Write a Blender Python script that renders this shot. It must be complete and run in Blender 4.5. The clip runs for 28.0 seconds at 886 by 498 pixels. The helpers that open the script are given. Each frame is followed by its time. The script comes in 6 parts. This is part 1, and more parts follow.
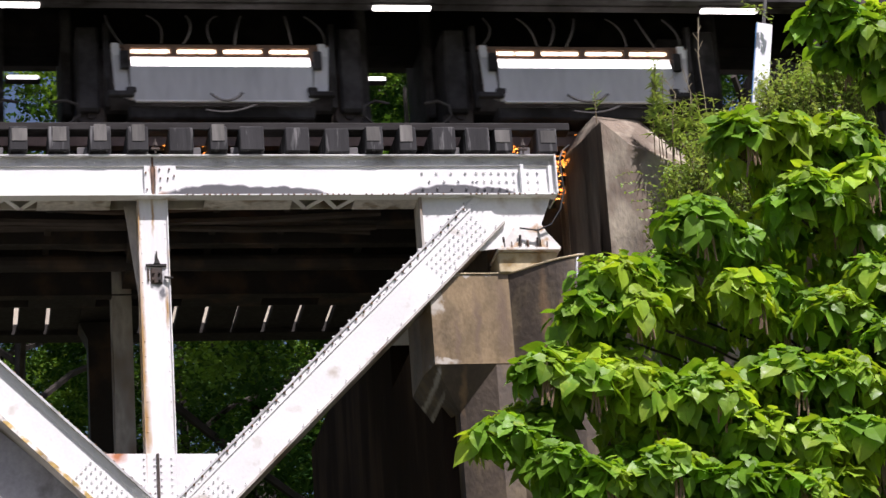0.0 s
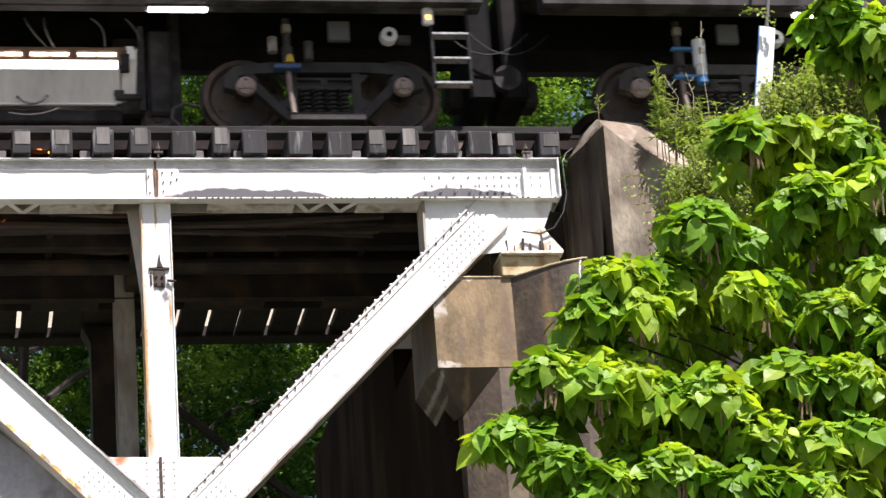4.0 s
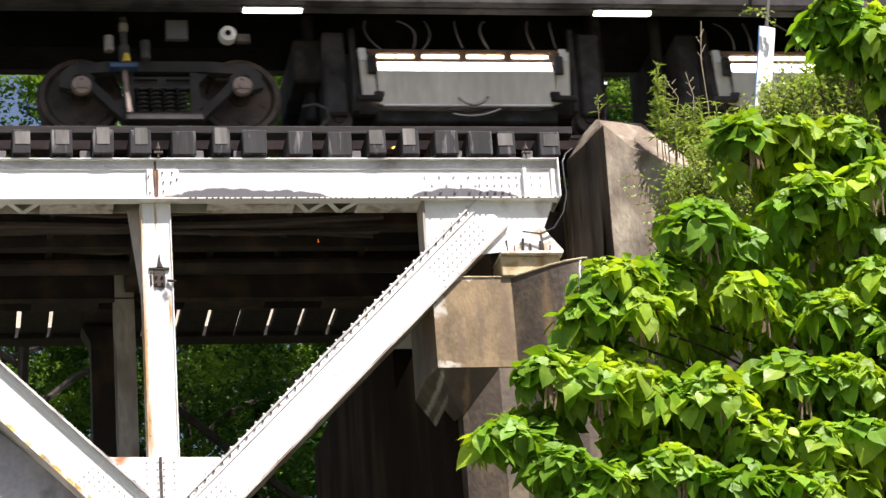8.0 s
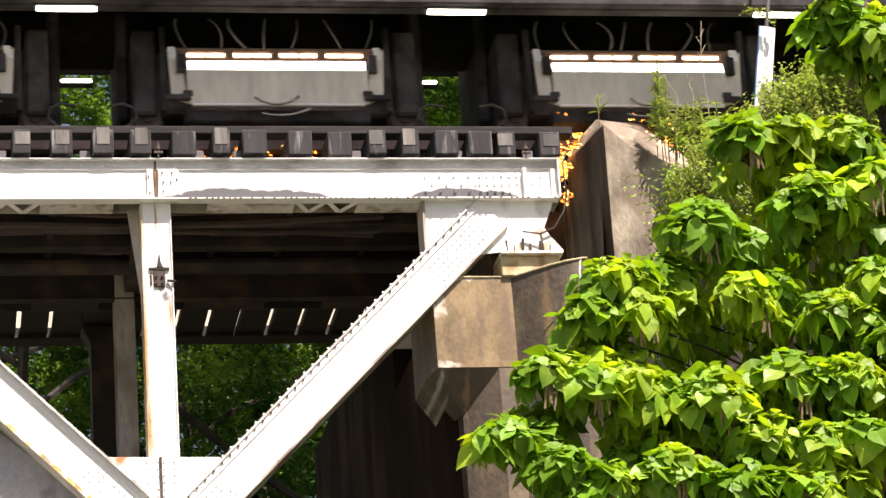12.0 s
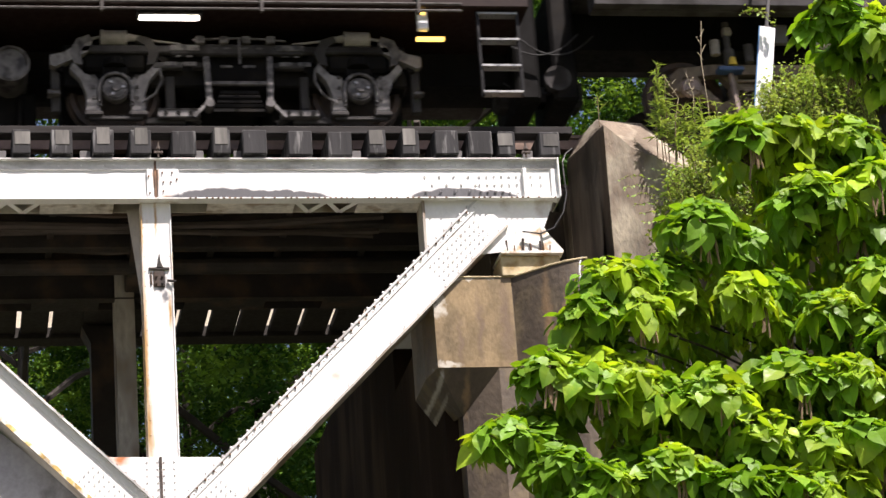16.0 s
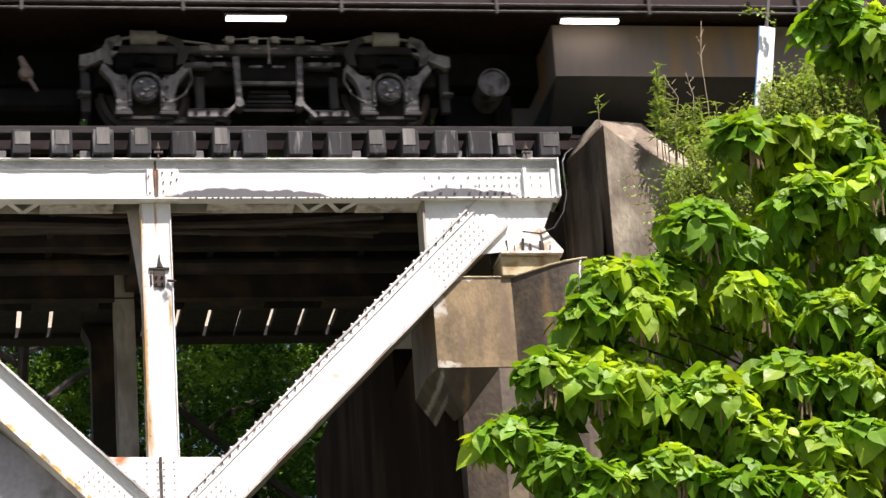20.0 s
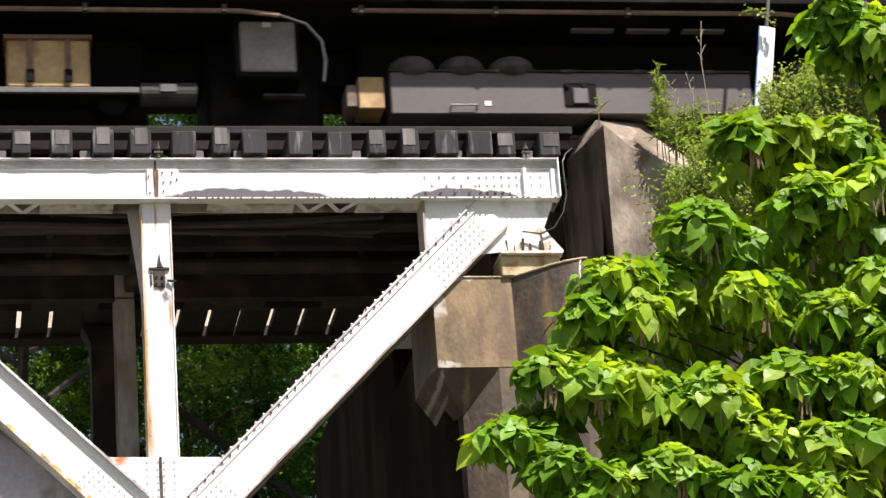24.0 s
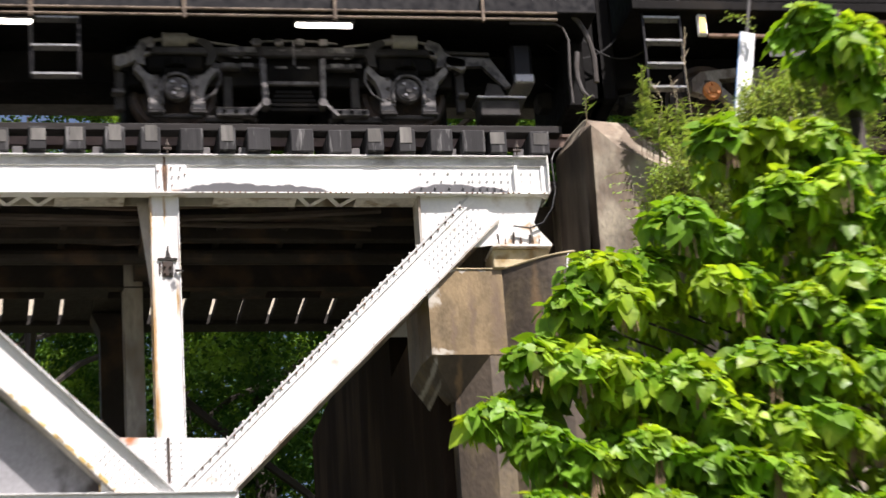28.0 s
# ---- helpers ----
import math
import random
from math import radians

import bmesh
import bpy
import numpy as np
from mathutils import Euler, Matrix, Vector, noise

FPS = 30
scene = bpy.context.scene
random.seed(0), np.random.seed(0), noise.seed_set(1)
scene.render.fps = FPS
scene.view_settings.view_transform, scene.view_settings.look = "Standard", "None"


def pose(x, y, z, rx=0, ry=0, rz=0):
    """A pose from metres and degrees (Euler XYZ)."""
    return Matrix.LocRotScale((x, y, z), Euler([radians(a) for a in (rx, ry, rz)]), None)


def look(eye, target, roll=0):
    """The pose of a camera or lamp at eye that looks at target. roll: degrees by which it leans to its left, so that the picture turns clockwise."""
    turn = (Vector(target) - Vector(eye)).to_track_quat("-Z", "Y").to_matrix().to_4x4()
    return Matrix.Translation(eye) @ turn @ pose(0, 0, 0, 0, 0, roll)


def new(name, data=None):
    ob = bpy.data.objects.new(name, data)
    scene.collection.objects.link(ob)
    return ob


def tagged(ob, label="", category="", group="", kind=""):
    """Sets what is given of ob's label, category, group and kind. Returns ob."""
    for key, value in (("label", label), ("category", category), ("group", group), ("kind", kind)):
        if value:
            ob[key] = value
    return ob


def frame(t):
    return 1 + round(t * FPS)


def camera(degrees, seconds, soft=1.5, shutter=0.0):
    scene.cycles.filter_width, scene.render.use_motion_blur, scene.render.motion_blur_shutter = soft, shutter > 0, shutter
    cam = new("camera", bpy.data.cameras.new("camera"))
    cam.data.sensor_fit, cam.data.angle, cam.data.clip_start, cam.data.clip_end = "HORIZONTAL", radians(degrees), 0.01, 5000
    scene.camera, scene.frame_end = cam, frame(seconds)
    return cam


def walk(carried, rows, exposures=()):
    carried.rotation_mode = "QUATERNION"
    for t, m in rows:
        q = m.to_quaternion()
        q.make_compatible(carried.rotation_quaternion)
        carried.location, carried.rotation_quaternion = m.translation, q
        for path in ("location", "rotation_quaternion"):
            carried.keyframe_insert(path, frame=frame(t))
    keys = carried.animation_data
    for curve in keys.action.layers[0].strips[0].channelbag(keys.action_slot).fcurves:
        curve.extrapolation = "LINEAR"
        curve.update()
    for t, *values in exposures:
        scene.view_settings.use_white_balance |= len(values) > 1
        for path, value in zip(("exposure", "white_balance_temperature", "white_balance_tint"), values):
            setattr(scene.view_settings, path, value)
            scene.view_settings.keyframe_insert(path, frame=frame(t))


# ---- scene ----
# ------------------------------------------------------------ camera
EYE = Vector((-6.958, -29.083, -12.318))
AIM = Vector((-1.3205, 0.2968, -0.9573))
ROLL = -4.241
FOCAL = 5065.0

cam = camera(17.598, 28.0, soft=1.5, shutter=0.3)


def swung(dx, dy):
    """The resting view turned a little, by so many picture points."""
    return look(EYE, AIM, ROLL) @ pose(0, 0, 0, math.degrees(-dy / FOCAL), math.degrees(-dx / FOCAL), 0)


REST = look(EYE, AIM, ROLL)
walk(cam, [(0.0, swung(5, 6)), (0.1, swung(4, 5)), (0.2, swung(2, 3)), (0.35, swung(0.5, 0.5)), (0.5, REST), (1.0, REST), (14.0, REST), (27.0, REST),
           (27.5, REST), (27.6, swung(13, 11)), (27.7, swung(6, 15)), (27.8, swung(-2, 9)), (27.9, swung(2, 10)),
           (28.0, look((-7.2455, -30.5805, -12.8967), (-1.5471, -1.1832, -1.6128), -3.930))],
     exposures=[(0.0, 0.45, 6200, 23), (0.3, 0.85, 6250, 23), (0.6, 0.98, 6300, 22), (3.0, 0.99, 6350, 20), (5.0, 1.0, 6400, 19), (8.0, 1.05, 6500, 18), (11.0, 1.2, 6950, 20), (12.5, 1.25, 7150, 21), (14.5, 0.97, 6850, 19), (17.0, 0.92, 6650, 19), (28.0, 0.9, 6550, 18)])

# ------------------------------------------------------------ sky and sun
SUN_WAY = Vector((0.24, -0.44, 0.865)).normalized()
world = bpy.data.worlds.new("sky")
scene.world = world
world.use_nodes = True
_nt = world.node_tree
_sky = _nt.nodes.new("ShaderNodeTexSky")
_sky.sky_type = "NISHITA"
_sky.sun_disc = False
_sky.sun_elevation = math.asin(SUN_WAY.z)
_sky.sun_rotation = math.atan2(SUN_WAY.x, SUN_WAY.y)
_sky.air_density, _sky.dust_density, _sky.ozone_density = 1.0, 2.5, 1.0
_nt.nodes["Background"].inputs["Strength"].default_value = 0.06
_nt.links.new(_sky.outputs["Color"], _nt.nodes["Background"].inputs["Color"])
sun = new("sun", bpy.data.lights.new("sun", "SUN"))
sun.data.energy = 5.0
sun.data.angle = radians(1.0)
sun.data.color = (1.0, 0.96, 0.91)
sun.rotation_euler = SUN_WAY.to_track_quat("Z", "Y").to_euler()

# ------------------------------------------------------------ mesh tools
RNG = random.Random(7)


def mesh_of(name, bm, material, smooth=False):
    me = bpy.data.meshes.new(name)
    bm.normal_update()
    bm.to_mesh(me)
    bm.free()
    if material:
        me.materials.append(material)
    if smooth:
        me.polygons.foreach_set("use_smooth", [True] * len(me.polygons))
    return me


def part(name, bm, material, parent, label="", smooth=False, m=None, kind=""):
    ob = new(name, mesh_of(name, bm, material, smooth))
    ob.parent = parent
    if m is not None:
        ob.matrix_basis = m
    return tagged(ob, label=label, kind=kind)


def part_of(name, me, parent, m=None, label=""):
    ob = new(name, me)
    ob.parent = parent
    if m is not None:
        ob.matrix_basis = m
    return tagged(ob, label=label)


def thing(name, label, category, m=None, group="", kind=""):
    ob = new(name)
    ob.empty_display_size = 0.2
    if m is not None:
        ob.matrix_basis = m
    return tagged(ob, label, category, group, kind)


def B():
    return bmesh.new()


def box(bm, x0, x1, y0, y1, z0, z1, bevel=0.0, m=None):
    r = bmesh.ops.create_cube(bm, size=1.0)
    vs = r["verts"]
    for v in vs:
        v.co = Vector(((x0 + x1) / 2 + v.co.x * (x1 - x0), (y0 + y1) / 2 + v.co.y * (y1 - y0), (z0 + z1) / 2 + v.co.z * (z1 - z0)))
    if m is not None:
        bmesh.ops.transform(bm, matrix=m, verts=vs)
    if bevel:
        es = {e for v in vs for e in v.link_edges}
        bmesh.ops.bevel(bm, geom=list(es), offset=bevel, segments=1, affect="EDGES")
    return bm


def tube(bm, p0, p1, r0, r1=None, seg=12):
    p0, p1 = Vector(p0), Vector(p1)
    d = p1 - p0
    m = Matrix.Translation((p0 + p1) / 2) @ d.to_track_quat("Z", "Y").to_matrix().to_4x4()
    bmesh.ops.create_cone(bm, cap_ends=True, segments=seg, radius1=r0, radius2=r0 if r1 is None else r1, depth=d.length, matrix=m)
    return bm


def path_tube(bm, pts, r, seg=6):
    """A bent pipe or hose through points."""
    pts = [Vector(p) for p in pts]
    rings = []
    for i, p in enumerate(pts):
        d = (pts[min(i + 1, len(pts) - 1)] - pts[max(i - 1, 0)]).normalized()
        a = d.orthogonal().normalized() if abs(d.y) > 0.9 else d.cross(Vector((0, 1, 0))).normalized()
        b = d.cross(a)
        rings.append([bm.verts.new(p + r * (math.cos(k * 2 * math.pi / seg) * a + math.sin(k * 2 * math.pi / seg) * b)) for k in range(seg)])
    for r0, r1 in zip(rings, rings[1:]):
        for k in range(seg):
            bm.faces.new((r0[k], r0[(k + 1) % seg], r1[(k + 1) % seg], r1[k]))
    bm.faces.new(rings[0][::-1])
    bm.faces.new(rings[-1])
    return bm


def arc_pts(p0, p1, sag, n=8):
    p0, p1 = Vector(p0), Vector(p1)
    return [p0.lerp(p1, i / n) + Vector(sag) * 4 * (i / n) * (1 - i / n) for i in range(n + 1)]


def plate(bm, outline, y0, y1):
    """A plate of an (x, z) outline, running anticlockwise as seen from -y, between two depths."""
    front = [bm.verts.new((x, y0, z)) for x, z in outline]
    back = [bm.verts.new((x, y1, z)) for x, z in outline]
    bm.faces.new(front)
    bm.faces.new(back[::-1])
    n = len(outline)
    for i in range(n):
        j = (i + 1) % n
        bm.faces.new((front[j], front[i], back[i], back[j]))
    bmesh.ops.recalc_face_normals(bm, faces=bm.faces)
    return bm


def column(bm, plan, z0, z1, top=None):
    """A plan outline raised from z0 to z1; top may give a height for each corner."""
    lo = [bm.verts.new((x, y, z0)) for x, y in plan]
    hi = [bm.verts.new((x, y, z1 if top is None else top[i])) for i, (x, y) in enumerate(plan)]
    bm.faces.new(lo[::-1])
    bm.faces.new(hi)
    n = len(plan)
    for i in range(n):
        j = (i + 1) % n
        bm.faces.new((lo[i], lo[j], hi[j], hi[i]))
    bmesh.ops.recalc_face_normals(bm, faces=bm.faces)
    return bm


def strip(a, b, half, depth0, depth1, bm=None):
    """A flat bar in the upright plane between points a and b (x, z)."""
    bm = bm or B()
    a, b = Vector(a), Vector(b)
    d = (b - a).normalized()
    n = Vector((-d.y, d.x)) * half
    return plate(bm, [tuple(a - n), tuple(b - n), tuple(b + n), tuple(a + n)], depth0, depth1)


def rivet_field(bm, places, r=0.016, h=0.012, y=0.0):
    """Low domed rivet heads on an upright face that looks to -y."""
    for x, z in places:
        ring = [bm.verts.new((x + r * math.cos(k * math.pi / 3), y, z + r * math.sin(k * math.pi / 3))) for k in range(6)]
        ring2 = [bm.verts.new((x + r * 0.6 * math.cos(k * math.pi / 3), y - h, z + r * 0.6 * math.sin(k * math.pi / 3))) for k in range(6)]
        for k in range(6):
            bm.faces.new((ring[k], ring[(k + 1) % 6], ring2[(k + 1) % 6], ring2[k]))
        bm.faces.new(ring2)
    return bm


# ------------------------------------------------------------ materials
def material(name, base, rough=0.6, metal=0.0, vary=0.25, scale=3.0, fine=40.0, bump=0.2, second=None, second_amount=0.5,
             second_scale=2.0, stretch=(1, 1, 1), island=0.0, per_object=0.0, emit=None, emit_strength=0.0, spec=0.5, space="Object"):
    """A two-scale weathered surface: base colour varied by broad and fine noise, a second colour in patches, fine relief."""
    mat = bpy.data.materials.new(name)
    mat.use_nodes = True
    nt = mat.node_tree
    N, L = nt.nodes, nt.links
    bsdf = N["Principled BSDF"]
    tc = N.new("ShaderNodeTexCoord")
    mp = N.new("ShaderNodeMapping")
    mp.inputs["Scale"].default_value = stretch
    L.new(tc.outputs[space], mp.inputs["Vector"])
    if per_object:
        oi = N.new("ShaderNodeObjectInfo")
        mul = N.new("ShaderNodeMath")
        mul.operation = "MULTIPLY"
        mul.inputs[1].default_value = 60.0
        L.new(oi.outputs["Random"], mul.inputs[0])
        L.new(mul.outputs[0], mp.inputs["Location"])

    def noise_node(sc, detail=4.0):
        n = N.new("ShaderNodeTexNoise")
        n.inputs["Scale"].default_value = sc
        n.inputs["Detail"].default_value = detail
        L.new(mp.outputs["Vector"], n.inputs["Vector"])
        return n

    def mix(kind, a, b, fac):
        n = N.new("ShaderNodeMix")
        n.data_type, n.blend_type = "RGBA", kind
        for sock, val in ((n.inputs[0], fac), (n.inputs[6], a), (n.inputs[7], b)):
            if isinstance(val, bpy.types.NodeSocket):
                L.new(val, sock)
            else:
                sock.default_value = val if not isinstance(val, tuple) else (*val, 1.0)[:4]
        return n.outputs[2]

    def ramp(src, lo, hi, a=0.0, b=1.0):
        n = N.new("ShaderNodeMapRange")
        n.inputs[1].default_value, n.inputs[2].default_value, n.inputs[3].default_value, n.inputs[4].default_value = lo, hi, a, b
        L.new(src, n.inputs[0])
        return n.outputs[0]

    broad, small = noise_node(scale), noise_node(fine, 6.0)
    col = mix("MULTIPLY", base, (1, 1, 1), 0.0)
    if second:
        patch = noise_node(second_scale, 6.0)
        cover = 0.62 - 0.3 * second_amount
        col = mix("MIX", base, second, ramp(patch.outputs[0], cover, cover + 0.12))
    shade = N.new("ShaderNodeMath")
    shade.operation = "ADD"
    L.new(ramp(broad.outputs[0], 0.3, 0.7, 1 - vary, 1 + vary), shade.inputs[0])
    L.new(ramp(small.outputs[0], 0.3, 0.7, -vary * 0.6, vary * 0.6), shade.inputs[1])
    grey = N.new("ShaderNodeCombineColor")
    for i in range(3):
        L.new(shade.outputs[0], grey.inputs[i])
    col = mix("MULTIPLY", col, grey.outputs[0], 1.0)
    if island or per_object:
        src = N.new("ShaderNodeNewGeometry").outputs["Random Per Island"] if island else N.new("ShaderNodeObjectInfo").outputs["Random"]
        amt = island or per_object
        g2 = N.new("ShaderNodeCombineColor")
        r2 = ramp(src, 0, 1, 1 - amt, 1 + amt)
        for i in range(3):
            L.new(r2, g2.inputs[i])
        col = mix("MULTIPLY", col, g2.outputs[0], 1.0)
    L.new(col, bsdf.inputs["Base Color"])
    L.new(ramp(small.outputs[0], 0.3, 0.7, max(0.02, rough - 0.12), min(1.0, rough + 0.12)), bsdf.inputs["Roughness"])
    bsdf.inputs["Metallic"].default_value = metal
    bsdf.inputs["Specular IOR Level"].default_value = spec
    if bump:
        bp = N.new("ShaderNodeBump")
        bp.inputs["Strength"].default_value = bump
        bp.inputs["Distance"].default_value = 0.01
        L.new(small.outputs[0], bp.inputs["Height"])
        L.new(bp.outputs[0], bsdf.inputs["Normal"])
    if emit:
        bsdf.inputs["Emission Color"].default_value = (*emit, 1)
        bsdf.inputs["Emission Strength"].default_value = emit_strength
    mat["col"] = col.node.name
    return mat


def stain(mat, colour, spots, soft=0.35, rag=0.08, rag_scale=6.0):
    """Lays ragged elliptical stains over a material, each (x, z, radius x, radius z) in the thing's own space."""
    nt = mat.node_tree
    N, L = nt.nodes, nt.links
    bsdf = N["Principled BSDF"]
    link = bsdf.inputs["Base Color"].links[0]
    src = link.from_socket
    tc = N.new("ShaderNodeTexCoord")
    ns = N.new("ShaderNodeTexNoise")
    ns.inputs["Scale"].default_value = rag_scale
    ns.inputs["Detail"].default_value = 6
    L.new(tc.outputs["Object"], ns.inputs["Vector"])
    off = N.new("ShaderNodeVectorMath")
    off.operation = "MULTIPLY_ADD"
    L.new(ns.outputs["Color"], off.inputs[0])
    off.inputs[1].default_value = (rag * 2,) * 3
    off.inputs[2].default_value = (-rag,) * 3
    add = N.new("ShaderNodeVectorMath")
    L.new(tc.outputs["Object"], add.inputs[0])
    L.new(off.outputs[0], add.inputs[1])
    total = None
    for x, z, rx, rz in spots:
        mp = N.new("ShaderNodeMapping")
        mp.vector_type = "POINT"
        mp.inputs["Scale"].default_value = (1 / rx, 0.0, 1 / rz)
        mp.inputs["Location"].default_value = (-x / rx, 0, -z / rz)
        L.new(add.outputs[0], mp.inputs["Vector"])
        ln = N.new("ShaderNodeVectorMath")
        ln.operation = "LENGTH"
        L.new(mp.outputs[0], ln.inputs[0])
        rg = N.new("ShaderNodeMapRange")
        rg.inputs[1].default_value, rg.inputs[2].default_value = 1.0, 1.0 - soft
        L.new(ln.outputs["Value"], rg.inputs[0])
        if total is None:
            total = rg.outputs[0]
        else:
            mx = N.new("ShaderNodeMath")
            mx.operation = "MAXIMUM"
            L.new(total, mx.inputs[0])
            L.new(rg.outputs[0], mx.inputs[1])
            total = mx.outputs[0]
    n = N.new("ShaderNodeMix")
    n.data_type = "RGBA"
    L.new(total, n.inputs[0])
    L.new(src, n.inputs[6])
    n.inputs[7].default_value = (*colour, 1)
    L.new(n.outputs[2], bsdf.inputs["Base Color"])
    return mat


def leaf_material(name, base, second, thin=0.4, vary=0.3, per_object=0.0, patch=1.4):
    mat = material(name, base, rough=0.50, vary=0.12, scale=2.0, fine=25.0, bump=0.1, second=second, second_amount=0.5, second_scale=patch,
                   island=0.0 if per_object else vary, per_object=per_object, spec=0.4)
    nt = mat.node_tree
    bsdf, out = nt.nodes["Principled BSDF"], nt.nodes["Material Output"]
    tr = nt.nodes.new("ShaderNodeBsdfTranslucent")
    mx = nt.nodes.new("ShaderNodeMixShader")
    mx.inputs[0].default_value = thin
    col = bsdf.inputs["Base Color"].links[0].from_socket
    warm = nt.nodes.new("ShaderNodeMix")
    warm.data_type, warm.blend_type = "RGBA", "MULTIPLY"
    warm.inputs[0].default_value = 1.0
    warm.inputs[7].default_value = (1.5, 1.35, 0.5, 1)
    nt.links.new(col, warm.inputs[6])
    nt.links.new(warm.outputs[2], tr.inputs["Color"])
    nt.links.new(bsdf.outputs[0], mx.inputs[1])
    nt.links.new(tr.outputs[0], mx.inputs[2])
    nt.links.new(mx.outputs[0], out.inputs["Surface"])
    return mat


RUST = (0.24, 0.10, 0.035)
SOOT = (0.05, 0.05, 0.052)
paint = material("white_paint", (0.80, 0.80, 0.77), rough=0.5, vary=0.06, scale=1.2, fine=30, bump=0.15, second=(0.55, 0.50, 0.42), second_amount=0.05, second_scale=3.0)
paint_girder = stain(stain(material("white_paint_girder", (0.80, 0.80, 0.78), rough=0.5, vary=0.05, scale=1.2, fine=30, bump=0.12), (0.36, 0.19, 0.08), [(-4.52, -0.18, 0.05, 0.25), (-4.60, -0.05, 0.10, 0.07), (-4.40, -0.46, 0.10, 0.05)], soft=0.8, rag=0.03, rag_scale=14),
                     (0.085, 0.085, 0.09), [(-3.70, -0.50, 0.80, 0.18), (-3.1, -0.50, 0.60, 0.16), (-1.15, -0.50, 0.66, 0.17), (-0.85, -0.50, 0.45, 0.145)], soft=0.12, rag=0.05)
paint_post = stain(stain(material("white_paint_post", (0.80, 0.79, 0.76), rough=0.55, vary=0.07, fine=25, bump=0.15, stretch=(1, 1, 0.25),
                                  second=(0.55, 0.36, 0.17), second_amount=0.12, second_scale=7.0),
                         (0.40, 0.24, 0.08), [(-4.535, -0.66, 0.022, 0.30), (-4.69, -2.3, 0.045, 1.7), (-4.68, -3.05, 0.065, 0.6), (-4.41, -1.75, 0.03, 0.3), (-4.69, -0.8, 0.02, 0.5)], soft=0.8, rag=0.018, rag_scale=11),
                   (0.16, 0.16, 0.165), [(-4.50, -1.40, 0.10, 0.17), (-4.46, -1.58, 0.05, 0.10)], soft=0.6, rag=0.05, rag_scale=18)
# Base greyed to hold the diagonal's shade; the dark patches are grime.
paint_shade_grime = material("shaded_soot_grimed_plate", (0.30, 0.30, 0.31), rough=0.7, vary=0.2, scale=1.2, fine=20, bump=0.2, second=(0.07, 0.06, 0.055), second_amount=0.35, second_scale=1.6)
paint_shoe = material("chipped_white_shoe_paint", (0.78, 0.76, 0.70), rough=0.55, vary=0.1, scale=4, fine=30, bump=0.2, second=(0.45, 0.26, 0.10), second_amount=0.3, second_scale=6.0)
paint_gusset = stain(material("white_paint_gusset", (0.80, 0.79, 0.77), rough=0.5, vary=0.07, fine=25, bump=0.15),
                     (0.48, 0.18, 0.07), [(-4.98, -3.42, 0.13, 0.12), (-5.1, -3.5, 0.08, 0.2)], soft=0.8, rag=0.08)
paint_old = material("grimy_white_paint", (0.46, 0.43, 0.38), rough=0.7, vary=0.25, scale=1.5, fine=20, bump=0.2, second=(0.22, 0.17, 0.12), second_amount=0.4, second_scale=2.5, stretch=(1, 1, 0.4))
steel_dark = material("grimy_shade_steel", (0.024, 0.019, 0.016), rough=0.75, vary=0.35, scale=2, fine=20, bump=0.3, second=(0.055, 0.034, 0.022), second_amount=0.4, second_scale=2.0)
rust_steel = material("rusty_steel", (0.20, 0.11, 0.06), rough=0.8, vary=0.35, scale=4, fine=30, bump=0.3, second=(0.10, 0.06, 0.04), second_amount=0.6, second_scale=5)
ochre_rust = material("ochre_rust_bleed", (0.52, 0.36, 0.12), rough=0.8, vary=0.4, scale=6, fine=30, bump=0.3, second=(0.75, 0.72, 0.66), second_amount=0.5, second_scale=9)
tie_wood = material("weathered_tie_timber", (0.022, 0.0215, 0.0225), rough=0.85, vary=0.45, scale=5, fine=26, bump=0.5, stretch=(1, 1, 0.15), per_object=0.4, second=(0.14, 0.138, 0.135), second_amount=0.2, second_scale=14)
tie_dark = material("creosoted_timber", (0.020, 0.016, 0.013), rough=0.8, vary=0.35, scale=3, fine=18, bump=0.4, per_object=0.3)
guard_wood = material("guard_timber", (0.014, 0.0118, 0.0108), rough=0.85, vary=0.35, scale=3, fine=18, bump=0.4, stretch=(0.15, 1, 1))
tie_pad = material("pale_sawn_tie_end", (0.12, 0.115, 0.105), rough=0.85, vary=0.4, scale=4, fine=26, bump=0.3, stretch=(1, 1, 0.15), per_object=0.3)
concrete = stain(stain(material("stained_concrete", (0.245, 0.175, 0.088), rough=0.42, vary=0.22, scale=1.6, fine=34, bump=0.22, second=(0.175, 0.125, 0.06), second_amount=0.5, second_scale=4.0, stretch=(1, 1, 0.7)),
                       (0.50, 0.46, 0.38), [(-1.45, -1.75, 0.09, 0.16), (-1.40, -2.42, 0.16, 0.06), (-1.2, -1.405, 0.5, 0.02)], soft=0.6, rag=0.10, rag_scale=12),
                 (0.16, 0.11, 0.065), [(-0.72, -1.9, 0.10, 0.7), (-1.02, -2.0, 0.05, 0.55), (-1.25, -2.15, 0.04, 0.4)], soft=0.8, rag=0.08, rag_scale=8)
# Darker and browner than the seat's concrete.
concrete_dark = stain(material("dark_brown_concrete", (0.080, 0.060, 0.040), rough=0.6, vary=0.35, scale=1.8, fine=18, bump=0.7, second=(0.135, 0.103, 0.058), second_amount=0.4, second_scale=2.2, stretch=(1, 1, 0.75)),
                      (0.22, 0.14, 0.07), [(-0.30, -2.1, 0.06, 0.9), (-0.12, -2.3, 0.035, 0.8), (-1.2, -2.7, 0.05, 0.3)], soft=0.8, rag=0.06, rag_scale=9)
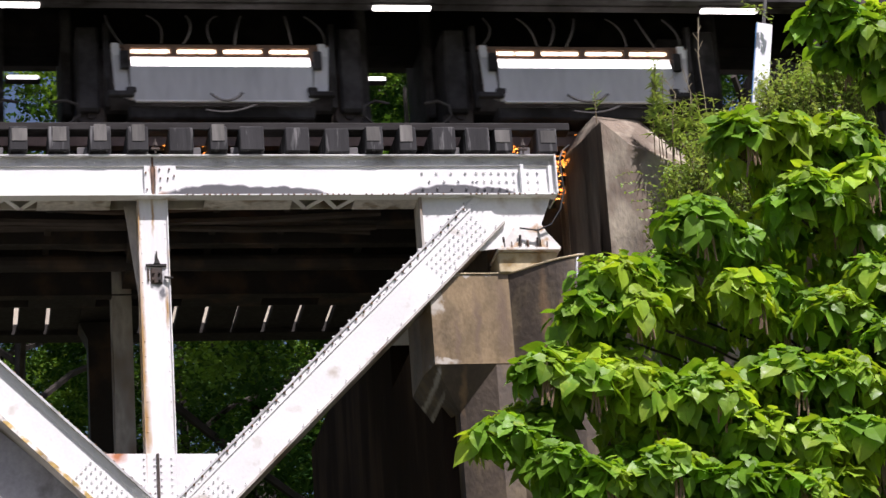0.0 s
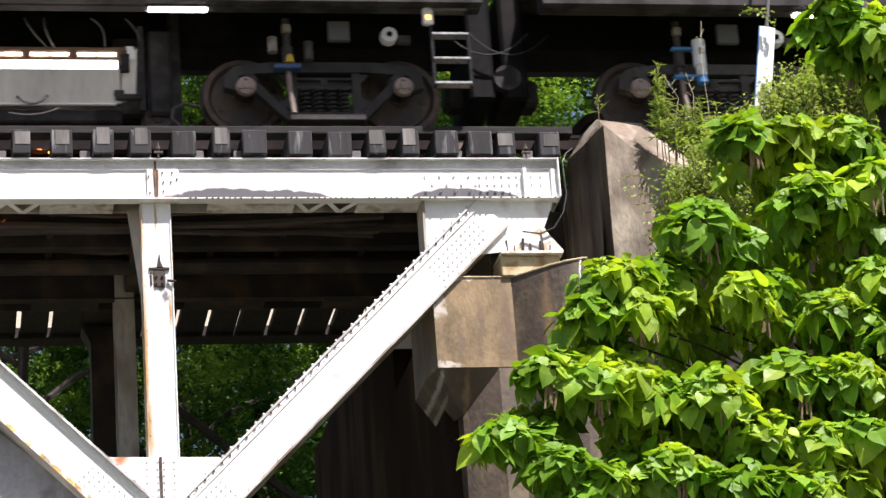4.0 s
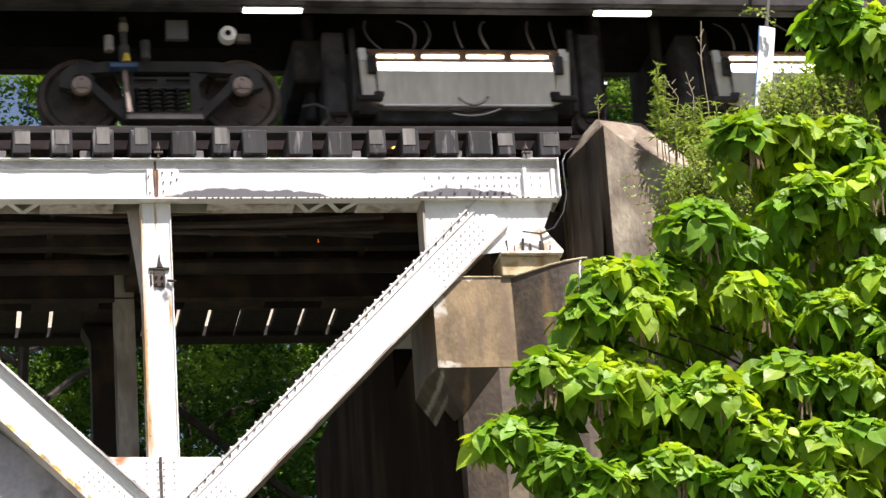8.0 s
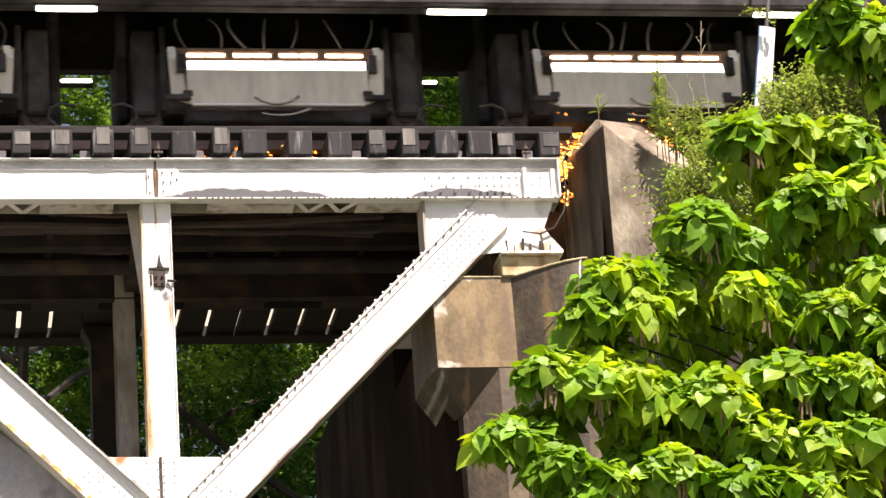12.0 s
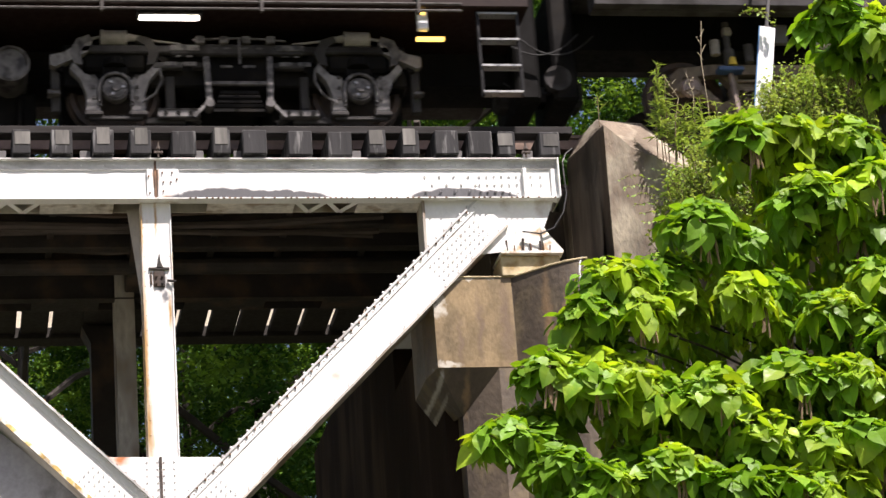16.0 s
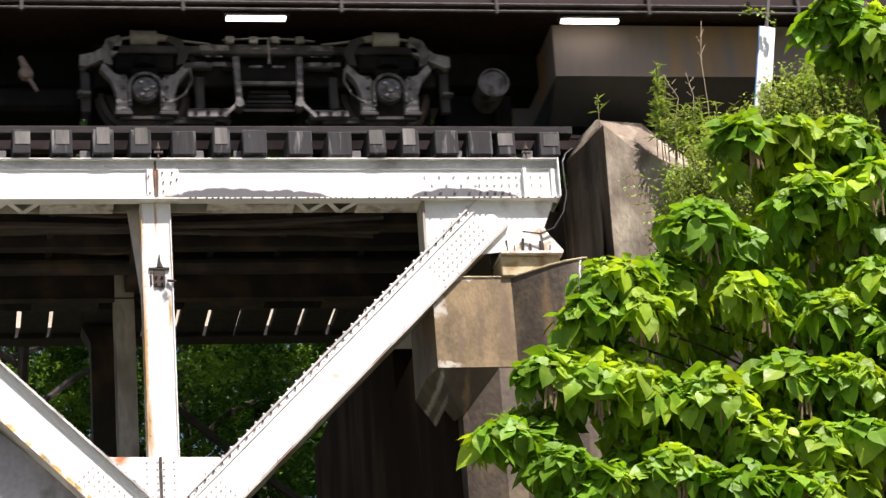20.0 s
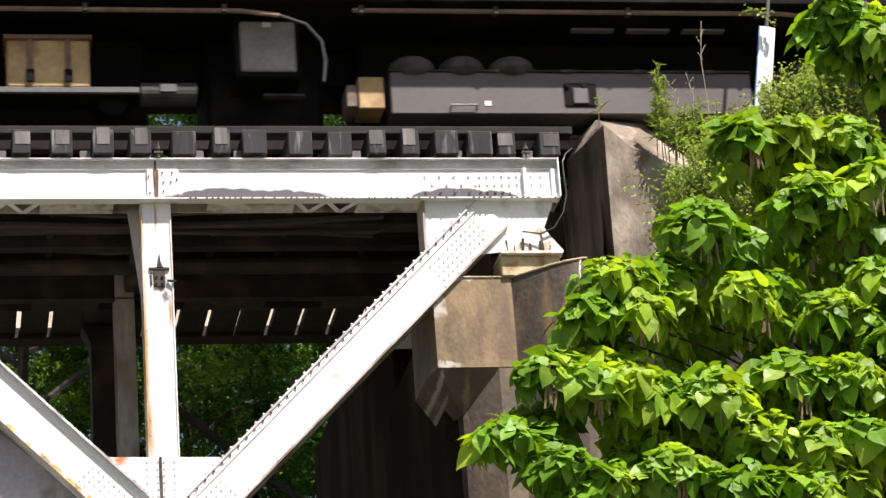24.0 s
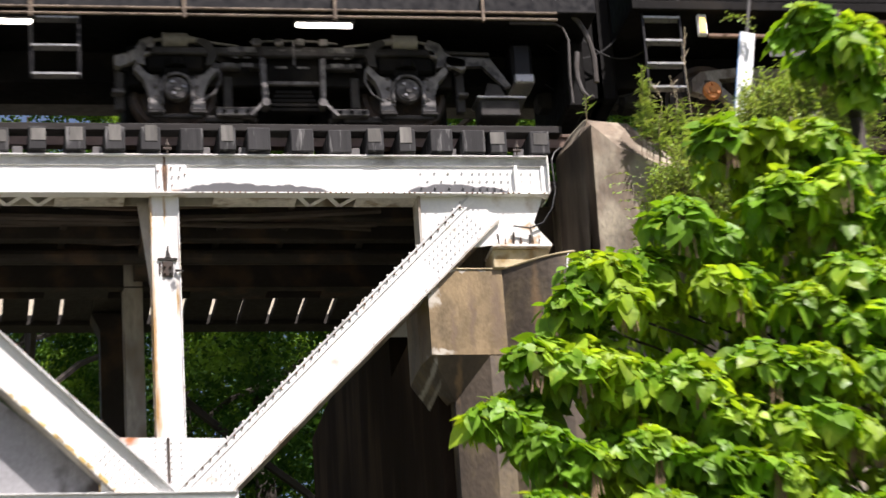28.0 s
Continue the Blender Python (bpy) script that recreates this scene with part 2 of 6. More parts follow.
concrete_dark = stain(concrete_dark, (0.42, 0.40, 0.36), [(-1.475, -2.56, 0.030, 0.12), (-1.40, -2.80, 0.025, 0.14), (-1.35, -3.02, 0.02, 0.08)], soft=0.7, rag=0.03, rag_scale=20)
concrete = stain(concrete, (0.70, 0.68, 0.62), [(-1.50, -1.52, 0.035, 0.05), (-1.47, -1.62, 0.025, 0.06)], soft=0.5, rag=0.04, rag_scale=25)
concrete_shade_soot = material("shaded_soot_streaked_concrete", (0.19, 0.158, 0.122), rough=0.85, vary=0.35, scale=2.5, fine=22, bump=0.4, second=(0.10, 0.082, 0.066), second_amount=0.40, second_scale=5.0, stretch=(1, 1, 0.12))
concrete_pale = material("pale_bearing_concrete", (0.52, 0.43, 0.26), rough=0.8, vary=0.25, scale=3, fine=20, bump=0.4, second=(0.30, 0.21, 0.09), second_amount=0.35, second_scale=5.0)
# Near-black base: the deep shade beside the pier is put into the colour.
concrete_shade = material("shade_dark_concrete", (0.028, 0.019, 0.013), spec=0.05, rough=0.95, vary=0.3, scale=1.2, fine=12, bump=0.4, second=(0.048, 0.032, 0.020), second_amount=0.4, second_scale=1.2, stretch=(1, 1, 0.25))
trough_steel = material("dull_trough_steel", (0.085, 0.066, 0.055), rough=0.8, vary=0.4, scale=3, fine=20, bump=0.3, second=(0.04, 0.03, 0.024), second_amount=0.6, second_scale=3, stretch=(0.3, 1, 1))
paint_band = material("grimed_shade_white_paint", (0.60, 0.60, 0.585), rough=0.6, vary=0.18, scale=2.0, fine=24, bump=0.1, second=(0.34, 0.33, 0.31), second_amount=0.35, second_scale=2.5, stretch=(0.5, 1, 1))
pale_board = material("pale_slit_board", (0.62, 0.56, 0.44), rough=0.8, vary=0.2, scale=2, fine=18, bump=0.2)
concrete_grey = material("weathered_wing_wall_concrete", (0.315, 0.275, 0.205), rough=0.88, vary=0.36, scale=2.4, fine=24, bump=1.2, second=(0.165, 0.13, 0.095), second_amount=0.6, second_scale=3.0, stretch=(1, 1, 0.5))
rail_steel = material("rail_steel", (0.16, 0.11, 0.085), rough=0.5, metal=0.6, vary=0.25, scale=4, fine=20, bump=0.1)
cable_black = material("cable_black", (0.012, 0.012, 0.012), rough=0.5, vary=0.2, bump=0.0)
black = material("grimy_black_paint", (0.006, 0.0056, 0.0054), spec=0.12, rough=0.75, vary=0.35, scale=1.5, fine=12, bump=0.2, second=(0.014, 0.012, 0.010), second_amount=0.3, second_scale=1.5)
# Black raised to put the smoke haze round the grinders into the colour.
black_hazed = material("haze_lifted_black", (0.048, 0.045, 0.046), spec=0.2, rough=0.8, vary=0.4, scale=1.5, fine=12, bump=0.2, second=(0.022, 0.02, 0.019), second_amount=0.5, second_scale=2.5)
truck_worn = material("worn_pale_truck_casting", (0.125, 0.117, 0.114), rough=0.55, vary=0.35, scale=5, fine=24, bump=0.5, second=(0.035, 0.031, 0.03), second_amount=0.5, second_scale=7)
paint_under = material("dirty_underside_paint", (0.66, 0.63, 0.57), rough=0.8, vary=0.3, scale=2, fine=18, bump=0.2, second=(0.30, 0.25, 0.19), second_amount=0.35, second_scale=4)
black_gloss = material("black_enamel", (0.008, 0.0075, 0.0075), spec=0.25, rough=0.4, vary=0.3, scale=1.5, fine=12, bump=0.05)
brown_black = material("brown_black_body_paint", (0.02, 0.010, 0.008), spec=0.2, rough=0.55, vary=0.25, scale=1.0, fine=12, bump=0.05)
truck_grey = material("dusty_truck_casting", (0.085, 0.077, 0.072), rough=0.8, vary=0.35, scale=4, fine=24, bump=0.4, second=(0.04, 0.034, 0.03), second_amount=0.6, second_scale=4)
truck_leg = material("pale_dusty_pedestal_casting", (0.20, 0.188, 0.182), rough=0.6, vary=0.3, scale=5, fine=24, bump=0.4, second=(0.10, 0.092, 0.088), second_amount=0.35, second_scale=7)
truck_dim = material("sooty_truck_casting", (0.030, 0.027, 0.026), rough=0.8, vary=0.35, scale=4, fine=24, bump=0.4, second=(0.035, 0.032, 0.03), second_amount=0.55, second_scale=4)
truck_pale = material("pale_dusty_truck_casting", (0.33, 0.295, 0.265), rough=0.8, vary=0.35, scale=4, fine=24, bump=0.4, second=(0.13, 0.105, 0.09), second_amount=0.45, second_scale=4)
truck_orange = material("orange_truck_casting", (0.50, 0.22, 0.05), rough=0.75, vary=0.3, scale=4, fine=24, bump=0.4, second=(0.24, 0.12, 0.05), second_amount=0.5, second_scale=4)
truck_tan = material("tan_truck_casting", (0.215, 0.165, 0.12), rough=0.8, vary=0.3, scale=4, fine=24, bump=0.4, second=(0.10, 0.075, 0.055), second_amount=0.45, second_scale=4)
wheel_steel = material("wheel_steel", (0.052, 0.041, 0.035), rough=0.6, metal=0.3, vary=0.35, scale=5, fine=24, bump=0.2, second=(0.085, 0.058, 0.042), second_amount=0.45, second_scale=3)
bearing_mat = material("dusty_bearing_cap", (0.26, 0.20, 0.17), rough=0.6, metal=0.2, vary=0.3, fine=24, bump=0.2)
bearing_orange = material("orange_bearing_cap", (0.62, 0.24, 0.07), rough=0.6, vary=0.3, fine=24, bump=0.2)
bearing_tan = material("tan_bearing_cap", (0.55, 0.38, 0.20), rough=0.6, vary=0.3, fine=24, bump=0.2)
panel_grey = material("grey_spray_shield", (0.58, 0.58, 0.59), rough=0.55, vary=0.12, scale=1.5, fine=14, bump=0.1, stretch=(1, 1, 0.25))
panel_tan = material("dusty_spray_shield", (0.60, 0.56, 0.48), rough=0.6, vary=0.18, scale=1.8, fine=14, bump=0.1, stretch=(1, 1, 0.25))
frame_brown = material("rust_brown_frame", (0.20, 0.12, 0.08), rough=0.7, vary=0.3, fine=20, bump=0.2)
lamp_glow = material("lit_lamp_cover", (0.8, 0.8, 0.76), rough=0.4, vary=0.03, bump=0.0, emit=(1.0, 0.95, 0.82), emit_strength=4.0)
bar_glow = material("glowing_white_cover", (0.85, 0.85, 0.85), rough=0.4, vary=0.03, bump=0.0, emit=(1.0, 0.97, 0.9), emit_strength=2.2)
tray_glow = material("lit_warm_tray_lamp", (0.85, 0.8, 0.7), rough=0.4, vary=0.03, bump=0.0, emit=(1.0, 0.84, 0.60), emit_strength=2.4)
amber_glow = material("amber_marker_lens", (0.8, 0.5, 0.15), rough=0.3, vary=0.05, bump=0.0, emit=(1.0, 0.6, 0.12), emit_strength=1.5)
edge_white = material("white_painted_edge", (0.78, 0.78, 0.78), rough=0.5, vary=0.12, fine=18, bump=0.1)
sign_white = material("white_sign_enamel", (0.82, 0.83, 0.85), rough=0.4, vary=0.06, fine=12, bump=0.05)
tank_upper = material("dusty_brown_tank_side", (0.21, 0.165, 0.14), rough=0.6, vary=0.12, scale=1.0, fine=12, bump=0.1, second=(0.32, 0.19, 0.08), second_amount=0.18, second_scale=1.2, stretch=(1, 1, 0.12))
tank_lower = material("dark_tank_belly", (0.022, 0.021, 0.021), rough=0.6, vary=0.15, scale=1.0, fine=10, bump=0.1)
box_grey = material("grey_equipment_box", (0.095, 0.081, 0.075), rough=0.55, vary=0.15, scale=1.2, fine=14, bump=0.1)
box_tan = material("yellowed_battery_box", (0.44, 0.30, 0.13), rough=0.6, vary=0.25, scale=2, fine=14, bump=0.15, second=(0.30, 0.18, 0.07), second_amount=0.4, second_scale=3)
door_grey = material("dusty_grey_locker_door", (0.25, 0.235, 0.215), rough=0.6, vary=0.2, scale=2.5, fine=20, bump=0.1)
plate_grey = material("grey_plate", (0.105, 0.10, 0.098), rough=0.5, vary=0.1, fine=14, bump=0.05)
dark_blue = material("dark_blue_paint", (0.03, 0.07, 0.16), rough=0.5, vary=0.2, bump=0.0)
yellow_paint = material("yellow_paint", (0.72, 0.50, 0.06), rough=0.5, vary=0.15, bump=0.0)
blue_band = material("blue_band", (0.05, 0.20, 0.45), rough=0.5, vary=0.1, bump=0.0)
bright_metal = material("worn_bright_metal", (0.36, 0.355, 0.35), rough=0.35, metal=0.7, vary=0.15, fine=24, bump=0.05)
hose_rubber = material("dusty_hose_rubber", (0.045, 0.043, 0.042), rough=0.7, vary=0.2, bump=0.1)
spark_glow = material("spark", (1.0, 0.4, 0.05), rough=0.5, vary=0.0, bump=0.0, emit=(1.0, 0.28, 0.03), emit_strength=5.0)
spark_hot = material("hot_spark", (1.0, 0.6, 0.2), rough=0.5, vary=0.0, bump=0.0, emit=(1.0, 0.50, 0.10), emit_strength=9.0)
spark_ember = material("ember_spark", (1.0, 0.3, 0.05), rough=0.5, vary=0.0, bump=0.0, emit=(1.0, 0.20, 0.02), emit_strength=1.1)
leaf_big = leaf_material("broad_leaf", (0.150, 0.305, 0.019), (0.30, 0.44, 0.03), thin=0.42, vary=0.32)
leaf_single = leaf_material("broad_leaf_single", (0.16, 0.32, 0.018), (0.33, 0.46, 0.03), thin=0.42, per_object=0.30)
leaf_small = leaf_material("small_shrub_leaf", (0.23, 0.35, 0.09), (0.33, 0.43, 0.16), thin=0.35, vary=0.35)
leaf_weed = leaf_material("weed_leaf", (0.25, 0.36, 0.10), (0.38, 0.45, 0.17), thin=0.35, vary=0.3)
# Broad patches put sunlit and shaded leaf clumps into the colour.
leaf_far = leaf_material("far_tree_leaf", (0.040, 0.105, 0.022), (0.17, 0.31, 0.05), thin=0.35, vary=0.25, patch=0.45)
leaf_far.node_tree.nodes["Principled BSDF"].inputs["Specular IOR Level"].default_value = 0.12
dry_pod = material("dry_seed_pod", (0.22, 0.15, 0.09), rough=0.8, vary=0.3, fine=20, bump=0.2)
bark = material("bark", (0.035, 0.028, 0.022), rough=0.9, vary=0.35, scale=5, fine=20, bump=0.8, stretch=(1, 1, 0.3))
twig = material("twig", (0.16, 0.12, 0.07), rough=0.85, vary=0.25, fine=20, bump=0.2)
stalk_dry = material("dry_stalk", (0.42, 0.35, 0.24), rough=0.85, vary=0.2, fine=20, bump=0.1)
soil = material("river_bank_soil", (0.055, 0.05, 0.035), rough=0.95, vary=0.35, scale=0.4, fine=6, bump=0.5, second=(0.075, 0.075, 0.04), second_amount=0.8, second_scale=0.15)

# ------------------------------------------------------------ ground
def ground():
    bm = B()
    xs = [-900, -300, -140, -80, *[-60 + 4 * i for i in range(31)], 80, 140, 300, 900]
    ys = [-900, -300, -120, -60, *[-44 + 4 * i for i in range(36)], 130, 200, 400, 900]
    grid = []
    for y in ys:
        row = []
        for x in xs:
            z = -13.8 + 0.35 * math.sin(x * 0.21) * math.cos(y * 0.17)
            z += 11.0 * max(0.0, min(1.0, (x - 2) / 20)) * (1 if -5 < y < 11 else max(0.0, 1 - min(abs(y + 5), abs(y - 11)) / 9))
            z += 7.0 * max(0.0, min(1.0, (y - 26) / 40))
            row.append(bm.verts.new((x, y, z)))
        grid.append(row)
    for r0, r1 in zip(grid, grid[1:]):
        for i in range(len(r0) - 1):
            bm.faces.new((r0[i], r0[i + 1], r1[i + 1], r1[i]))
    ob = new("ground", mesh_of("ground", bm, soil, True))
    tagged(ob, "grassy earth river bank below the railway bridge", "ground", kind="structure")


ground()


# ------------------------------------------------------------ truss bridge
X_END, X_WEST = 0.0, -22.0
PANEL = 8.15
NODE = (-4.56, -3.76)


def truss(bridge, y0, depth, chord_mat, post_mat, near):
    """One truss: built-up top chord, post, diagonals, bottom chord and gussets; y0 is its outer face."""
    y1 = y0 + depth
    chord = part("top_chord", box(B(), X_WEST, X_END - 0.01, y0 + 0.02, y0 + 0.04, -0.47, -0.012), chord_mat, bridge, "white-painted girder web stained with soot" if near else "")
    bm = B()
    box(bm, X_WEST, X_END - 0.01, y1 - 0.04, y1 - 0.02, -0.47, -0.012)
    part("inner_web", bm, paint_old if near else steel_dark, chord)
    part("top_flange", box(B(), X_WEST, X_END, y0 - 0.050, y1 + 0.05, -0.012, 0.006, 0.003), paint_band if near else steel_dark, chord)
    # Angle greyed partly for the shade under the top flange, partly for grime.
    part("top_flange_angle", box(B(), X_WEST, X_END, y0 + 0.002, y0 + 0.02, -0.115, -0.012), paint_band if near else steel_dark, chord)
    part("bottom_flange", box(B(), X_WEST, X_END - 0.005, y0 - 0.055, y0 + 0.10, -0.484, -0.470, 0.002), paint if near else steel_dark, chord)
    if near:
        part("bottom_flange_angle", box(B(), X_WEST, X_END, y0 + 0.006, y0 + 0.02, -0.47, -0.435), paint_girder, chord)
        for x0, x1, name in ((-0.085, -0.006, "end_angle"), (-0.41, -0.37, "stiffener"), (-4.62, -4.55, "splice_angle"), (-4.50, -4.27, "splice_plate")):
            bm = B()
            box(bm, x0, x1, y0 - 0.012 if name != "stiffener" else y0 - 0.045, y0 + 0.02, -0.465, -0.116, 0.003)
            part(name, bm, paint_girder, chord)
        box_end = B()
        box(box_end, -0.012, 0.004, y0 - 0.07, y1, -0.47, 0.0, 0.002)
        part("end_plate", box_end, paint, chord)
        rust = B()
        box(rust, -4.538, -4.512, y0 - 0.002, y0 + 0.018, -0.465, -0.012)
        part("splice_gap", rust, rust_steel, chord, "rusted splice gap")
        rv = B()
        pts, top_row = [], []
        for j, z in enumerate((-0.19, -0.29, -0.385)):
            for i in range(4):
                pts.append((-1.52 + 0.165 * i + 0.08 * (j % 2), z))
            for i in range(6):
                pts.append((-0.90 + 0.085 * i, z))
            for x in (-0.31, -0.20, -0.055):
                pts.append((x, z))
        bolts = [(x, z) for x in (-4.45, -4.36) for z in (-0.16, -0.27)] + [(-4.30, -0.24), (-4.46, -0.38), (-4.60, -0.2), (-4.60, -0.4)]
        for i, (x, z) in enumerate(bolts):
            part("splice_bolt", tube(B(), (x + 0.008 * (i % 3), y0 - 0.03, z), (x + 0.008 * (i % 3), y0 - 0.012, z), 0.010, seg=6), rust_steel, chord)
        x = -4.2
        while x < -1.6:
            pts.append((x, -0.45))
            x += 0.095
        x = X_WEST + 0.1
        while x < -0.05:
            top_row.append((x, -0.065))
            x += 0.085
        part("rivets", rivet_field(rv, pts, r=0.018, h=0.006, y=y0 + 0.008), paint_girder, chord, kind="stuff")
        part("flange_rivets", rivet_field(B(), top_row, r=0.014, h=0.007, y=y0 + 0.001), paint_band, chord, kind="stuff")
        rng = random.Random(77)
        low_row = [(-4.22 + 0.062 * i, -0.477) for i in range(68) if rng.random() < 0.75]
        part("rusty_rivets", rivet_field(B(), low_row, r=0.013, h=0.012, y=y0 - 0.056), rust_steel, chord, kind="stuff")
    # battens and lacing closing the underside of the chord
    spans = [(-2.28, -1.57), (-3.95, -2.98), (-5.78, -4.98), (-7.6, -6.5), (-9.4, -8.3)]
    for a, b in spans:
        part("batten_plate", box(B(), a, b, y0 + 0.055, y1 - 0.02, -0.476, -0.468), paint_under if near else steel_dark, chord)
    for a, b in ((-2.98, -2.28), (-6.5, -5.78), (-8.3, -7.6)) if near else ():
        step = (b - a) / 2
        for i in range(2):
            for s in (0, 1):
                xa, xb = a + step * i + (step / 2) * s, a + step * i + step / 2 * (s + 1)
                bm = B()
                ya, yb = (y0 + 0.06, y1 - 0.04) if s == 0 else (y1 - 0.04, y0 + 0.06)
                d = Vector((xb - xa, yb - ya, 0))
                m = Matrix.Translation((xa, ya, -0.473)) @ d.to_track_quat("X", "Z").to_matrix().to_4x4()
                box(bm, 0, d.length, -0.03, 0.03, -0.005, 0.005, 0, m)
                part("lacing_bar", bm, paint, chord)
    # posts
    for k in range(3):
        px = NODE[0] + (0.03 if near else -0.11) - PANEL * k
        bm = B()
        w0, w1 = (0.165, 0.155) if near else (0.13, 0.10)
        box(bm, px - w0, px + w1, y0 + (0.07 if near else -0.04), y0 + (0.09 if near else -0.02), -3.78, -0.47 if near else 0.24)
        post = part("post", bm, post_mat, bridge, "white-painted riveted post streaked with rust" if near else "grimy white post")
        for sx, w in ((px - w0 - 0.003, 0.012), (px + w1 - 0.005, 0.012)):
            part("post_flange", box(B(), sx, sx + w, y0 + 0.05, y1 - 0.03, -3.78, -0.47 if near else 0.24), post_mat, post)
        if near:
            brk = B()
            plate(brk, [(px - 0.165, -1.6), (px - 0.165, -0.48), (px - 0.30, -0.48)], y0 + 0.28, y0 + 0.30)
            part("knee_plate", brk, paint_old, post)
        if near and k == 0:
            rv = B()
            pts = [(px + dx, -0.6 - 0.17 * i) for i in range(17) for dx in (-0.135, 0.125)]
            part("rivets", rivet_field(rv, pts, r=0.009, h=0.006, y=y0 + 0.07), post_mat, post, kind="stuff")
            sp = B()
            plate(sp, [(px - 0.015, -1.245), (px + 0.055, -1.245), (px + 0.028, -1.17), (px + 0.026, -1.10), (px + 0.014, -1.10), (px + 0.010, -1.17)], y0 + 0.040, y0 + 0.069)
            box(sp, px - 0.10, px + 0.125, y0 + 0.046, y0 + 0.069, -1.275, -1.2455, 0.004)
            box(sp, px - 0.05, px + 0.075, y0 + 0.050, y0 + 0.069, -1.47, -1.285, 0.008)
            box(sp, px - 0.085, px - 0.065, y0 + 0.05, y0 + 0.069, -1.44, -1.30, 0.003)
            tube(sp, (px + 0.10, y0 + 0.05, -1.40), (px + 0.19, y0 + 0.02, -1.42), 0.016, 0.010, 6)
            for dx, dz in ((-0.02, -1.35), (0.045, -1.35), (-0.02, -1.43), (0.045, -1.43)):
                tube(sp, (px + dx, y0 + 0.03, dz), (px + dx, y0 + 0.05, dz), 0.013, seg=6)
            part("splice_clamp", sp, steel_dark, post, "soot-black clamp on the post")
    # diagonals
    runs = [((-0.77, -0.64), (-4.40, -4.27), True)]
    for k in range(3):
        n = NODE[0] - PANEL * k
        runs.append(((n - 0.10, -4.235), (n - 0.44 - 3.50, -0.46), False))
        if k:
            runs.append(((n + 0.55 + 3.53, -0.50), (n + 0.55, -3.92), True))
    if not near:
        runs = runs[2:]
    for a, b, down in runs:
        d = (Vector(b) - Vector(a)).normalized()
        nrm = Vector((-d.y, d.x))
        if nrm.y < 0:
            nrm = -nrm
        dg = part("diagonal", strip(Vector(a) + nrm * 0.02, Vector(b) + nrm * 0.02, 0.225, y0 + 0.03, y0 + 0.05), paint if near else paint_old, bridge, "white-painted riveted diagonal" if near else "")
        for s, nm in ((1, "upper_flange"), (-1, "lower_flange")):
            off = nrm * (0.225 * s + 0.02)
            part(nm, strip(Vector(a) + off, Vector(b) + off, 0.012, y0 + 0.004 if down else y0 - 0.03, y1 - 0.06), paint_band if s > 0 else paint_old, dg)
        off = nrm * 0.20
        part("flange_angle", strip(Vector(a) + off, Vector(b) + off, 0.035, y0 + 0.018, y0 + 0.03), paint, dg)
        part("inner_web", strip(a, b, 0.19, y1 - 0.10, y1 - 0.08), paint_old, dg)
        if near:
            rv = B()
            L = (Vector(b) - Vector(a)).length
            pts = []
            i = 0
            while 0.1 + i * 0.115 < L:
                p = Vector(a) + d * (0.1 + i * 0.115)
                pts.append(tuple(p + nrm * 0.20))
                i += 1
            i = 0
            while 0.1 + i * 0.23 < L:
                pts.append(tuple(Vector(a) + d * (0.1 + i * 0.23) - nrm * 0.165))
                i += 1
            for q in range(11):
                for w in range(4):
                    for end in (0.22, L - 0.75):
                        pts.append(tuple(Vector(a) + d * (end + q * 0.075) + nrm * (-0.11 + 0.07 * w)))
            part("rivets", rivet_field(rv, pts, r=0.012, h=0.007, y=y0 + 0.018), paint, dg, kind="stuff")
            edge = B()
            i = 0
            while 0.15 + i * 0.13 < L:
                p = Vector(a) + d * (0.15 + i * 0.13) + nrm * 0.257
                q = p + nrm * 0.022
                tube(edge, (p.x, y0 + 0.03, p.y), (q.x, y0 + 0.03, q.y), 0.022, 0.013, 6)
                i += 1
            part("edge_rivets", edge, paint_band if down else rust_steel, dg, kind="stuff")
            if down:
                # Dark dots put the bolts' shadows into the colour of the heads.
                shank = B()
                i = 0
                while 0.15 + i * 0.13 < L:
                    p = Vector(a) + d * (0.215 + i * 0.13) + nrm * 0.222
                    tube(shank, (p.x, y0 - 0.002, p.y), (p.x, y0 + 0.018, p.y), 0.011, 0.014, 6)
                    i += 1
                part("edge_bolts", shank, rust_steel, dg, "bolt heads, darkened for their shadows, along the upper edge", kind="stuff")
            off = nrm * -0.205
            if not down:
                part("rusty_edge", strip(Vector(a) + off, Vector(b) + off, 0.022, y0 - 0.036, y0 - 0.0305), ochre_rust, dg, "ochre rust along the lower edge")
    if near:
        bm = B()
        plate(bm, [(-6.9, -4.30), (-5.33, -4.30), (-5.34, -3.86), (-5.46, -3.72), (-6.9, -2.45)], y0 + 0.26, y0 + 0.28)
        wd = part("web_doubler", bm, paint_shade_grime, bridge, "white plate below the diagonal with a rusty edge")
        part("doubler_edge", box(B(), -5.345, -5.32, y0 + 0.24, y0 + 0.259, -4.30, -3.86), ochre_rust, wd)
        part("node_plate", plate(B(), [(-5.33, -4.30), (-4.9, -4.30), (-4.9, -3.9), (-5.33, -3.62)], y0 + 0.10, y0 + 0.115), paint, bridge, "white plate behind the diagonal")
    # bottom chord and node gussets
    bc = part("bottom_chord", box(B(), X_WEST, -3.86, y0 - 0.05, y1 - 0.08, -4.46, -4.075, 0.004), paint if near else paint_old, bridge)
    part("chord_flange", box(B(), X_WEST, -3.84, y0 - 0.08, y1 - 0.06, -4.073, -4.055, 0.003), paint_band if near else paint_old, bc)
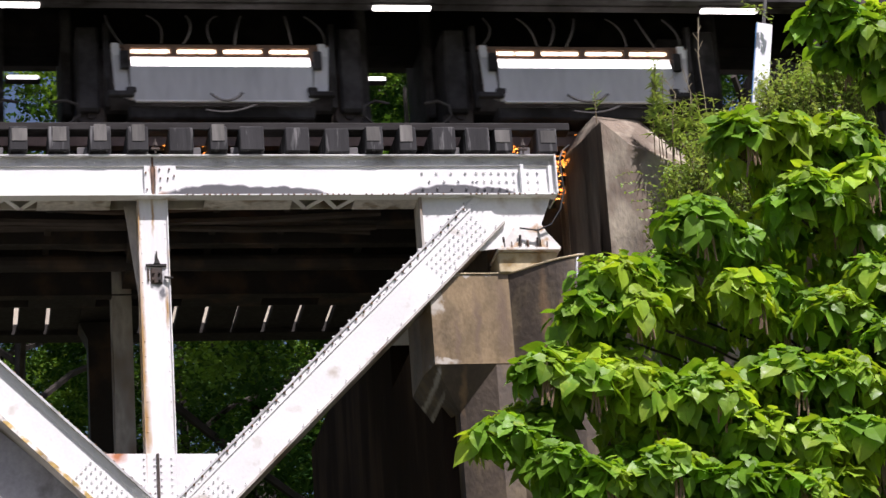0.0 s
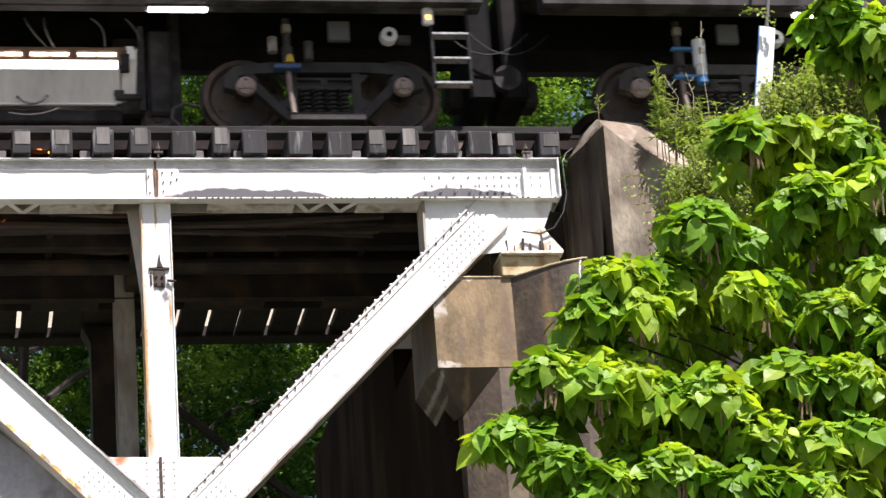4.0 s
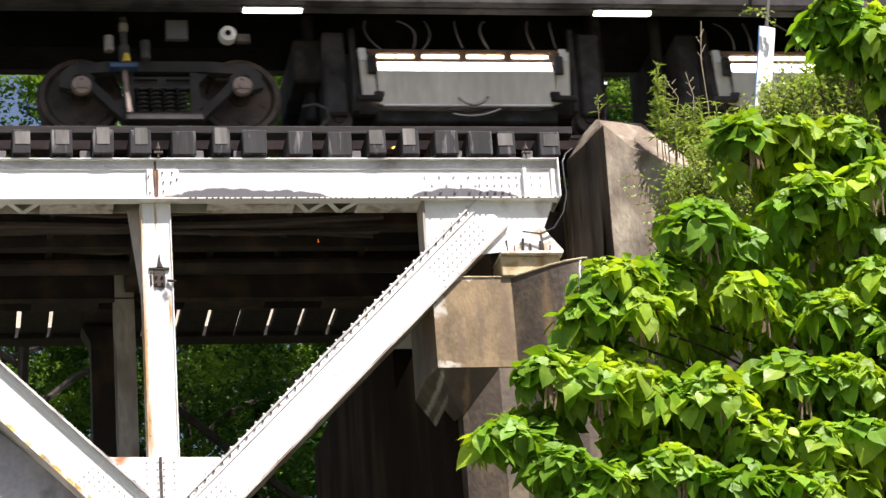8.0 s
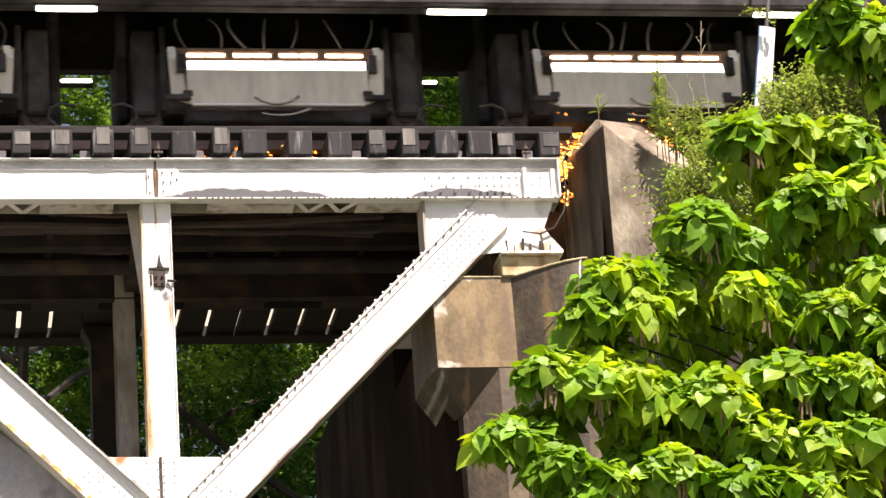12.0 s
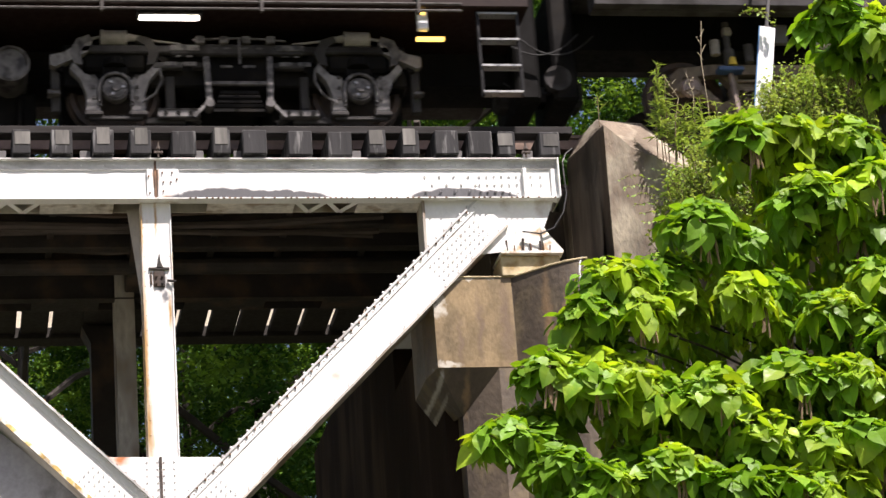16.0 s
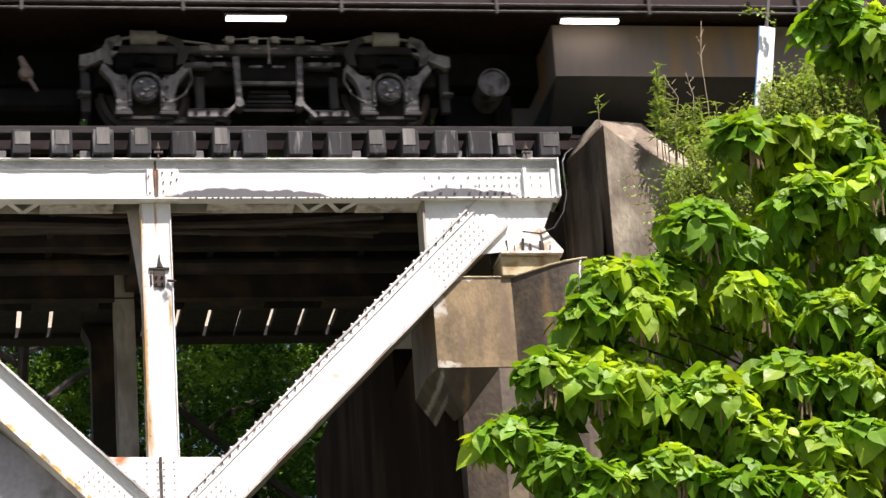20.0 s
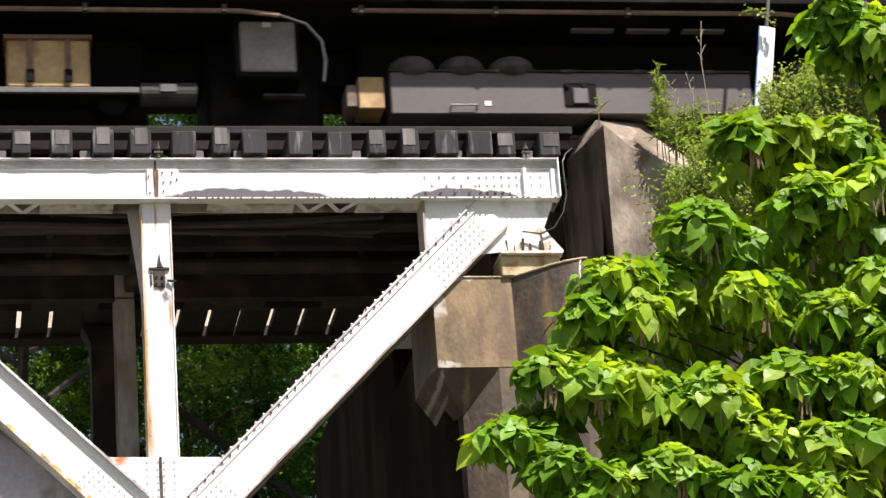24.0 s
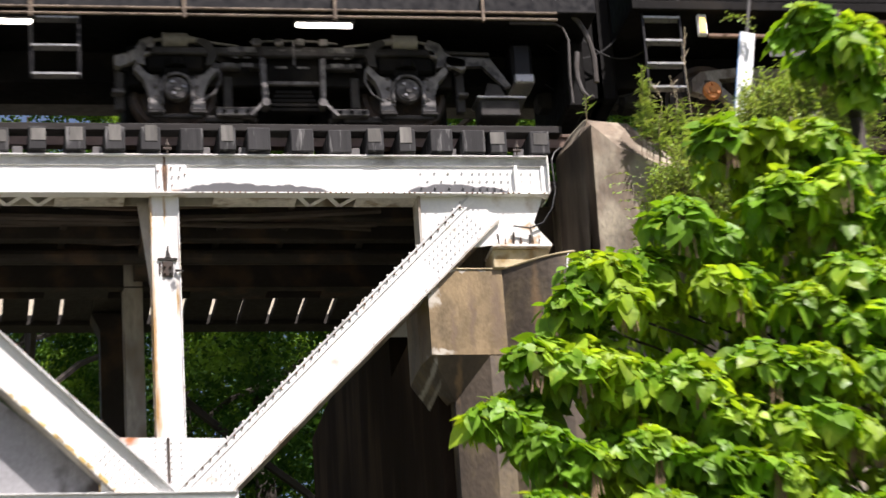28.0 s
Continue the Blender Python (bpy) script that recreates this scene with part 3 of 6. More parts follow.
    for k in range(3):
        n = NODE[0] - PANEL * k
        bm = B()
        plate(bm, [(n - 0.55, -4.25), (n + 0.75, -4.25), (n + 0.75, -3.90), (n + 0.62, -3.41), (n - 0.68, -3.385), (n - 0.85, -3.60)], y0 + 0.052, y0 + 0.068)
        gs = part("gusset_plate", bm, paint_gusset, bridge, "white gusset plate with rust bleeding at its edge")
        if near and k == 0:
            pts = [(n + dx, -3.45 - 0.075 * i) for i in range(9) for dx in (-0.16, -0.05, 0.02, 0.13)]
            part("rivets", rivet_field(B(), pts, r=0.012, y=y0 + 0.052), paint_gusset, gs, kind="stuff")
            part("splice_strip", box(B(), n - 0.03, n + 0.0, y0 + 0.036, y0 + 0.052, -4.2, -3.40), trough_steel, gs, "grimy splice strip")
    bm = B()
    plate(bm, [(-1.56, -1.12), (-0.95, -1.12), (-0.62, -1.08), (-0.26, -1.05), (-0.20, -0.80), (-0.07, -0.484), (-1.56, -0.484)], y0 + 0.05, y0 + 0.066)
    eg = part("end_gusset", bm, paint, bridge, "white end gusset plate" if near else "")
    part("gusset_edge", box(B(), -1.575, -1.545, y0 + 0.02, y1 - 0.05, -1.12, -0.486), paint_old, eg)
    if near:
        # shoe and bearing
        bm = B()
        plate(bm, [(-0.70, -1.118), (-0.05, -1.118), (-0.21, -0.84), (-0.29, -0.80), (-0.55, -0.88)], y0 - 0.02, y0 + 0.40)
        shoe = part("bearing_shoe", bm, paint_shoe, bridge, "white rust-flecked cast bearing shoe")
        for i, x in enumerate((-0.66, -0.58, -0.48, -0.39, -0.28, -0.18)):
            part("anchor_bolt", tube(B(), (x, y0 - 0.04, -1.12), (x + 0.006 * (i % 3 - 1), y0 - 0.04, -1.12 + (0.13, 0.07, 0.15, 0.09, 0.12, 0.07)[i]), 0.014, seg=6), (trough_steel, rust_steel)[i % 2], shoe)
        for xa, xb, xt in ((-0.24, -0.02, -0.26), (-0.72, -0.56, -0.52)):
            part("shoe_rib", plate(B(), [(xa, -1.118), (xb, -1.118), (xt + 0.03, -0.86), (xt, -0.86)], y0 - 0.05, y0 - 0.025), paint_shoe, shoe, "white triangular shoe rib")
        part("masonry_plate", box(B(), -0.74, -0.03, y0 - 0.06, y0 + 0.45, -1.15, -1.119, 0.004), paint_shoe, shoe, "rust-stained masonry plate")


def bridge_and_pier():
    bridge = thing("truss_bridge", "white riveted steel deck truss railway bridge with rust streaks", "bridge")
    truss(bridge, 0.0, 0.42, paint_girder, paint_post, True)
    # Far chord in dark steel: shade under the deck put into its colour.
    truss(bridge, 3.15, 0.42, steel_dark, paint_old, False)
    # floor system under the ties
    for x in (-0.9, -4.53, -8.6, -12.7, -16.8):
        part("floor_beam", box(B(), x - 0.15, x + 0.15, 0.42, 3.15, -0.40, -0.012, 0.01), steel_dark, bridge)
    # Added pale board catches sun so the slits between far ties look bright.
    part("far_kerb_board", box(B(), X_WEST, 0.3, 6.6, 6.65, 0.36, 0.74, 0.006), pale_board, bridge, "pale board added on the far edge to brighten the deck slits")
    for y, z in ((0.75, 0.02), (1.6, -0.10), (2.3, 0.0)):
        part("cable_trough", box(B(), X_WEST, -0.3, y, y + 0.22, z - 0.06, z, 0.008), trough_steel, bridge, "rusty cable trough under the ties")
    for x in (-1.9, -2.9, -3.7, -5.6, -6.4):
        part("hanger_bracket", box(B(), x - 0.04, x + 0.04, 0.60, 2.6, -0.17, -0.13, 0.006), steel_dark, bridge)
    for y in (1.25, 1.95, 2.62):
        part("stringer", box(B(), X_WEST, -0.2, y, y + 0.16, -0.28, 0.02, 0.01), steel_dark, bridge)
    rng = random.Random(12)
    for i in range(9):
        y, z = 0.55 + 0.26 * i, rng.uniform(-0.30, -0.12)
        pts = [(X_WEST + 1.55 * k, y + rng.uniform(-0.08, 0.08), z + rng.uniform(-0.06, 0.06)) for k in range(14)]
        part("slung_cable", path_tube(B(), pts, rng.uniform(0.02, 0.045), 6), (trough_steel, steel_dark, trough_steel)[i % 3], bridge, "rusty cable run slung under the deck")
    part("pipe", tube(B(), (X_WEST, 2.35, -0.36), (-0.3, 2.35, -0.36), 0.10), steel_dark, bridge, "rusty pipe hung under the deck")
    part("deck_cover", box(B(), X_WEST, 0.0, 3.6, 4.70, -0.02, 0.02), tie_dark, bridge)
    for k in range(3):
        px = -4.80 - PANEL * k
        bm = B()
        plate(bm, [(px - 0.17, -14.0), (px + 0.17, -14.0), (px + 0.17, -0.25), (px + 0.28, -0.02), (px - 0.28, -0.02), (px - 0.17, -0.25)], 5.35, 5.75)
        part("far_bent", bm, steel_dark, bridge, "dark flared column under the far edge of the deck")
    part("far_edge_beam", box(B(), X_WEST, 0.2, 5.78, 6.10, -0.03, 0.12, 0.01), tie_dark, bridge)
    part("drain_hose", path_tube(B(), [(0.20, 0.05, 0.16), (0.10, -0.02, 0.06), (0.05, -0.06, -0.05), (0.05, -0.08, -0.25), (0.06, -0.08, -0.45), (0.0, -0.09, -0.68), (-0.12, -0.09, -0.86), (-0.28, -0.09, -0.93), (-0.48, -0.08, -0.90)], 0.010), cable_black, bridge, "black cable looping down the girder end")
    return bridge


truss_bridge = bridge_and_pier()


def abutment():
    pier = thing("bridge_pier", "stained brown concrete bridge pier with a corbelled seat", "pier", kind="structure")
    # seat block with its tapering corbel
    seat = [(-1.59, 0.45), (-1.52, 0.05), (-0.63, 0.05), (-0.60, 1.2), (-1.59, 1.2)]
    part("bearing_seat", column(B(), seat, -2.44, -1.39), concrete, pier, "tan concrete seat block streaked by water")
    bm = B()
    tip = bm.verts.new((-1.24, 0.30, -2.92))
    tip2 = bm.verts.new((-1.345, 1.2, -2.80))
    low = [bm.verts.new((x, y, -2.443)) for x, y in seat[:2]] + [bm.verts.new((-0.84, 0.05, -2.443)), bm.verts.new((-0.84, 1.2, -2.443)), bm.verts.new((-1.59, 1.2, -2.443))]
    for a, b, t in ((0, 1, tip), (1, 2, tip)):
        bm.faces.new((low[b], low[a], t))
    bm.faces.new((low[0], low[4], tip2, tip))
    bm.faces.new((low[3], low[2], tip, tip2))
    bm.faces.new((low[4], low[3], tip2))
    bm.faces.new(low)
    bmesh.ops.recalc_face_normals(bm, faces=bm.faces)
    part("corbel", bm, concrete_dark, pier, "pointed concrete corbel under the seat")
    # bowed right-hand cheek
    plan, top = [], []
    for i in range(11):
        a = i / 10
        plan.append((-0.622 + 0.78 * a, 0.054 - 0.40 * math.sin(a * math.pi * 0.55)))
        top.append(-1.39 + 0.07 * a ** 1.5)
    plan += [(0.16, 1.2), (-0.622, 1.2)]
    top += [-1.32, -1.39]
    part("cheek_wall", column(B(), plan, -14.2, -1.5, top), concrete_dark, pier, "dark brown concrete cheek wall with rust streaks")
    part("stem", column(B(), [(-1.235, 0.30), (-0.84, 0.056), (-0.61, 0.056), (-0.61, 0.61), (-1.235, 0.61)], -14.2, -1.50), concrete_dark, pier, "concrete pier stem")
    part("side_wall", column(B(), [(-1.375, 0.62), (-0.61, 0.62), (-0.61, 11.0), (-1.42, 11.0)], -14.2, -1.50), concrete_shade, pier, "side of the pier, its deep shade put in the colour")
    part("back_wall", column(B(), [(-1.38, 3.75), (-0.61, 3.75), (-0.61, 11.0), (-1.42, 11.0)], -1.5, -0.04), concrete_shade, pier, "back wall under the deck, its shade put in the colour")
    part("pier_body", column(B(), [(-0.605, 1.2), (2.4, 1.2), (2.4, 6.4), (-0.605, 6.4)], -14.2, -0.15), concrete_dark, pier)
    part("bearing_pedestal", box(B(), -0.73, -0.06, 0.01, 0.5, -1.392, -1.152, 0.012), concrete_pale, pier, "pale tan bearing pedestal")
    part("side_pedestal", box(B(), -0.45, 0.05, 0.15, 0.7, -1.36, -1.16, 0.01), concrete, pier)
    # Pale strips along both top edges stand in for their sunlit rims.
    lip = [Vector((x, y - 0.004, z + 0.002)) for (x, y), z in zip(plan[:11], top[:11])]
    part("cheek_lip", path_tube(B(), lip, 0.013), concrete_pale, pier, "pale strip standing in for the sunlit edge of the cheek wall")
    part("seat_lip", path_tube(B(), [(-1.52, 0.046, -1.388), (-1.2, 0.045, -1.386), (-0.9, 0.046, -1.389), (-0.64, 0.046, -1.387)], 0.010), concrete_pale, pier, "pale strip standing in for the sunlit edge of the seat")
    ds = B()
    path_tube(ds, [(0.10, -0.335, -1.31), (0.075, -0.345, -1.38), (0.06, -0.345, -1.50), (0.065, -0.345, -1.63)], 0.012)
    part("drip_strip", ds, edge_white, pier)
    # wing wall with a chamfered, falling top
    wing = thing("wing_wall", "weathered concrete wing wall with chamfered sloping top", "wall", kind="structure")
    bm = B()
    A0, A1 = (0.20, 0.50), (0.46, -0.30)
    E0, E1 = (3.4, -0.30), (3.4, 0.9)
    v = {}

    def V(k, x, y, z):
        v[k] = bm.verts.new((x, y, z))

    V("a_lo", *A0, -6.0)
    V("b_lo", *A1, -6.0)
    V("c_lo", *E0, -6.0)
    V("d_lo", *E1, -6.0)
    V("e_lo", 0.2, 0.9, -6.0)
    V("a_hi", 0.24, A0[1], 0.20)
    V("b_hi", 0.50, A1[1], 0.30)
    V("m_hi", 0.80, A1[1], 0.03)
    V("b_top", 0.56, 0.20, 0.58)
    V("m_top", 1.12, 0.35, 0.60)
    V("a_top", 0.40, 0.42, 0.46)
    V("c_hi", 3.4, -0.30, -1.20)
    V("n_top", 1.62, 0.35, 0.16)
    V("c_top", 3.4, 0.30, -0.85)
    V("d_top", 3.4, 0.9, -0.8)
    V("e_top", 0.45, 0.9, 0.40)
    for f in (("a_lo", "b_lo", "b_hi", "a_hi"), ("b_lo", "c_lo", "c_hi", "m_hi", "b_hi"), ("b_hi", "m_hi", "m_top", "b_top"), ("m_hi", "c_hi", "c_top", "n_top", "m_top"),
              ("a_hi", "b_hi", "b_top", "a_top"), ("b_top", "m_top", "n_top", "c_top", "d_top", "e_top", "a_top"), ("c_lo", "d_lo", "d_top", "c_top", "c_hi"),
              ("e_lo", "a_lo", "a_hi", "a_top", "e_top"), ("d_lo", "e_lo", "e_top", "d_top")):
        bm.faces.new([v[k] for k in f])
    bmesh.ops.recalc_face_normals(bm, faces=bm.faces)
    bmesh.ops.triangulate(bm, faces=bm.faces)
    bmesh.ops.subdivide_edges(bm, edges=[e for e in bm.edges if e.calc_length() > 0.3], cuts=4, use_grid_fill=True)
    for q in bm.verts:
        q.co += Vector(noise.noise_vector(q.co * 3.0)) * 0.012
    part("wing_body", bm, concrete_grey, wing)
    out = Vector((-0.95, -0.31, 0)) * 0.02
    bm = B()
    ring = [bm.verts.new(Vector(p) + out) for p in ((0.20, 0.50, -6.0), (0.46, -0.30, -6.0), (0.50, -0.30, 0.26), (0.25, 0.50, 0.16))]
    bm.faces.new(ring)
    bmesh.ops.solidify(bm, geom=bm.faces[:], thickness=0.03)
    # Skin added to darken the end face for its shade; streaks are soot.
    part("end_skin", bm, concrete_shade_soot, wing, "end face with soot and water streaks, its shade put in the colour")
    part("approach_fill", box(B(), 0.30, 60.0, 0.95, 6.4, -2.0, 0.02), concrete_grey, wing)


abutment()

# ------------------------------------------------------------ track
TRACK_Y, RAIL_TOP = 1.30, 0.53
TIE_X = [-5.98, -5.54, -5.09, -4.68, -4.20, -3.79, -3.42, -2.91, -2.46, -2.05, -1.67, -1.26, -0.87, -0.57, -0.07]


def track():
    tr = thing("railway_track", "open-deck railway track on weathered timber ties", "track", kind="structure")
    rng = random.Random(5)
    xs = list(TIE_X)
    while xs[0] > X_WEST:
        xs.insert(0, xs[0] - rng.uniform(0.38, 0.47))
    meshes = []
    for w in (0.20, 0.235, 0.27):
        bm = box(B(), -w / 2, w / 2, 0.0, 2.95, 0.0, 0.29, 0.012)
        meshes.append(mesh_of("tie", bm, tie_wood))
    pads = [mesh_of("end_face", box(B(), -w / 2, w / 2, -0.006, 0.0, 0.0, h, 0.002), tie_pad) for w, h in ((0.15, 0.17), (0.17, 0.15), (0.14, 0.20))]
    wide = {-4.20: 2, -3.42: 2, -2.91: 2, -2.46: 2, -1.26: 2, -0.87: 2}
    for x in xs:
        k = wide.get(x, rng.choice((0, 1)))
        y = rng.uniform(-0.10, -0.03)
        t = part_of("tie", meshes[k], tr, pose(x, y, 0.04))
        if x not in wide:
            part_of("end_face", rng.choice(pads), t, pose(rng.uniform(-0.015, 0.015), -0.0005, 0.11))
    blocks = mesh_of("spacer_block", box(B(), -0.06, 0.06, 0.0, 0.05, 0.0, 0.15, 0.006), plate_grey)
    for a, b in zip(xs, xs[1:]):
        if b - a > 0.36 and rng.random() < 0.6:
            part_of("spacer_block", blocks, tr, pose((a + b) / 2 + rng.uniform(-0.05, 0.05), 0.11, 0.008))
    for y in (0.03, 2.55):
        part("guard_timber", box(B(), X_WEST, 0.22, y, y + 0.20, 0.33, 0.425, 0.01), guard_wood, tr, "weathered guard timber")
    for y in (TRACK_Y - 0.75, TRACK_Y + 0.75):
        bm = B()
        for x0, x1 in ((-60.0, 60.0),):
            box(bm, x0, x1, y - 0.07, y + 0.07, 0.332, 0.345)
            box(bm, x0, x1, y - 0.01, y + 0.01, 0.345, 0.485)
            box(bm, x0, x1, y - 0.036, y + 0.036, 0.485, RAIL_TOP, 0.006)
        part("rail", bm, rail_steel, tr)
    for x in (-4.49, -0.36):
        bm = B()
        tube(bm, (x, -0.06, 0.006), (x, -0.06, 0.18), 0.012, seg=6)
        box(bm, x - 0.05, x + 0.05, -0.08, -0.04, 0.05, 0.075, 0.004)
        tube(bm, (x, -0.06, 0.10), (x, -0.06, 0.14), 0.03, 0.02, 6)
        part("hook_bolt", bm, trough_steel, tr, "rusty hook bolt between ties")
    far = mesh_of("far_tie", box(B(), -0.170, 0.170, 3.62, 6.05, 0.0, 0.11, 0.008), tie_dark)
    shaped = {k: mesh_of("far_tie", box(B(), -a, b, 3.62, 6.05, 0.0, 0.11, 0.008), tie_dark) for k, (a, b) in {2: (0.192, 0.170), 6: (0.201, 0.170), 7: (0.196, 0.196), 8: (0.170, 0.201)}.items()}
    for i in range(-5, 50):
        x = -2.07 - 0.40 * i
        if x > X_WEST:
            part_of("far_tie", shaped.get(i, far), tr, pose(x + (rng.uniform(-0.006, 0.006) if i not in shaped else 0.0), 0, 0.03))
    # Unseen boards added to stop sun reaching the beams through the tie gaps.
    part("gap_boards", box(B(), X_WEST, 0.2, 0.9, 2.96, 0.27, 0.30), tie_dark, tr)
    bm = box(B(), X_WEST, 0.2, 3.0, 4.78, 0.26, 0.30)
    part("deck_planks", bm, tie_dark, tr)


track()

# ------------------------------------------------------------ train
SPEED = 3.34
X_MARK = -1.25
WHEEL_R = 0.46
CARS, WHEELS = [], []


def car_thing(name, label, category, when, group=""):
    """A rail vehicle; its front truck's centre passes the mark at the time given."""
    ob = thing(name, label, category, pose(X_MARK - SPEED * when, TRACK_Y, RAIL_TOP), group)
    CARS.append((ob, when))
    return ob


def at(first, when):
    """Distance behind the front truck, as a local x, of what passes the mark at that time."""
    return -(when - first) * SPEED


_store = {}


def stored(key, make):
    if key not in _store:
        _store[key] = make()
    return _store[key]


def lathe(bm, profile, seg=24, y_axis=True):
    """Turns (radius, y) points round the y axis."""
    rings = [[bm.verts.new((r * math.cos(2 * math.pi * k / seg), y, r * math.sin(2 * math.pi * k / seg))) for k in range(seg)] for r, y in profile]
    for a, b in zip(rings, rings[1:]):
        for k in range(seg):
            bm.faces.new((a[k], a[(k + 1) % seg], b[(k + 1) % seg], b[k]))
    bm.faces.new(rings[0])
    bm.faces.new(rings[-1])
    bmesh.ops.recalc_face_normals(bm, faces=bm.faces)
    return bm


def make_wheelset(r):
    bm = B()
    for s in (-1, 1):
        prof = [(0.10, 0.80), (0.12, 0.77), (r - 0.10, 0.745), (r - 0.06, 0.80), (r, 0.795), (r + 0.002, 0.70), (r + 0.03, 0.685), (r + 0.03, 0.66), (r - 0.07, 0.66), (r - 0.10, 0.72), (0.12, 0.70), (0.10, 0.66)]
        lathe(bm, [(a, b * s) for a, b in prof], 32)
    tube(bm, (0, -0.98, 0), (0, 0.98, 0), 0.08, seg=10)
    for k in range(5):
        a = k * 2 * math.pi / 5
        for s in (-1, 1):
            tube(bm, (0.27 * math.cos(a), s * 0.735, 0.27 * math.sin(a)), (0.27 * math.cos(a), s * 0.765, 0.27 * math.sin(a)), 0.045, seg=8)
    return mesh_of("wheelset", bm, wheel_steel, False)


def wheelset(parent, x, r=WHEEL_R):
    ob = part_of("wheelset", stored(("wheelset", r), lambda: make_wheelset(r)), parent, pose(x, 0, r), "dark steel wheels on their axle")
    WHEELS.append((ob, x, r))
    return ob


def cast_side_frame(mat):
    """A cast side frame: arched top member, pedestal ends, spring window and two cut-out windows."""
    bm = B()
    y0, y1 = -1.06, -0.92
    plate(bm, [(-1.14, 0.46), (-1.00, 0.42), (-0.98, 0.60), (-0.80, 0.63), (-0.45, 0.65), (0.45, 0.65), (0.80, 0.63), (0.98, 0.60), (1.00, 0.42), (1.14, 0.46), (1.13, 0.62), (1.02, 0.72), (0.60, 0.775), (-0.60, 0.775), (-1.02, 0.72), (-1.13, 0.62)], y0, y1)
    for s in (-1, 1):
        q = [(s * x, z) for x, z in ((0.32, 0.06), (0.44, 0.06), (0.88, 0.50), (0.92, 0.64), (0.80, 0.64), (0.765, 0.53), (0.41, 0.165))]
        plate(bm, q if s > 0 else q[::-1], y0 + 0.004, y1 - 0.004)
        strip((s * 0.365, 0.64), (s * 0.365, 0.10), 0.050, y0 + 0.002, y1 - 0.002, bm)
        q = [(s * x, z) for x, z in ((0.40, 0.625), (0.52, 0.625), (0.40, 0.50))]
        plate(bm, q if s > 0 else q[::-1], y0 + 0.006, y1 - 0.006)
        q = [(s * x, z) for x, z in ((0.40, 0.18), (0.40, 0.34), (0.50, 0.30), (0.52, 0.26))]
        plate(bm, q[::-1] if s > 0 else q, y0 + 0.006, y1 - 0.006)
    box(bm, -0.45, 0.45, y0 - 0.02, y1, 0.05, 0.135, 0.012)
    box(bm, -0.32, 0.32, y0 + 0.03, y1, 0.565, 0.60, 0.006)
    box(bm, -0.32, 0.32, y0 + 0.03, y1, 0.455, 0.50, 0.006)
    box(bm, -0.32, 0.32, y0 + 0.07, y1, 0.50, 0.565, 0.004)
    box(bm, -0.05, 0.05, y0 + 0.025, y1, 0.495, 0.57, 0.004)
    bmesh.ops.recalc_face_normals(bm, faces=bm.faces)
    return mesh_of("side_frame", bm, mat)


def make_springs(mat):
    """One coil spring, wound as a helix."""
    bm = B()
    path_tube(bm, [(0.058 * math.cos(a), -0.99 + 0.058 * math.sin(a), 0.14 + 0.0072 * k) for k, a in ((k, k * 0.85) for k in range(45))], 0.016, 5)
    return mesh_of("spring", bm, mat)


def make_cap(mat):
    bm = B()
    lathe(bm, [(0.115, -1.05), (0.12, -1.09), (0.105, -1.12), (0.05, -1.125), (0.045, -1.14), (0.01, -1.142)], 14)
    for k in range(3):
        a = math.pi / 2 + k * 2 * math.pi / 3
        tube(bm, (0.075 * math.cos(a), -1.11, 0.075 * math.sin(a)), (0.075 * math.cos(a), -1.15, 0.075 * math.sin(a)), 0.02, seg=6)
    return mesh_of("bearing_cap", bm, mat)


def freight_truck(car, cx, mat, front_cap, rear_cap, plain=False, gauge=0.9):
    m = pose(cx, 0, 0)
    bm = B()
    box(bm, -0.24, 0.24, -0.95, 1.0, 0.46, 0.60, 0.01)
    box(bm, -0.30, 0.30, -0.5, 0.5, 0.60, 0.86, 0.02)
    tk = part("truck", bm, truck_grey, car, "cast steel freight truck", m=m)
    part_of("side_frame", stored(("frame", mat.name), lambda: cast_side_frame(mat)), tk)
    part_of("side_frame", stored(("frame", mat.name), lambda: cast_side_frame(mat)), tk, pose(0, 0, 0, 0, 0, 180))
    for sx in (-0.225, -0.075, 0.075, 0.225):
        part_of("spring", stored(("spring", mat.name), lambda: make_springs(mat)), tk, pose(sx, 0, 0))
    part("spring_seat", box(B(), -0.31, 0.31, -1.05, -0.80, 0.15, 0.158), truck_grey, tk)
    for s, c in ((gauge, front_cap), (-gauge, rear_cap)):
        part_of("bearing_cap", stored(("cap", c.name), lambda: make_cap(c)), tk, pose(s, 0, WHEEL_R))
        bm = B()
        box(bm, s - 0.15, s + 0.15, -1.03, -0.93, 0.40, 0.62, 0.02)
        part("bearing_adapter", bm, mat, tk)
    for s in (gauge, -gauge):
        w = part_of("wheelset", stored(("wheelset", WHEEL_R), lambda: make_wheelset(WHEEL_R)), tk, pose(s, 0, WHEEL_R), "dark steel wheels on their axle")
        WHEELS.append((w, s, WHEEL_R))
    bm = B()
    tube(bm, (-0.55, -0.35, 0.40), (0.55, -0.35, 0.40), 0.04)
    box(bm, -0.62, -0.50, -0.8, 0.8, 0.28, 0.50, 0.01)
    box(bm, 0.50, 0.62, -0.8, 0.8, 0.28, 0.50, 0.01)
    part("brake_beam", bm, steel_dark, tk)
    return tk


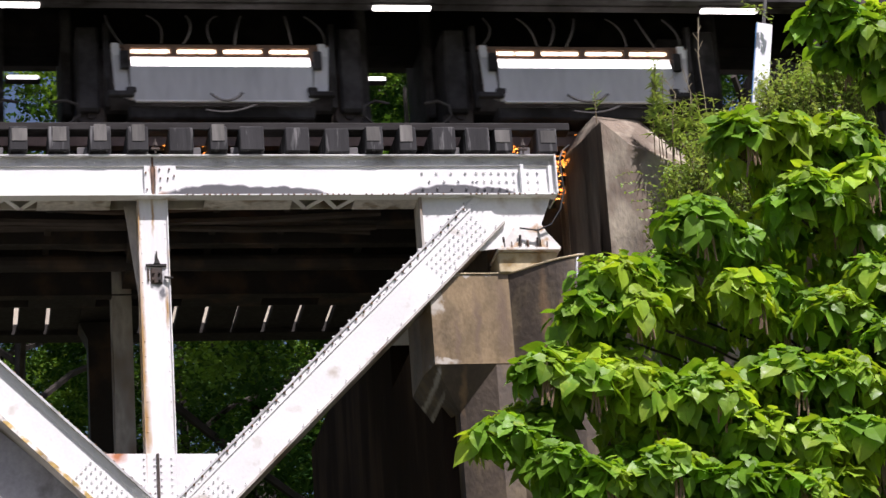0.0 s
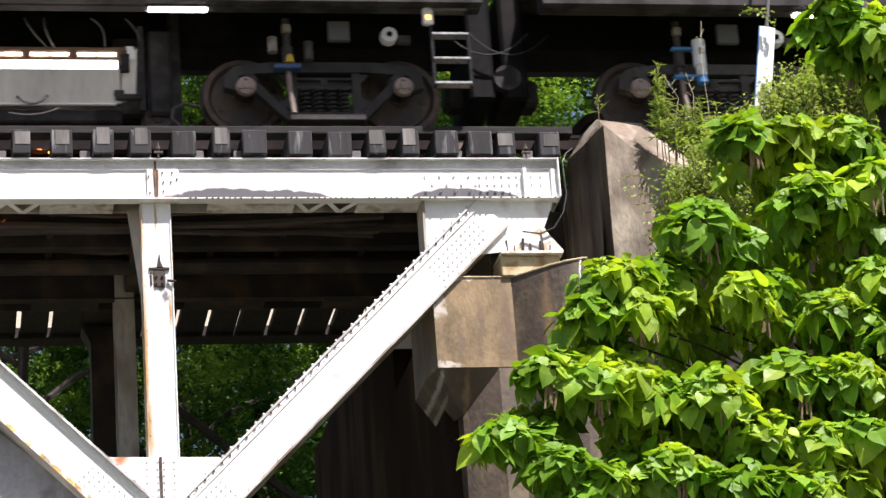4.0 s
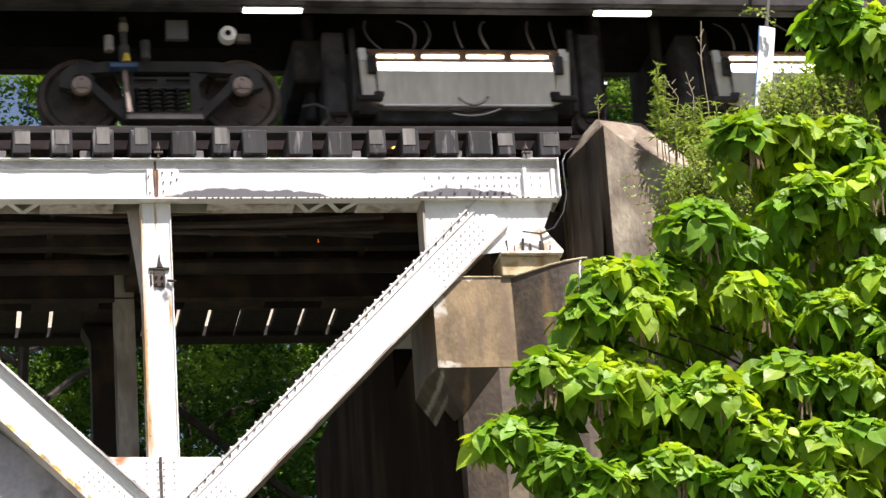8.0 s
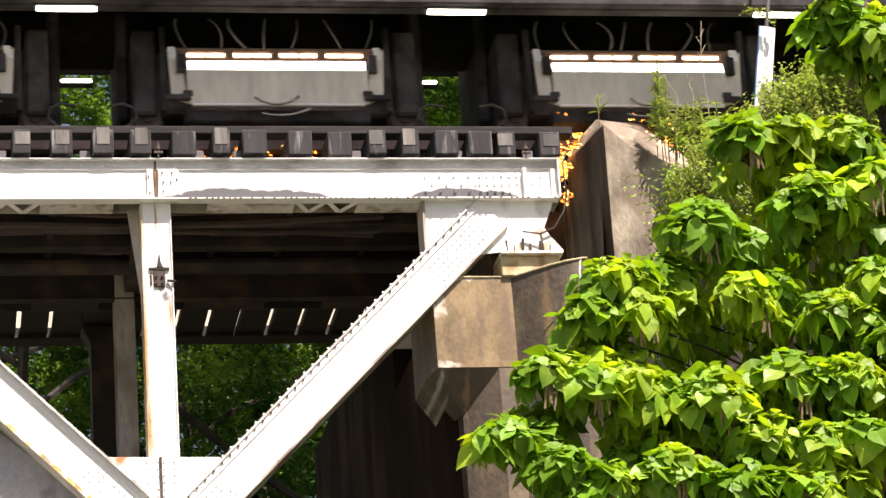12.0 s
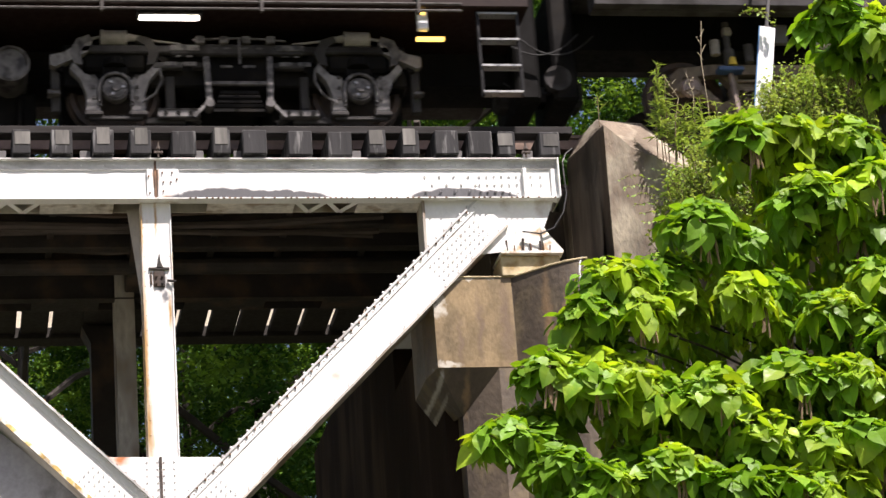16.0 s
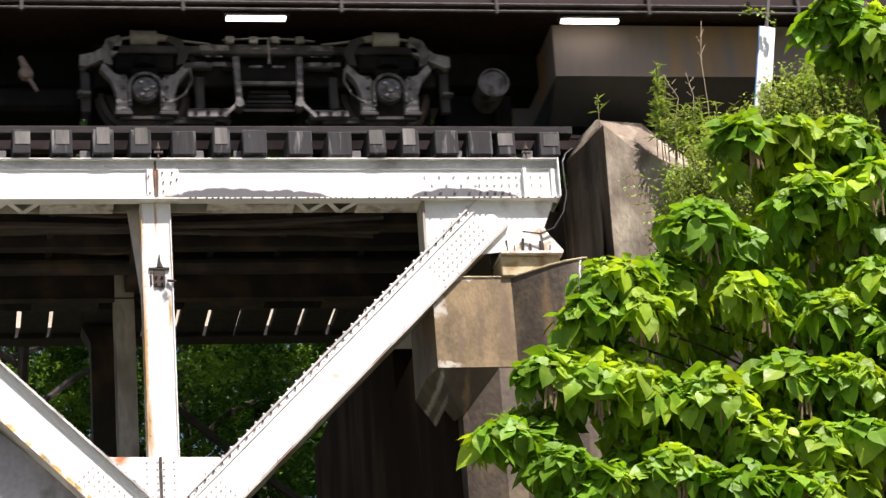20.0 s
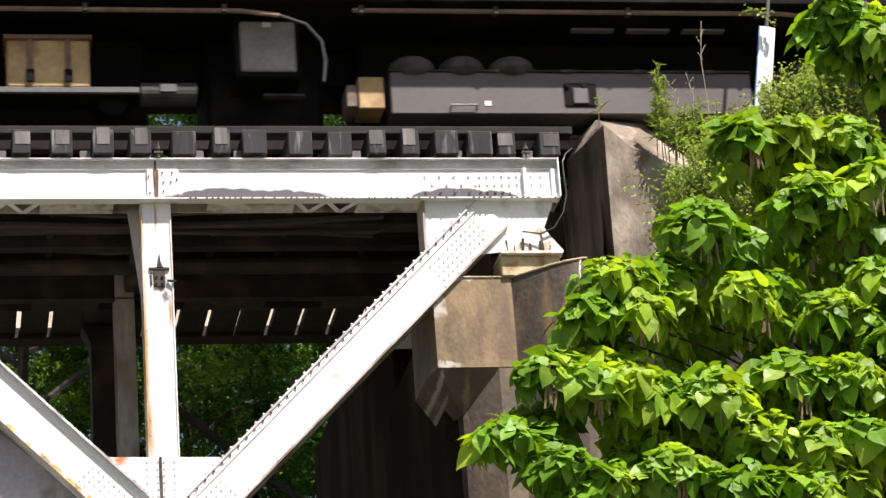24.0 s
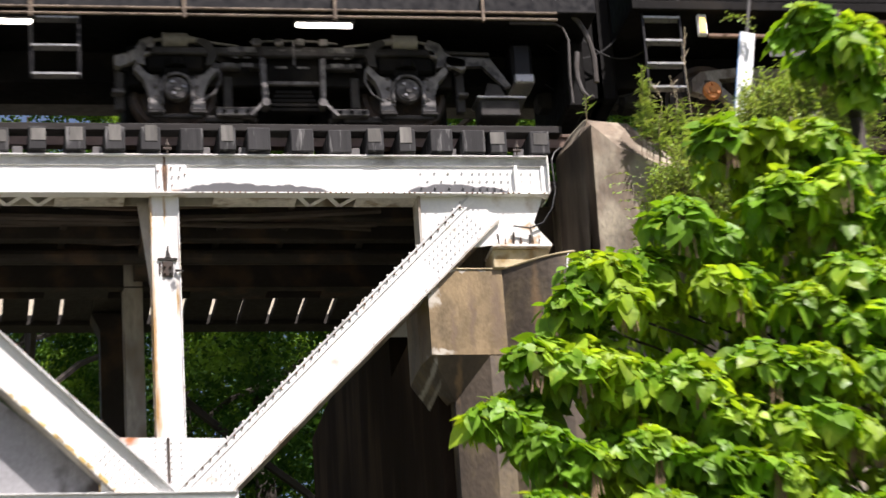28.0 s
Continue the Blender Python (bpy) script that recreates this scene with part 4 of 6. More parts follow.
def hex_spark_cluster(name, car, x0, x1, n, seed, hot=0.25, low=-0.34, high=0.25, y0=-0.95, y1=-0.55):
    """A shower of short glowing streaks under a grinding head."""
    rng = random.Random(seed)
    for nm, mat, share in ((name, spark_glow, 1 - hot), (name, spark_hot, hot)):
        bm = B()
        for i in range(int(n * share)):
            x = rng.uniform(x0, x1)
            g = (math.sin(x * 15.0 + seed) * 0.5 + 0.5)
            z = low + (high - low) * rng.random() ** 2.2 * (0.35 + 0.65 * g)
            y = rng.uniform(y0, y1)
            d = Vector((rng.uniform(-1, 0.4), rng.uniform(-0.3, 0.3), rng.uniform(-0.6, 1.0))).normalized()
            r = rng.uniform(0.002, 0.0055)
            tube(bm, (x, y, z), Vector((x, y, z)) + d * rng.uniform(0.012, 0.045), r, r * 0.4, 4)
        part(nm, bm, mat, car, "orange grinding sparks", kind="stuff")


def walk_lamp(car, x, z, y=-1.47, tone=None, length=0.66):
    bm = B()
    box(bm, -length / 2 - 0.04, length / 2 + 0.04, -0.09, 0.10, 0.025, 0.06, 0.01)
    lamp = part("walkway_lamp", bm, black, car, "strip lamp glowing under the walkway", m=pose(x, y, z))
    bm = B()
    box(bm, -length / 2, length / 2, -0.045, 0.05, -0.008, 0.024, 0.008)
    part("lamp_lens", bm, tone or lamp_glow, lamp)


LAMP_Z = 1.51


def body_box(car, x0, x1, mat, z0=1.24, wide=1.52, hollow=False):
    """Underframe and body; a hollow one has its floor high up between deep side sills."""
    if hollow:
        part("underframe", box(B(), x0, x1, -wide, -wide + 0.16, z0, 1.90, 0.01), mat, car, "dark underframe")
        part("car_floor", box(B(), x0, x1, -wide + 0.165, wide, 1.78, 1.90, 0.01), mat, car)
    else:
        part("underframe", box(B(), x0, x1, -wide, wide, z0, 1.42, 0.01), mat, car, "dark underframe")
    bm = B()
    box(bm, x0 + 0.3, x1 - 0.3, -wide + 0.12, wide - 0.12, 1.91 if hollow else 1.43, 4.1, 0.06)
    part("car_body", bm, mat, car, "dark car body")
    part("centre_sill", box(B(), x0 - 0.2, x1 + 0.2, -0.32, 0.32, 1.30 if hollow else 0.82, 1.775 if hollow else 1.24, 0.01), black, car)


def coupler(car, x, s):
    bm = B()
    box(bm, min(x, x + s * 0.75), max(x, x + s * 0.75), -0.10, 0.10, 0.70, 0.92, 0.02)
    box(bm, x + s * 0.75 - 0.16, x + s * 0.75 + 0.16, -0.17, 0.17, 0.64, 0.98, 0.05)
    part("coupler", bm, truck_dim, car, "sooty knuckle coupler")
    part("draft_gear", box(B(), *sorted((x, x + s * 0.30)), -0.60, 0.60, 0.52, 1.95, 0.04), black, car)
    hs = B()
    path_tube(hs, arc_pts((x, -0.45, 0.95), (x + s * 0.85, -0.35, 0.85), (0, 0, -0.22), 10), 0.011)
    path_tube(hs, arc_pts((x, -0.75, 1.30), (x + s * 0.95, -0.7, 1.30), (0, 0, -0.26), 12), 0.010)
    part("brake_hose", hs, cable_black, car, "dusty brake hoses")


def ladder(car, x, w=0.42, z0=0.28, z1=1.9, y=-1.50, n=5, mat=None, tread=None):
    bm = B()
    for s in (-1, 1):
        box(bm, x + s * w / 2 - 0.018, x + s * w / 2 + 0.018, y, y + 0.05, z0, z1, 0.004)
    ld = part("step_ladder", bm, mat or black_gloss, car, "side steps with worn treads")
    for i in range(n):
        z = z0 + 0.03 + i * (z1 - z0 - 0.1) / (n - 1)
        part("tread", box(B(), x - w / 2, x + w / 2, y - 0.02, y + 0.12, z, z + 0.03, 0.004), tread or bright_metal, ld)


def grinding_module(car, x, seed, panel_mat, hot):
    """One grinding carriage: shield panel with its glowing bar and tray of lamps, cheeks, clamps, guide wheels and
    motors behind.
    """
    rng = random.Random(seed)
    y = -1.10
    bm = B()
    box(bm, x - 1.40, x + 1.40, -0.72, 0.72, 0.25, 1.05, 0.03)
    md = part("grinding_carriage", bm, black_hazed, car, "dark grinding carriage slung between the wheels")
    part("end_frame", box(B(), x - 1.62, x - 1.36, -0.95, 0.95, 0.18, 1.22, 0.03), black_hazed, md)
    part("end_frame", box(B(), x + 1.36, x + 1.62, -0.95, 0.95, 0.18, 1.22, 0.03), black_hazed, md)
    part("skid_beam", box(B(), x - 1.05, x + 1.05, -1.0, 1.0, 0.06, 0.22, 0.02), black_hazed, md)
    part("shield_panel", box(B(), x - 1.03, x + 1.03, y, y + 0.03, 0.24, 0.66, 0.006), panel_mat, md, "grey sheet shield")
    part("shield_edge", box(B(), x - 0.98, x + 0.98, y - 0.015, y + 0.02, 0.215, 0.24, 0.004), edge_white, md)
    bm = B()
    for a, b, za, zb in ((-1.01, 1.01, 0.66, 0.79),):
        vs = [bm.verts.new(p) for p in ((x + a, y + 0.0, za), (x + b, y + 0.0, za), (x + b, y + 0.05, zb), (x + a, y + 0.05, zb), (x + a, y + 0.03, za), (x + b, y + 0.03, za), (x + b, y + 0.08, zb), (x + a, y + 0.08, zb))]
        for f in ((0, 1, 2, 3), (7, 6, 5, 4), (0, 4, 5, 1), (3, 2, 6, 7), (0, 3, 7, 4), (1, 5, 6, 2)):
            bm.faces.new([vs[i] for i in f])
    # The white bar's brightness is put in as glow.
    part("light_bar", bm, bar_glow, md, "glowing white bar along the shield")
    fr = B()
    box(fr, x - 1.24, x + 1.24, y + 0.10, y + 0.14, 0.93, 0.975, 0.006)
    box(fr, x - 1.06, x + 1.06, y + 0.06, y + 0.09, 0.795, 0.83, 0.004)
    for i in range(5):
        cx = x - 1.05 + i * 0.525
        box(fr, cx - 0.035, cx + 0.035, y + 0.08, y + 0.11, 0.83, 0.935, 0.004)
    part("tray_frame", fr, frame_brown, md, "rust-brown lamp tray frame")
    part("tray_back", box(B(), x - 1.20, x + 1.20, y + 0.15, y + 0.17, 0.80, 0.97, 0.004), frame_brown, md)
    for i in range(8):
        cx = x - 0.90 + 0.525 * (i // 2) + 0.225 * (i % 2)
        for z0, z1 in ((0.815, 0.855), (0.872, 0.918)):
            part("tray_lamp", box(B(), cx - 0.105, cx + 0.10, y + 0.115, y + 0.13, z0, z1, 0.008), tray_glow, md)
    for e in (-1, 1):
        part("tray_end", plate(B(), [(x + e * 1.17 - 0.045, 0.80), (x + e * 1.17 + 0.045, 0.80), (x + e * 1.17 + 0.02, 0.955), (x + e * 1.17 - 0.06, 0.955)], y + 0.03, y + 0.05), edge_white, md, "white end plate of the lamp tray")
    for s in (-1, 1):
        bm = B()
        plate(bm, [(x + s * 1.03, 0.26), (x + s * 1.20, 0.34), (x + s * 1.235, 0.93), (x + s * 1.07, 0.82)], y + 0.04, y + 0.06)
        part("side_cheek", bm, panel_mat, md)
        bm = B()
        box(bm, x + s * 1.09 - 0.05, x + s * 1.09 + 0.05, y - 0.03, y + 0.03, 0.62, 0.84, 0.01)
        part("upper_clamp", bm, black_hazed, md)
        bm = B()
        box(bm, x + s * 1.13 - 0.16, x + s * 1.13 + 0.14, y - 0.05, y + 0.02, 0.27, 0.34, 0.015)
        box(bm, x + s * 1.02 - 0.06, x + s * 1.02 + 0.05, y - 0.04, y + 0.02, 0.33, 0.39, 0.01)
        part("lower_clamp", bm, black_hazed, md)
        gw = B()
        lathe(gw, [(0.05, -0.86), (0.06, -0.84), (0.15, -0.83), (0.16, -0.80), (0.16, -0.70), (0.18, -0.69), (0.18, -0.66), (0.05, -0.66)], 20)
        part("guide_wheel", gw, wheel_steel, md, m=pose(x + s * 1.46, 0, 0.17))
        part("end_post", box(B(), x + s * 1.28 - 0.03, x + s * 1.28 + 0.03, y + 0.1, y + 0.2, 0.2, 1.24, 0.005), black_hazed, md)
    part("pump_case", box(B(), x + 1.63, x + 1.76, -0.6, 0.9, 0.12, 1.7, 0.03), black_hazed, md)
    part("valve_block", box(B(), x - 1.76, x - 1.63, -0.4, 0.8, 0.35, 1.7, 0.03), black_hazed, md)
    wl = part("work_lamp", box(B(), x - 2.35, x - 1.93, 1.15, 1.30, LAMP_Z, LAMP_Z + 0.05, 0.008), black_hazed, md, "small lamp glowing behind the machinery")
    part("lamp_lens", box(B(), x - 2.32, x - 1.96, 1.12, 1.148, LAMP_Z, LAMP_Z + 0.045, 0.006), bar_glow, wl)
    for s in (-1, 1):
        part("loop_hose", path_tube(B(), [(x + s * 1.72, -1.0, -0.02), (x + s * 1.60, -1.0, 0.10), (x + s * 1.62, -1.0, 0.22), (x + s * 1.74, -1.0, 0.28), (x + s * 1.90, -1.0, 0.25)], 0.018), truck_grey, md)
    hk = B()
    path_tube(hk, arc_pts((x - 0.2 + rng.uniform(-.1, .1), y - 0.05, 0.30), (x + 0.22, y - 0.05, 0.31), (0, -0.02, -0.10), 8), 0.016)
    path_tube(hk, arc_pts((x - 0.2, y - 0.05, 0.10), (x + 0.35, y - 0.05, 0.16), (0, -0.02, -0.06), 8), 0.014)
    part("hanging_cable", hk, hose_rubber, md)
    for i in range(7):
        hs = B()
        hx = x - 1.2 + i * 0.37 + rng.uniform(-0.1, 0.1)
        path_tube(hs, arc_pts((hx, -1.15, 1.26), (hx + rng.uniform(-0.1, 0.3), -0.95, 0.95), (rng.uniform(-0.12, 0.12), -0.1, rng.uniform(-0.05, 0.02)), 8), rng.uniform(0.009, 0.016))
        part("hose", hs, hose_rubber, md, "dusty hydraulic hose")
    if hot:
        n, hotness, hi = hot
        hex_spark_cluster("sparks", car, x - 1.05, x + 0.45, n, seed, hotness, -0.48, hi)
        if n > 1000:
            hex_spark_cluster("spark_spray", car, x - 1.0, x + 0.45, 110, seed + 2, 0.35, -0.28, 0.20, -1.15, -1.00)
        hex_spark_cluster("falling_sparks", car, x - 0.95, x + 0.35, 40 + n // 6, seed + 1, 0.15, -0.80, -0.40)


def end_gear(car, x, s, cylinder):
    """Steps, lamps, cylinders and piping over a truck at a car's end."""
    cx = x - 0.42 * s
    bm = B()
    tube(bm, (cx, -1.12, 0.62), (cx, -1.12, 1.28), 0.040)
    tube(bm, (cx, -1.14, 0.70), (cx, -1.14, 0.92), 0.062)
    ac = part("brake_cylinder", bm, truck_grey, car, "upright cylinder strapped with blue bands")
    part("cylinder_rod", path_tube(B(), [(cx, -1.14, 0.62), (cx + 0.01, -1.16, 0.40), (cx + 0.04, -1.16, 0.10)], 0.032), bearing_mat, ac, "pale dusty lower rod")
    part("cylinder_head", box(B(), cx - 0.05, cx + 0.05, -1.19, -1.09, 1.10, 1.20, 0.015), truck_pale, ac)
    if cylinder:
        for z in (0.53, 0.88):
            part("strap", box(B(), cx - 0.10, cx + 0.17, -1.24, -1.16, z, z + 0.035, 0.004), blue_band, ac)
        can = part("canister", tube(B(), (cx + 0.22, -1.22, 0.68), (cx + 0.22, -1.22, 1.00), 0.075, seg=16), sign_white, car, "white canister with a blue base")
        part("canister_neck", tube(B(), (cx + 0.23, -1.22, 0.55), (cx + 0.23, -1.22, 0.678), 0.062, seg=14), edge_white, can)
        part("canister_base", tube(B(), (cx + 0.23, -1.22, 0.46), (cx + 0.23, -1.22, 0.548), 0.066, seg=14), blue_band, can, "blue base")
        part("canister_label", box(B(), cx + 0.20, cx + 0.245, -1.305, -1.29, 0.80, 0.88, 0.004), plate_grey, can)
    else:
        part("strap", box(B(), cx - 0.17, cx + 0.14, -1.24, -1.10, 0.62, 0.68, 0.01), dark_blue, ac, "dark blue bracket")
        part("yellow_cap", tube(B(), (cx + 0.02, -1.2, 0.70), (cx + 0.02, -1.2, 0.80), 0.055, 0.03, 10), yellow_paint, ac, "yellow painted cap")
        part("filter_bowl", tube(B(), (cx - 0.17, -1.18, 0.84), (cx - 0.17, -1.18, 1.02), 0.055, seg=12), truck_pale, ac, "pale filter bowl")
        part("drain_cup", tube(B(), (cx + 0.24, -1.15, 0.76), (cx + 0.24, -1.15, 0.98), 0.055, seg=12), truck_grey, ac)
    bx = B()
    box(bx, x + 0.05, x + 0.30, -1.22, -1.14, 0.98, 1.22, 0.01)
    part("junction_box", bx, plate_grey, car, "grey junction box")
    vb = B()
    lathe(vb, [(0.09, -1.24), (0.10, -1.20), (0.10, -1.12), (0.06, -1.05)], 14)
    av = part("air_valve", vb, edge_white, car, "pale round valve cover", m=pose(x + 0.75 * s, 0, 1.05))
    part("valve_eye", tube(B(), (0, -1.25, 0), (0, -1.238, 0), 0.035, seg=10), black, av)
    nb = B()
    box(nb, x + 0.85 * s, x + 1.0 * s, -1.2, -1.12, 0.96, 1.06, 0.01) if s > 0 else box(nb, x + 1.0 * s, x + 0.85 * s, -1.2, -1.12, 0.96, 1.06, 0.01)
    part("valve_arm", nb, truck_grey, car)


def grinder(when, label, mats, panels, heat, plain_lamps=False):
    car = car_thing("grinding_car", label, "rail car", when, "rail grinding cars")
    length = 15.2
    x0, x1 = -length - 2.1, 1.77
    body_box(car, x0, x1, black_hazed, hollow=True)
    part("side_sill", box(B(), x0, x1, -1.66, -1.525, 1.25, 1.44, 0.006), black_hazed, car, "steel side sill, haze put in its black")
    freight_truck(car, 0.0, mats[0], bearing_mat, bearing_mat)
    freight_truck(car, -length, mats[1], bearing_mat, bearing_mat)
    for i, off in enumerate((1.0, 2.26, 3.51)):
        grinding_module(car, -off * SPEED, 100 + i + int(when * 10), panels, heat[i])
    for off in (0.5, 1.65, 2.97, 4.18):
        walk_lamp(car, -off * SPEED, 1.215)
    end_gear(car, 0.0, 1, False)
    end_gear(car, -length, 1, mats[1] is truck_grey)
    for x, s in ((x1, 1), (x0, -1)):
        coupler(car, x, s)
    part("end_platform", box(B(), x0 - 0.22, x0, -0.40, 0.40, 0.55, 1.15, 0.04), black_hazed, car)
    part("end_sheave", tube(B(), (x0 - 0.25, -0.62, 0.80), (x0 - 0.25, -0.50, 0.80), 0.16, seg=18), black_hazed, car)
    ladder(car, 1.40, n=6)
    hm = B()
    box(hm, 1.10, 1.22, -1.52, -1.44, 1.05, 1.30, 0.015)
    mk = part("marker_lamp", hm, sign_white, car, "white marker lamp housing")
    part("lens", box(B(), 1.13, 1.19, -1.53, -1.52, 1.10, 1.16, 0.004), amber_glow, mk)
    for a, b in ((-2.35, -1.75), (-length + 1.55, -length + 2.1)):
        part("equipment_case", box(B(), a, b, -0.7, 0.7, 0.70, 1.24, 0.03), black_hazed, car)
    return car


grinder(-1.53, "dark rail grinding car with grey lit shields", (truck_dim, truck_grey), panel_grey, ((260, 0.25, -0.05), (160, 0.15, -0.15), (70, 0.1, -0.2)))
grinder(4.39, "dark rail grinding car with dusty lit shields", (truck_dim, truck_dim), panel_tan, ((120, 0.2, -0.2), (110, 0.1, -0.2), (160, 0.15, -0.1)))
grinder(10.29, "dark rail grinding car throwing orange sparks", (truck_orange, truck_tan), panel_tan, ((1600, 0.3, 0.34), (140, 0.15, -0.15), (60, 0.1, -0.25)))


# ------------------------------------------------------------ locomotives
def swing_hanger_truck(car, cx, caps=True):
    """Two-axle locomotive truck with outside swing hangers."""
    m = pose(cx, 0, 0)
    bm = B()
    box(bm, -1.9, 1.9, -0.95, -0.80, 0.78, 0.95, 0.02)
    box(bm, -1.9, 1.9, 0.80, 0.95, 0.78, 0.95, 0.02)
    box(bm, -0.35, 0.35, -0.9, 0.9, 0.55, 0.95, 0.03)
    tk = part("truck", bm, black, car, "sooty locomotive truck with outside hangers", m=m)
    for wx in (-1.38, 1.38):
        w = part_of("wheelset", stored(("wheelset", 0.51), lambda: make_wheelset(0.51)), tk, pose(wx, 0, 0.51))
        WHEELS.append((w, wx, 0.51))
        fr = B()
        y0, y1 = -1.10, -0.98
        s = 1 if wx > 0 else -1
        # Solid black block: the shade inside the spring pocket put into the colour.
        box(fr, wx - 0.36, wx + 0.36, y0 + 0.04, y1, 0.66, 1.0, 0.04)
        ped = part("pedestal", fr, black, tk, "cast pedestal, black for the dark of its spring pocket")
        for e in (-1, 1):
            q = [(wx + e * x, z) for x, z in ((0.17, 0.15), (0.33, 0.13), (0.32, 0.34), (0.38, 0.52), (0.50, 0.66), (0.46, 0.74), (0.34, 0.60), (0.20, 0.55))]
            part("pedestal_leg", plate(B(), q if e > 0 else q[::-1], y0 - 0.01, y1), truck_leg, ped, "pale worn pedestal leg")
            q = [(wx + e * x, z) for x, z in ((0.36, 0.70), (0.45, 0.72), (0.50, 0.86), (0.42, 1.02), (0.28, 1.07), (0.24, 1.01), (0.33, 0.95), (0.38, 0.86))]
            part("frame_shoulder", plate(B(), q if e > 0 else q[::-1], y0 - 0.03, y1), truck_dim if e != s else truck_worn, ped)
        q = [(wx + s * x, z) for x, z in ((0.30, 0.86), (0.50, 0.76), (0.66, 0.68), (0.72, 0.70), (0.72, 0.82), (0.56, 0.86), (0.36, 0.98), (0.24, 1.00))]
        part("frame_arm", plate(B(), q if s > 0 else q[::-1], y0 - 0.02, y1), truck_leg, ped, "pale worn frame arm")
        part("guard_bracket", box(B(), wx + s * 0.62, wx + s * 0.74, y0, y1, 0.36, 0.40, 0.01), truck_worn, ped)
        part("toe_plate", box(B(), wx - s * 0.92, wx - s * 0.48, y0 - 0.02, y1 - 0.04, 0.07, 0.16, 0.012), truck_worn, ped)
        for k in range(3):
            part("toe_hole", tube(B(), (wx - s * (0.55 + 0.14 * k), y0 - 0.028, 0.115), (wx - s * (0.55 + 0.14 * k), y0 - 0.02, 0.115), 0.028, seg=8), black, ped)
        hp = path_tube(B(), [(wx - s * 0.50, y0 - 0.04, 0.66), (wx - s * 0.52, y0 - 0.05, 0.5), (wx - s * 0.44, y0 - 0.05, 0.34), (wx - s * 0.30, y0 - 0.04, 0.24)], 0.014)
        part("sand_hose", hp, truck_worn, ped)
        yk = B()
        ring = [(wx + 0.185 * math.cos(a), 0.41 + 0.185 * math.sin(a)) for a in [math.pi * i / 8 for i in range(9)]]
        path_tube(yk, [(wx + 0.185, y0 - 0.03, 0.24)] + [(x, y0 - 0.03, z) for x, z in ring] + [(wx - 0.185, y0 - 0.03, 0.24)], 0.022)
        part("journal_yoke", yk, truck_worn, ped)
        ar = B()
        pts = [(wx + 0.62 * math.cos(a), 0.66 + 0.32 * math.sin(a)) for a in [math.pi * i / 10 for i in range(11)]]
        for p, q in zip(pts, pts[1:]):
            strip(p, q, 0.035, y0 + 0.05, y1 - 0.02, ar)
        part("frame_arch", ar, black, ped)
        jb = B()
        lathe(jb, [(0.15, -1.02), (0.155, -1.10), (0.14, -1.13), (0.125, -1.125), (0.12, -1.14), (0.05, -1.15), (0.045, -1.165), (0.01, -1.167)], 20)
        jn = part("journal_box", jb, truck_worn, tk, m=pose(wx, 0, 0.41))
        for k in range(3):
            a = 2.2 + k * 2.094
            part("cover_bolt", tube(B(), (0.085 * math.cos(a), -1.165, 0.085 * math.sin(a)), (0.085 * math.cos(a), -1.135, 0.085 * math.sin(a)), 0.018, seg=6), bright_metal, jn)
        part("journal_saddle", box(B(), wx - 0.15, wx + 0.15, -1.09, -1.0, 0.58, 0.70, 0.02), black, tk)
        for i in range(3):
            for s in (-1, 1):
                part("bolt", tube(B(), (wx + s * 0.24, -1.10, 0.30 + i * 0.13), (wx + s * 0.24, -1.125, 0.30 + i * 0.13), 0.022, seg=8), truck_grey, ped)
        for s in (-1, 1):
            part("pedestal_liner", box(B(), wx + s * 0.18 - 0.02, wx + s * 0.18 + 0.02, -1.125, -1.10, 0.20, 0.52, 0.006), truck_worn, ped)
            part("pedestal_toe", box(B(), wx + s * 0.25 - 0.10, wx + s * 0.25 + 0.10, -1.14, -1.0, 0.08, 0.14, 0.015), truck_dim, ped)
        part("pedestal_tie", box(B(), wx - 0.30, wx + 0.30, -1.10, -1.04, 0.045, 0.095, 0.01), truck_dim, ped)
        part("spring_cap", tube(B(), (wx, -1.06, 0.70), (wx, -1.06, 0.80), 0.13, 0.10, seg=14), black, ped)
        s = 1 if wx > 0 else -1
        bc = B()
        tube(bc, (wx - 0.145, -1.08, 1.05), (wx + 0.145, -1.08, 1.05), 0.088, seg=18)
        tube(bc, (wx - 0.150, -1.08, 1.05), (wx - 0.120, -1.08, 1.05), 0.097, seg=18)
        s = 1 if wx > 0 else -1
        tube(bc, (wx - s * 0.15, -1.08, 1.06), (wx - s * 0.32, -1.08, 1.04), 0.05, 0.03, seg=10)
        tube(bc, (wx - s * 0.30, -1.08, 1.04), (wx - s * 0.75, -1.08, 0.98), 0.016, seg=6)
        tube(bc, (wx + s * 0.15, -1.08, 1.06), (wx + s * 0.30, -1.08, 1.03), 0.02, seg=6)
        part("brake_cylinder", bc, door_grey, tk, "grey brake cylinder")
        part("brake_hanger", box(B(), wx - s * 0.62 - 0.05, wx - s * 0.62 + 0.05, -1.0, -0.9, 0.22, 0.62, 0.01), truck_dim, tk)
        part("brake_hanger", box(B(), wx + s * 0.66 - 0.05, wx + s * 0.66 + 0.05, -1.0, -0.9, 0.18, 0.70, 0.01), truck_dim, tk)
        part("brake_link", strip((wx - s * 0.62, 0.20), (wx - s * 0.95, 0.05), 0.03, -1.0, -0.95), truck_dim, tk)
        part("brake_beam", box(B(), wx - s * 0.55 - 0.22, wx - s * 0.55 + 0.22, -1.04, -0.98, 0.02, 0.10, 0.01), truck_dim, tk)
    bm = B()
